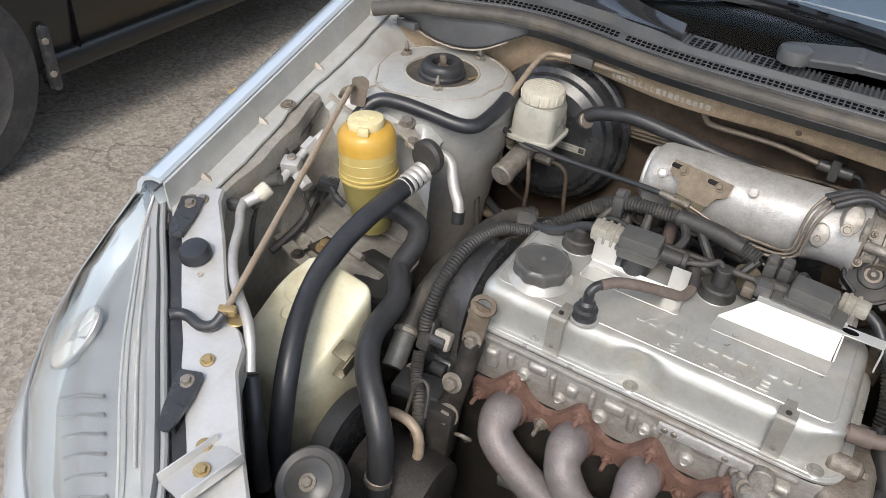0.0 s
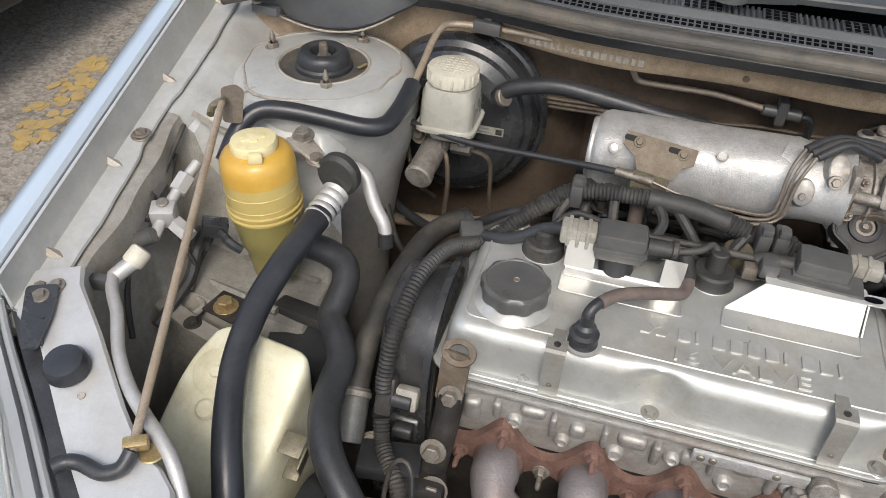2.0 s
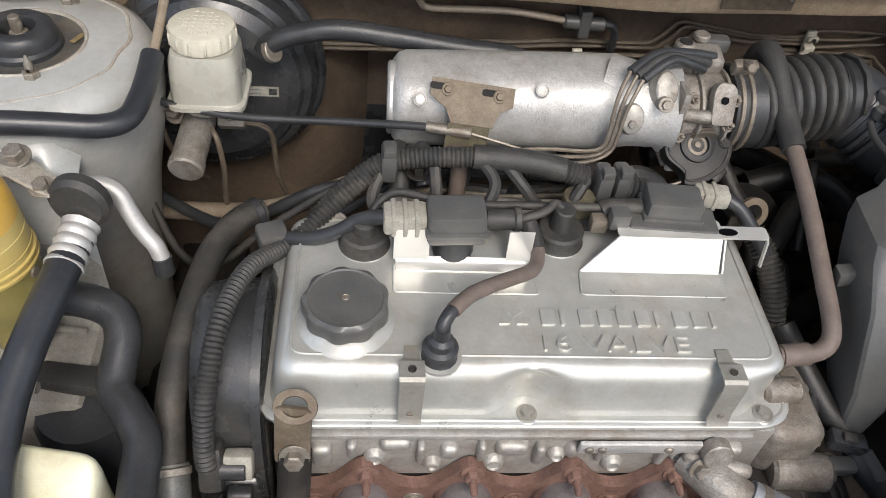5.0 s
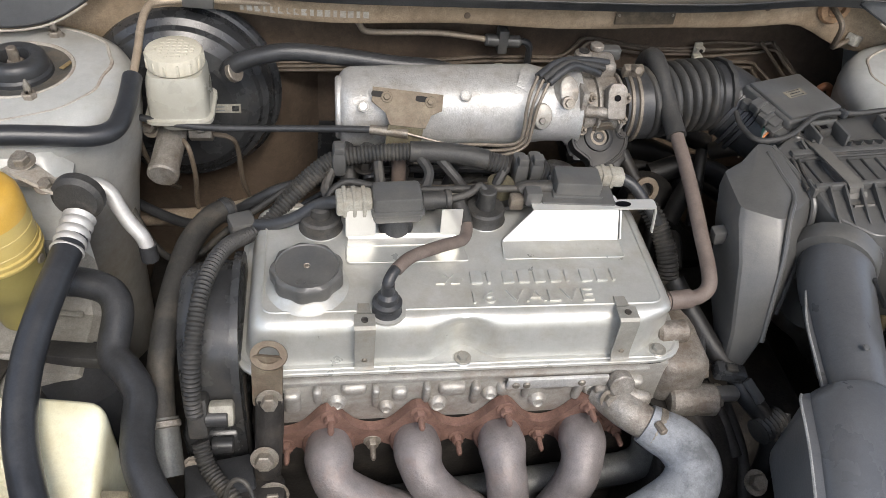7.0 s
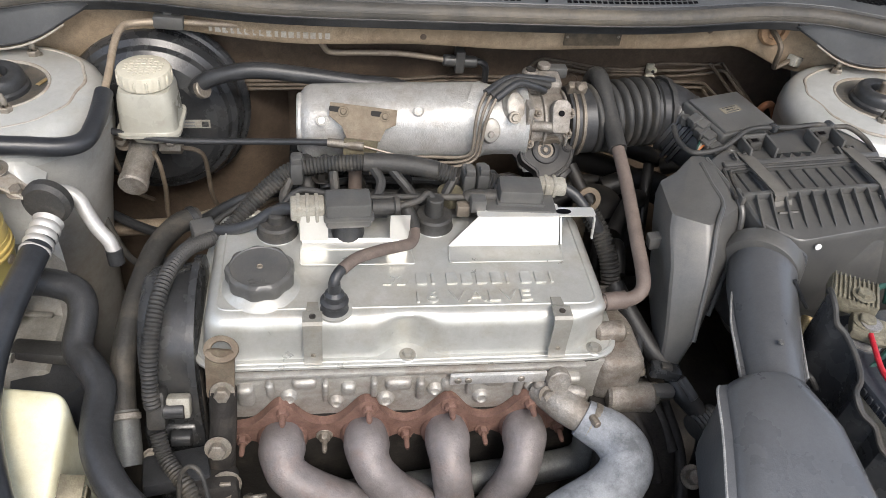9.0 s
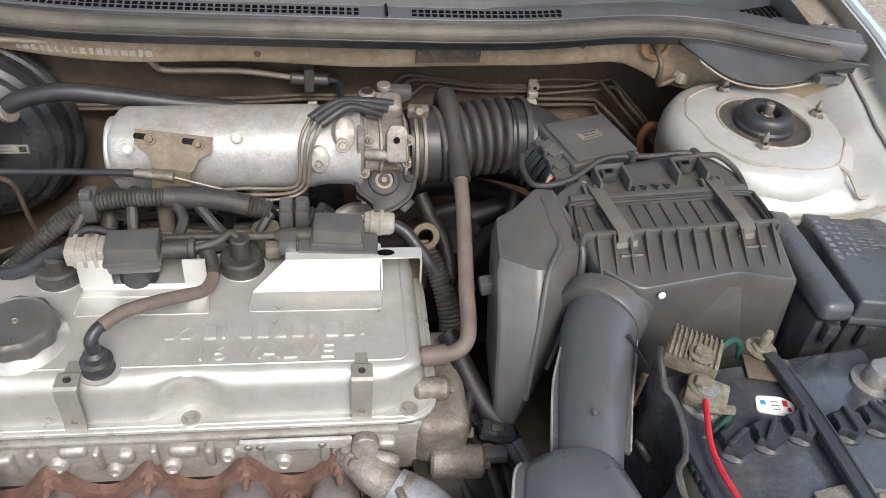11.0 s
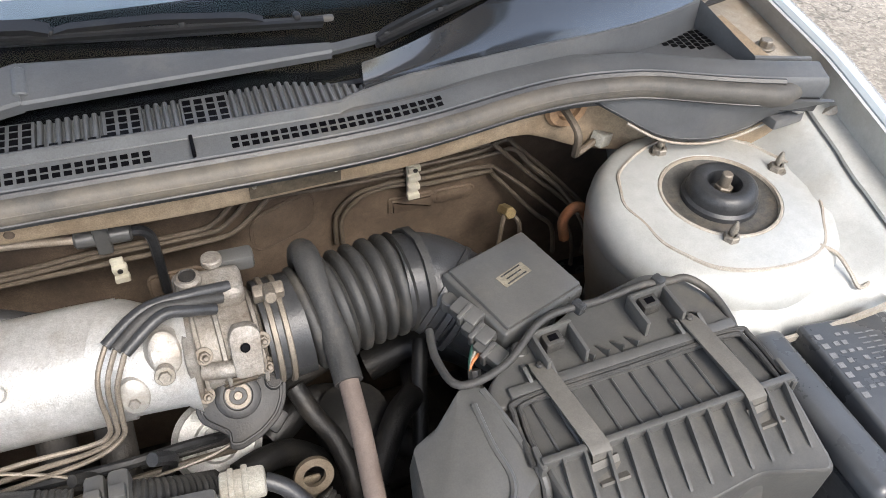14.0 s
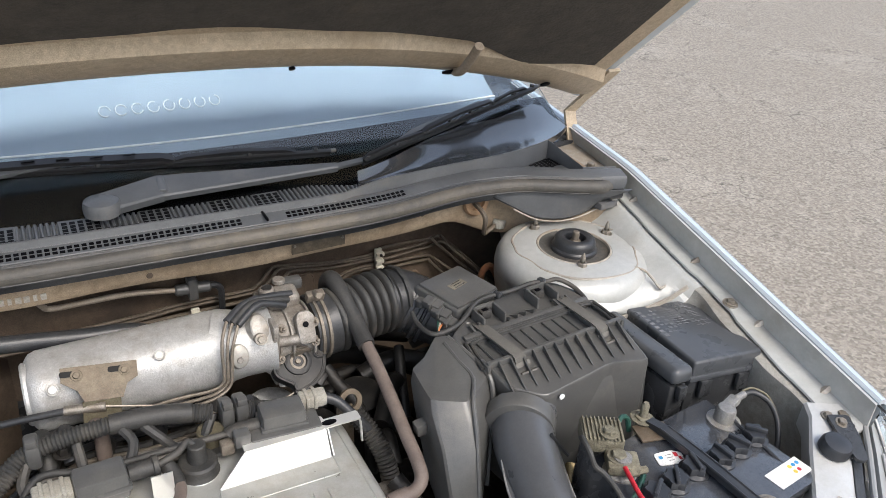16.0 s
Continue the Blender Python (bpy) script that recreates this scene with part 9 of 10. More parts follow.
# dark depths behind the throttle
dk = thing("gearbox_linkage", (0.2, -0.06, 0.55), "grimy hoses and linkage above the gearbox", "linkage")
for pts, r, mt in (([(0.125, -0.03, 0.78), (0.135, -0.05, 0.765), (0.148, -0.07, 0.75), (0.155, -0.10, 0.72), (0.15, -0.12, 0.68)], 0.008, "oily_black"), ([(0.10, -0.02, 0.70), (0.14, 0.0, 0.71), (0.18, -0.01, 0.70), (0.22, -0.04, 0.66)], 0.014, "oily_black"), ([(0.09, 0.04, 0.66), (0.14, 0.05, 0.68), (0.2, 0.06, 0.69), (0.27, 0.04, 0.66)], 0.009, "dark_metal"), ([(0.07, -0.07, 0.74), (0.09, -0.06, 0.735), (0.115, -0.05, 0.72), (0.14, -0.05, 0.69)], 0.011, "oily_black"), ([(0.24, 0.0, 0.76), (0.23, -0.03, 0.74), (0.22, -0.07, 0.70)], 0.007, "oily_black"), ([(0.18, -0.12, 0.66), (0.24, -0.10, 0.64), (0.30, -0.06, 0.63)], 0.016, "dark_metal"), ([(0.30, 0.08, 0.70), (0.34, 0.06, 0.72), (0.38, 0.02, 0.70), (0.40, -0.03, 0.66)], 0.012, "oily_black")):
    part("hose_piece", tube(pts, r, 12), mt, dk)
part("canister", lathe([(0.03, 0), (0.032, 0.004), (0.03, 0.03), (0.012, 0.034)], at(0.17, -0.03, 0.70, 10), 24), "oily_black", dk)
for pts, r in (([(0.08, 0.07, 0.73), (0.15, 0.08, 0.745), (0.23, 0.08, 0.735), (0.30, 0.10, 0.70)], 0.013), ([(0.17, -0.10, 0.73), (0.20, -0.06, 0.745), (0.225, -0.03, 0.73), (0.24, 0.02, 0.69)], 0.011), ([(0.10, 0.09, 0.69), (0.18, 0.10, 0.70), (0.28, 0.10, 0.66), (0.36, 0.08, 0.62)], 0.017), ([(0.16, -0.16, 0.72), (0.165, -0.13, 0.735), (0.175, -0.10, 0.70), (0.17, -0.08, 0.64)], 0.010), ([(0.20, 0.03, 0.70), (0.25, 0.03, 0.715), (0.30, 0.01, 0.70), (0.34, -0.03, 0.65)], 0.015)):
    part("hose_piece", tube(pts, r, 12), "oily_black", dk)
part("bracket_plate", box(0.16, 0.10, 0.02, at(0.2, 0.0, 0.60, 0, 5, 10), 0.006), "dark_metal", dk)

gl = thing("gearbox_loom", (0.19, -0.30, 0.66), "taped dark wiring loom dropping beside the gearbox", "wiring")
part("loom_run", tube([(0.138, -0.205, 0.748), (0.152, -0.236, 0.730), (0.169, -0.266, 0.712), (0.186, -0.283, 0.700), (0.197, -0.305, 0.686), (0.214, -0.320, 0.671), (0.224, -0.338, 0.648), (0.222, -0.352, 0.60)], 0.0105, 14), "oily_black", gl, "taped dark loom")
part("loom_collar", corrugated([(0.206, -0.334, 0.664), (0.232, -0.322, 0.668)], 0.0125, 0.0012, 0.005, 18), "rubber_dusty", gl, "grey ribbed loom collar")
part("loom_branch", tube([(0.160, -0.250, 0.722), (0.150, -0.275, 0.716), (0.148, -0.292, 0.706)], 0.0055, 10), "rubber", gl)
ct = part("connector", box(0.032, 0.016, 0.014, at(0.176, -0.292, 0.700, 0, 10, -8), 0.003), "plastic_clean", gl, "black plastic connector")
part("connector_tab", box(0.012, 0.008, 0.004, at(0.176, -0.294, 0.714, 0, 10, -8), 0.001), "rubber_dusty", ct)
part("loom_clip", box(0.010, 0.026, 0.008, at(0.199, -0.306, 0.692, 30, 0, 35), 0.002), "plastic", gl)
part("side_hose", tube([(0.236, -0.320, 0.672), (0.232, -0.342, 0.660), (0.230, -0.372, 0.630), (0.226, -0.40, 0.58)], 0.0068, 12), "rubber", gl, "thin black hose")

# ---- fuse boxes ----
fb = thing("fuse_box", (0.56, -0.195, 0.70), "black fuse box with a faded printed lid", "fuse box")
FB = at(0.556, -0.201, 0.812, -3, 3, -4)
part("base", box(0.104, 0.128, 0.10, FB @ at(0, 0, -0.105), 0.006), "plastic_clean", fb, "ribbed black base")
lid = part("lid", box(0.108, 0.136, 0.022, FB, 0.0035, 3), "lid_plastic", fb, "black printed lid")
part("skirt", box(0.115, 0.140, 0.008, FB @ at(0, 0, -0.006), 0.002), "lid_plastic", fb)
for i in range(7):
    part("print_icon", box(0.0058, 0.0052, 0.0003, FB @ at(-0.046, 0.052 - 0.0095 * i, 0.02215), 0), "print", lid)
    for j in range(3):
        if (i + 2 * j) % 5:
            part("print_cell", box(0.0046, 0.0030 + 0.0012 * (i % 2), 0.0003, FB @ at(-0.0355 + 0.0075 * j, 0.052 - 0.0085 * i, 0.02215), 0), "print", lid)
for i in range(8):
    part("print_bar", box(0.015 - 0.003 * (i % 3), 0.0010, 0.0003, FB @ at(0.028 + 0.002 * (i % 2), 0.050 - 0.0036 * i, 0.02215), 0), "print", lid)
for i in range(16):
    part("print_bar", box(0.0075, 0.0011, 0.0003, FB @ at(-0.010 + 0.0105 * (i % 2), 0.050 - 0.0052 * (i // 2), 0.02215), 0), "print", lid)
for i in range(12):
    part("print_frame", box(0.0007 if i % 2 else 0.0080, 0.0062 if i % 2 else 0.0007, 0.0003, FB @ at(0.016 + 0.0088 * (i // 2 % 3) + 0.004 * (i % 2), 0.014 - 0.0085 * (i // 6), 0.02215), 0), "print", lid)
part("print_box", box(0.016, 0.0008, 0.0003, FB @ at(0.010, 0.020, 0.02215), 0), "print", lid)
for k in (-0.03, 0.03):
    part("latch", box(0.018, 0.006, 0.024, FB @ at(k, -0.069, -0.03), 0.002), "plastic_clean", fb)
rb = thing("relay_box", (0.472, -0.2, 0.72), "narrow black relay box beside the fuse box", "relay box")
RB = at(0.4745, -0.2005, 0.818, -3, 2, -1)
part("base", box(0.028, 0.138, 0.08, RB @ at(0, 0, -0.082), 0.005), "plastic_clean", rb)
part("lid", box(0.032, 0.148, 0.022, RB, 0.008, 3), "lid_plastic", rb, "rounded black lid")
part("latch", box(0.012, 0.008, 0.02, RB @ at(0, -0.074, -0.02), 0.002), "plastic_clean", rb)

# ---- battery ----
bt = thing("car_battery", (0.405, -0.385, 0.62), "black-topped car battery with corroded terminals in its tray", "battery")
BX, BY = 0.405, -0.376
BM = at(0.405, -0.375, 0, 0, 0, 7.5) @ at(-0.405, 0.375, 0)
part("case", box(0.204, 0.142, 0.17, BM @ at(BX, BY, 0.63), 0.004), "white_dirty", bt, "grey-white battery case")
top = part("top", box(0.211, 0.150, 0.016, BM @ at(BX, BY, 0.790), 0.003), "battery", bt, "glossy wet black top")
for i in range(9):
    part("edge_notch", box(0.0048, 0.0030, 0.008, BM @ at(BX - 0.097 + 0.0085 * i, BY - 0.0765, 0.7930), 0.0006, 1), "rubber_new", top)
for i in range(10):
    part("edge_notch", box(0.0030, 0.0048, 0.008, BM @ at(BX - 0.1055, BY - 0.068 + 0.0085 * i, 0.7930), 0.0006, 1), "rubber_new", top)
for i in range(6):
    x = (0.337, 0.367, 0.399, 0.438, 0.467, 0.498)[i]
    y = (-0.386, -0.380, -0.374, -0.374, -0.369, -0.364)[i]
    vc_ = part("vent_cap", lathe([(0.0160, 0.805), (0.0160, 0.808), (0.0140, 0.810, 1), (0.0140, 0.8165, 1), (0.0130, 0.818, 1), (0.002, 0.818)], Matrix.Translation((x, y, 0)), 24, lobes=6, depth=0.22), "rubber_new", bt, "black ridged vent cap")
    part("cap_bar", box(0.024, 0.0045, 0.006, at(x, y, 0.8165, 0, 0, 35 + 20 * i), 0.001), "rubber_new", vc_)
part("negative_post", lathe([(0.019, 0.805), (0.019, 0.808), (0.012, 0.809), (0.011, 0.823), (0.0095, 0.826), (0.002, 0.8265)], Matrix.Translation((0.489, -0.328, 0)), 28), "lead", bt, "dull lead negative post")
pt_ = part("positive_post", lathe([(0.018, 0.805), (0.018, 0.808), (0.010, 0.81), (0.0095, 0.826), (0.002, 0.827)], Matrix.Translation((0.327, -0.342, 0)), 24), "lead", bt, "dull lead post")
cl = part("positive_clamp", box(0.034, 0.028, 0.012, at(0.328, -0.342, 0.811, 0, 0, -30), 0.003), "corroded", bt, "corroded brass terminal clamp")
part("clamp_bolt", hexbolt((0.325, -0.338, 0.823), (0, 0, 1), 0.008, 0.006), "corroded", cl)
part("clamp_tail", cyl(0.0042, 0.024, along((0.322, -0.356, 0.817), (1, -0.15, 0)), 6), "corroded", cl)
fl = part("fuse_link", box(0.044, 0.034, 0.018, at(0.327, -0.306, 0.816, 0, 0, -30), 0.002), "corroded", bt, "corroded ribbed fuse link block")
for k in range(10):
    part("link_rib", box(0.0018, 0.036, 0.003, at(0.327, -0.306, 0.834, 0, 0, -30) @ at(-0.019 + 0.0042 * k, 0, -0.001), 0.0005, 1), "corroded", fl)
part("link_bolt", hexbolt((0.328, -0.316, 0.836), (0, 0, 1), 0.007, 0.006), "corroded", fl)
part("sticker", prism(rounded([(-0.016, -0.008), (0.014, -0.010), (0.018, 0.004), (0.008, 0.010), (-0.014, 0.009)], 0.004), 0.8062, 0.8072, at(0.388, -0.349, 0, 0, 0, -10)), "white", bt, "torn white paper sticker")
for dx, dy, w, h, mt in ((0.0095, 0.003, 0.004, 0.006, "red"), (0.0120, -0.003, 0.003, 0.004, "red"), (-0.009, 0.002, 0.004, 0.004, "blue"), (0.001, 0.0, 0.007, 0.0006, "print"), (0.001, 0.004, 0.007, 0.0006, "print"), (0.001, -0.004, 0.006, 0.0006, "print")):
    part("sticker_print", box(w, h, 0.0004, at(0.388, -0.349, 0.8073, 0, 0, -10) @ at(dx, dy, 0), 0), mt, bt)
st = part("white_sticker", box(0.054, 0.0225, 0.0008, at(0.4915, -0.4185, 0.8062, 0, 0, 7.5), 0), "white", bt, "white warning sticker with small icons")
for k, mt in enumerate(("yellow", "blue", "blue", "yellow", "red")):
    part("icon", cyl(0.0024, 0.0004, at(0.4915, -0.4185, 0.8070, 0, 0, 7.5) @ at(0.008 + 0.0065 * (k % 3), 0.0045 - 0.0075 * (k // 3), 0), 12, 0), mt, st)
for k in range(5):
    part("number_bar", box(0.0030, 0.0060, 0.0003, at(0.485 + 0.0052 * k, -0.3465 - 0.0004 * k, 0.8062), 0), "print", bt)
for i in range(8):
    part("edge_notch", box(0.0030, 0.0048, 0.008, BM @ at(BX + 0.1055, BY - 0.066 + 0.0085 * i, 0.7930), 0.0006, 1), "rubber_new", top)
hd = thing("battery_hold_down", (0.41, -0.38, 0.79), "black battery hold-down bar with rusty end bolt", "battery clamp")
part("bar", strip([(0.402, -0.300, 0.812), (0.405, -0.318, 0.815), (0.412, -0.38, 0.815), (0.416, -0.445, 0.815), (0.418, -0.468, 0.806)], 0.0115, 0.008, (1, 0, 0)), "rubber_new", hd, "black coated steel bar")
for k in (-1, 1):
    part("bar_lip", tube([(0.4052 + 0.0055 * k, -0.319, 0.8185), (0.412 + 0.0055 * k, -0.38, 0.8188), (0.416 + 0.0055 * k, -0.444, 0.8188)], 0.0016, 6, 4), "rubber_new", hd)
part("plate", box(0.040, 0.026, 0.003, at(0.398, -0.312, 0.8075, 0, 0, -12), 0.001), "rust_zinc", hd, "rusty steel plate")
part("bolt", hexbolt((0.399, -0.292, 0.812), (0.05, 0, 1), 0.009, 0.004, None, True, 0.018), "corroded", hd, "corroded bolt and nut")
part("front_plate", box(0.05, 0.03, 0.003, at(0.408, -0.441, 0.8085, 0, 0, 10), 0.001), "cast_dirty", hd, "dull steel plate")
part("front_bolt", hexbolt((0.432, -0.445, 0.8105), (0, 0, 1), 0.009, 0.006), "bolt", hd)
nc = thing("battery_cable", (0.53, -0.34, 0.75), "dark negative battery cable with a lead clamp", "battery cable")
part("clamp", box(0.026, 0.014, 0.010, at(0.506, -0.319, 0.814, 0, 0, 18), 0.003), "lead", nc)
part("crimp", tube([(0.514, -0.317, 0.820), (0.532, -0.314, 0.820)], 0.0045, 12, 3), "lead", nc, "crimped lead sleeve")
part("cable", tube([(0.530, -0.314, 0.820), (0.546, -0.317, 0.820), (0.559, -0.330, 0.812), (0.562, -0.345, 0.796), (0.556, -0.358, 0.776), (0.545, -0.37, 0.75)], 0.0034, 12), "rubber", nc, "black cable")
part("pale_wire", tube([(0.530, -0.312, 0.824), (0.545, -0.314, 0.825), (0.558, -0.326, 0.819), (0.563, -0.340, 0.805)], 0.0012, 8), "bracket", nc)
part("bare_wire", tube([(0.500, -0.320, 0.815), (0.493, -0.345, 0.812), (0.497, -0.38, 0.808), (0.50, -0.43, 0.80)], 0.002, 6), "rubber", nc)
rw = thing("red_jumper_wire", (0.35, -0.42, 0.74), "bright red wire from the positive terminal", "wire")
part("wire_run", tube([(0.322, -0.352, 0.822), (0.319, -0.366, 0.820), (0.314, -0.388, 0.818), (0.313, -0.412, 0.818), (0.317, -0.444, 0.818), (0.315, -0.474, 0.812), (0.313, -0.505, 0.77), (0.315, -0.52, 0.74)], 0.0025, 10), "red", rw, "bright red insulation")
gw = thing("green_ground_wire", (0.32, -0.36, 0.78), "dark green wire beside the battery", "wire")
part("wire_run", tube([(0.345, -0.358, 0.808), (0.325, -0.372, 0.805), (0.310, -0.378, 0.80), (0.298, -0.385, 0.78)], 0.0030, 8), "green", gw, "dark green insulation")
part("loop", tube([(0.350, -0.300, 0.815), (0.368, -0.290, 0.822), (0.380, -0.288, 0.815), (0.382, -0.292, 0.80)], 0.0030, 8), "green", gw)
tr = thing("battery_tray", (0.29, -0.39, 0.6), "black plastic battery tray wall with a wavy lip", "battery tray")
lip = [(0.294, -0.312, 0.838), (0.286, -0.322, 0.849), (0.284, -0.338, 0.845), (0.287, -0.346, 0.832), (0.294, -0.354, 0.826), (0.297, -0.375, 0.818), (0.293, -0.395, 0.812), (0.284, -0.407, 0.808), (0.287, -0.420, 0.798), (0.296, -0.431, 0.792), (0.295, -0.449, 0.786), (0.305, -0.462, 0.782), (0.318, -0.467, 0.774)]
rings = [[(x, y, z), (x + 0.003, y, z), (x + 0.004, y, 0.60), (x - 0.01, y, 0.60)] for x, y, z in lip]
part("wall", loft(rings), "plastic_clean", tr, "thin black plastic wall")
part("lip", tube(lip, 0.0028, 8), "rubber_dusty", tr, "grey scuffed rolled lip")
part("tray_floor", box(0.26, 0.19, 0.012, at(0.40, -0.388, 0.615), 0.004), "plastic_clean", tr)
for y, z in ((-0.350, 0.76), (-0.405, 0.74)):
    part("loop_clip", tube([(0.284, y, z), (0.276, y - 0.004, z + 0.012), (0.277, y - 0.012, z + 0.016), (0.284, y - 0.018, z + 0.006)], 0.0028, 8), "rubber_dusty", tr)
part("bolt", cyl(0.006, 0.012, along((0.268, -0.405, 0.735), (-0.3, -0.5, 0.8)), 14), "plastic_clean", tr)
vs = thing("speed_sensor", (0.28, -0.29, 0.78), "small brass sensor with a black lead", "sensor")
part("brass_body", cyl(0.007, 0.03, along((0.300, -0.300, 0.790), (-0.5, -0.6, -0.5)), 12), "gold_bolt", vs, "yellow passivated sensor")
part("lead", tube([(0.296, -0.296, 0.80), (0.285, -0.29, 0.815), (0.275, -0.288, 0.83)], 0.002, 6), "rubber", vs)
bcup = solo("white_cap", lathe([(0.018, 0), (0.02, 0.004), (0.0195, 0.03), (0.017, 0.034), (0.002, 0.035)], at(0.385, -0.478, 0.725), 28), "white", "white plastic screw cap in front of the battery", "cap")


# ---- wipers ----
def taper(pts, w0, w1, h):
    """A bar that narrows from w0 to w1, lying on the slope of the glass."""
    rings, n = [], len(pts) - 1
    for i, p in enumerate(pts):
        w = (w0 + (w1 - w0) * i / n) / 2
        d = Vector((0, 0.93, 0.37))
        up = Vector((0, -0.37, 0.93)) * (h / 2)
        rings.append([p - d * w - up, p - d * w + up * 0.6, p - d * (w - 0.002) + up, p + d * (w - 0.002) + up, p + d * w + up * 0.6, p + d * w - up])
    return loft(rings)


def wiper(piv, arm_pts, blade_a, blade_b, cap):
    w = thing("wiper", piv, "black windscreen wiper arm with slotted blade resting on glass", "wiper", "windscreen wipers")
    part("pivot_cap", lathe([(0.020, -0.004), (0.021, 0.006), (0.019, 0.012), (0.012, 0.015), (0.002, 0.0155)], Matrix.Translation(piv), 28), "band_grey", w, "rounded plastic pivot cap")
    a = [Vector(p) for p in arm_pts]
    part("arm_base", taper([Vector(piv) + Vector((0, 0, 0.006)), a[0]], 0.030, 0.036, 0.012), "plastic_grey", w, "broad black arm base")
    part("arm", taper([a[0].lerp(a[1], k / 6) for k in range(7)], 0.036, 0.0105, 0.009), "plastic_grey", w, "flat tapered black arm")
    part("knuckle", cyl(0.006, 0.024, along(a[0] + Vector((0, -0.012, -0.002)), (0, 1, 0.35)), 14), "band_grey", w)
    part("arm_rod", strip(a[1:], 0.0075, 0.005, (0, 1, 0.4)), "plastic_grey", w, "narrow arm rod")
    p, q = Vector(blade_a), Vector(blade_b)
    d = (q - p)
    for t0, t1, wd in ((0.0, 0.30, 0.0060), (0.30, 0.70, 0.0105), (0.70, 0.93, 0.0060)):
        wd, up = wd * (0.6 if cap else 1.0), 0.011 if wd > 0.009 else 0.008
        part("blade_spine", strip([p.lerp(q, t0) + Vector((0, 0, up - 0.004)), p.lerp(q, t0 + 0.02) + Vector((0, 0, up)), p.lerp(q, (t0 + t1) / 2) + Vector((0, 0, up + 0.003)), p.lerp(q, t1 - 0.02) + Vector((0, 0, up)), p.lerp(q, t1) + Vector((0, 0, up - 0.004))], wd, 0.005, (0, 1, 0.35)), "wiper_black", w, "slotted blade frame")
    part("blade_bar", strip([p + Vector((0, -0.003, 0.003)), q + Vector((0, -0.003, 0.003))], 0.0055, 0.004, (0, 1, 0.4)), "wiper_black", w, "dusty blade backing bar")
    part("blade_rubber", strip([p, q], 0.003, 0.012, (0, 1, 0.5)), "rubber", w)
    for t in (0.02, 0.16, 0.30, 0.45, 0.57, 0.70, 0.84, 0.97):
        part("blade_claw", box(0.006, 0.008, 0.009, Matrix.Translation(p.lerp(q, t)), 0.002), "wiper_black", w)
    for k in range(0 if cap else 6):
        part("slot", box(0.014, 0.0034, 0.001, Matrix.Translation(p.lerp(q, 0.35 + 0.055 * k) + Vector((0, -0.001, 0.0166))), 0), "black_gloss", w)
    part("blade_tip", box(0.018, 0.006, 0.005, Matrix.Translation(q), 0.002), "clip_grey", w, "pale end clip")
    return w


wiper((-0.088, 0.120, 0.962), [(-0.018, 0.143, 0.970), (0.205, 0.138, 0.969), (0.255, 0.145, 0.971), (0.30, 0.166, 0.976), (0.344, 0.190, 0.984), (0.40, 0.211, 0.989), (0.481, 0.236, 0.998)], (0.243, 0.137, 0.970), (0.612, 0.276, 1.000), 1)
wiper((-0.60, 0.150, 0.962), [(-0.53, 0.176, 0.974), (-0.32, 0.182, 0.980), (-0.24, 0.192, 0.984), (-0.12, 0.205, 0.990)], (-0.46, 0.232, 0.984), (0.206, 0.166, 0.978), 0)


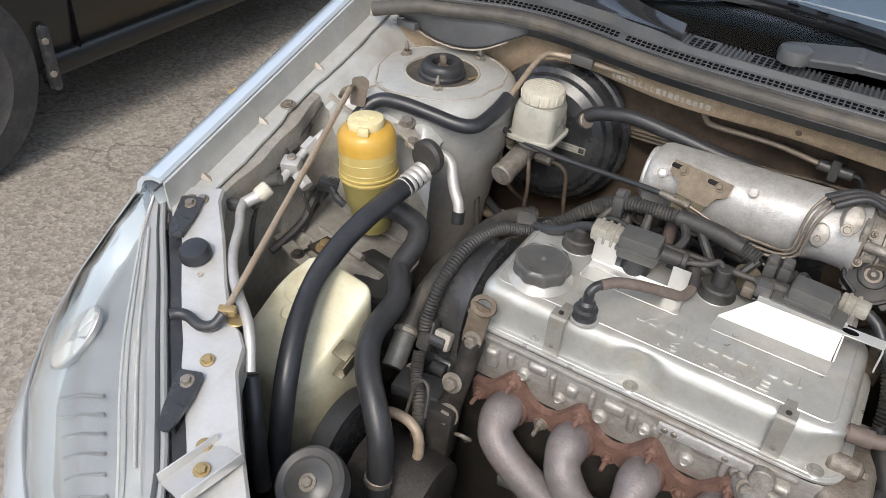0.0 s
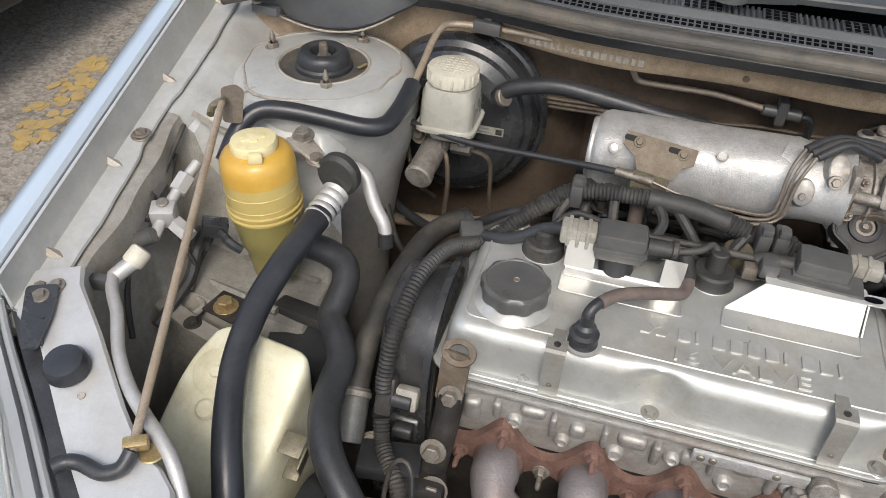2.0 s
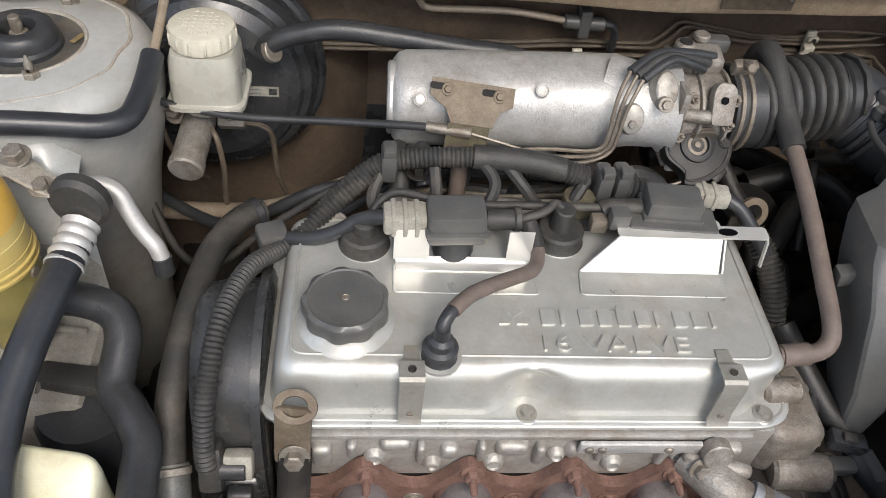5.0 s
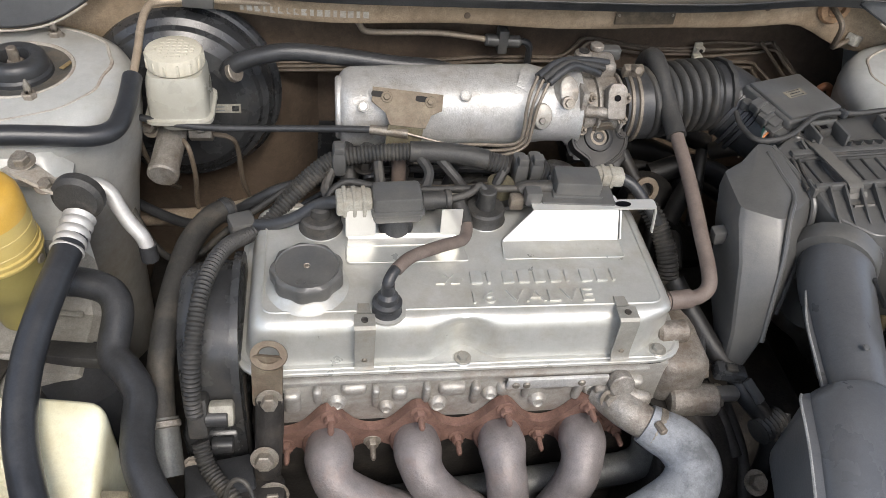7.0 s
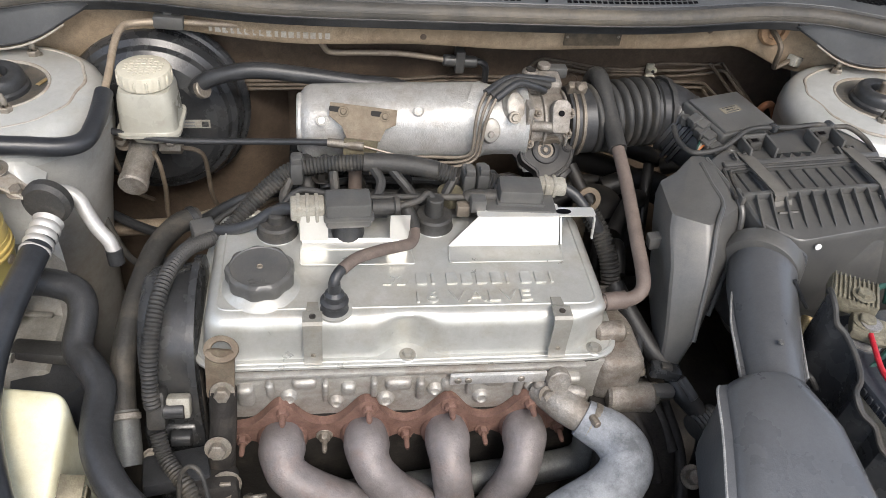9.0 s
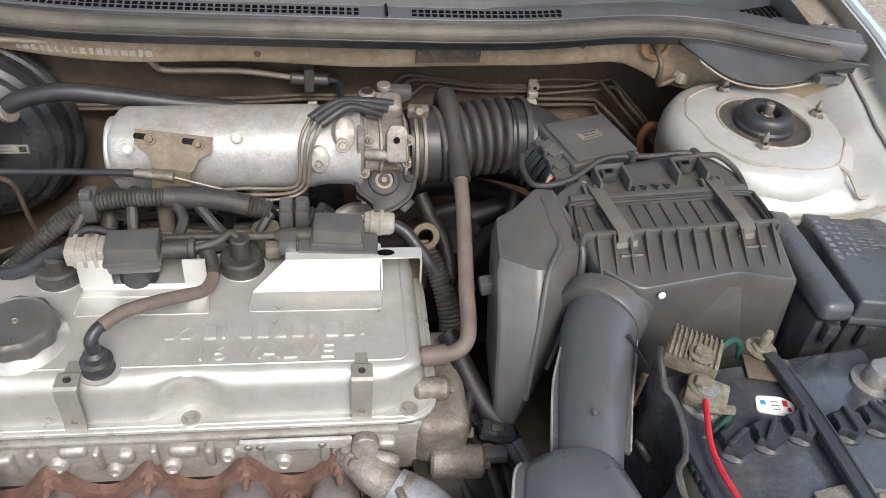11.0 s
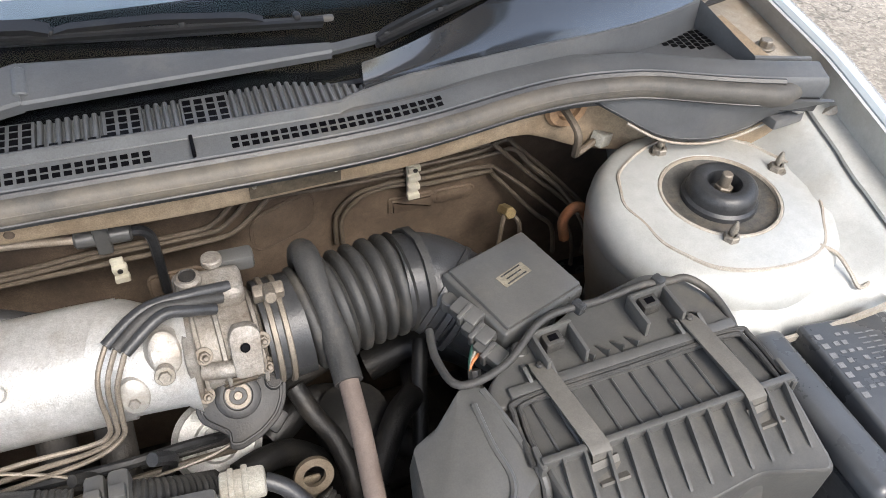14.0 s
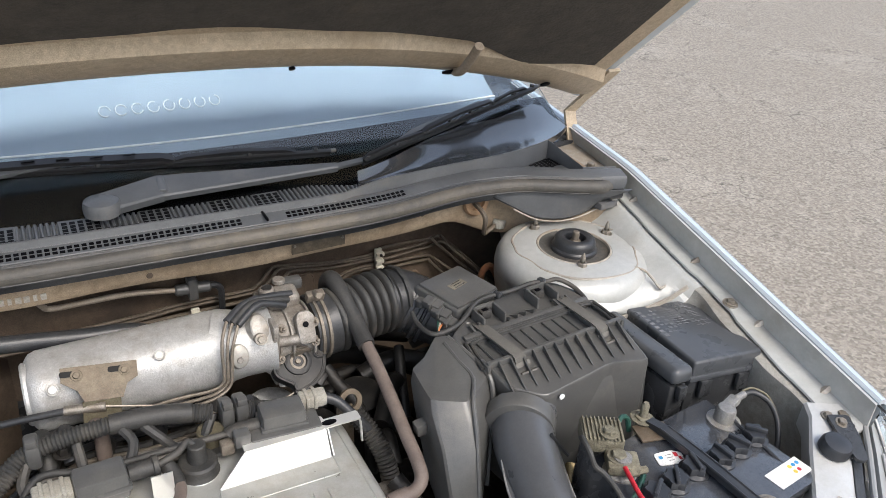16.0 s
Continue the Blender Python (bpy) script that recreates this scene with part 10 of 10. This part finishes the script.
# ---- neighbouring dark car ----
nb = thing("parked_car", (-2.75, 1.3, 0.0), "dark parked sedan standing on the asphalt", "car")
CX = -2.05
rings = []
prof = [(-0.55, 0.30, 0.70), (-0.45, 0.24, 0.78), (-0.30, 0.22, 0.83), (0.0, 0.22, 0.87), (0.5, 0.22, 0.92), (1.2, 0.22, 0.94), (2.2, 0.22, 0.95), (3.0, 0.24, 0.93), (3.4, 0.32, 0.86)]
for y, z0, z1 in prof:
    tuck = 0.05 if y < -0.4 or y > 3.2 else 0.0
    x1, x0 = CX - tuck, CX - 1.62 + tuck
    rings.append([(x1 - 0.06, y, z0), (x1 - 0.01, y, z0 + 0.06), (x1 + 0.01, y, (z0 + z1) / 2), (x1 - 0.02, y, z1 - 0.05), (x1 - 0.10, y, z1), (x0 + 0.10, y, z1), (x0 + 0.02, y, z1 - 0.05), (x0 - 0.01, y, (z0 + z1) / 2), (x0 + 0.01, y, z0 + 0.06), (x0 + 0.06, y, z0)])
bd = part("body", loft(rings), "dark_car", nb, "dark painted body")
rings = []
for y, z, ins in ((0.55, 0.92, 0.14), (1.15, 1.38, 0.26), (1.7, 1.43, 0.27), (2.3, 1.38, 0.27), (2.9, 0.95, 0.16)):
    rings.append([(CX - ins, y, 0.90), (CX - ins - 0.02, y, z), (CX - 1.62 + ins + 0.02, y, z), (CX - 1.62 + ins, y, 0.90)])
part("greenhouse", loft(rings), "car_glass", nb, "dark glazed cabin")
part("roof", box(1.04, 1.1, 0.03, at(CX - 0.81, 1.74, 1.415), 0.015), "dark_car", nb)
for y in (0.02, 2.55):
    for x in (CX - 0.09, CX - 1.53):
        w = part("wheel", lathe([(0.20, -0.10), (0.30, -0.10), (0.312, -0.07), (0.315, 0), (0.312, 0.07), (0.30, 0.095), (0.22, 0.10), (0.20, 0.085)], along((x, y, 0.315), (1 if x > CX - 0.5 else -1, 0, 0)), 48), "tyre", nb, "dusty black tyre")
        part("rim", lathe([(0.205, 0.05), (0.20, 0.085), (0.15, 0.06), (0.06, 0.075), (0.03, 0.08)], along((x, y, 0.315), (1 if x > CX - 0.5 else -1, 0, 0)), 36), "cast_dirty", w, "grey wheel rim")
for y in (0.47, 1.48):
    part("door_gap", box(0.012, 0.008, 0.55, at(CX + 0.0, y, 0.30), 0.001), "black_gloss", bd)
part("sill", box(0.05, 1.9, 0.07, at(CX - 0.015, 1.32, 0.235), 0.02, 3), "dark_car", bd, "dark painted sill")
fl_ = part("mud_flap", box(0.06, 0.03, 0.20, at(CX - 0.01, 0.365, 0.20, 0, 0, 0), 0.012), "plastic_clean", bd, "black wheel arch liner")
for z in (0.26, 0.36):
    part("screw", cyl(0.010, 0.004, along((CX + 0.02, 0.355, z), (1, -0.4, 0)), 14), "bolt", fl_)
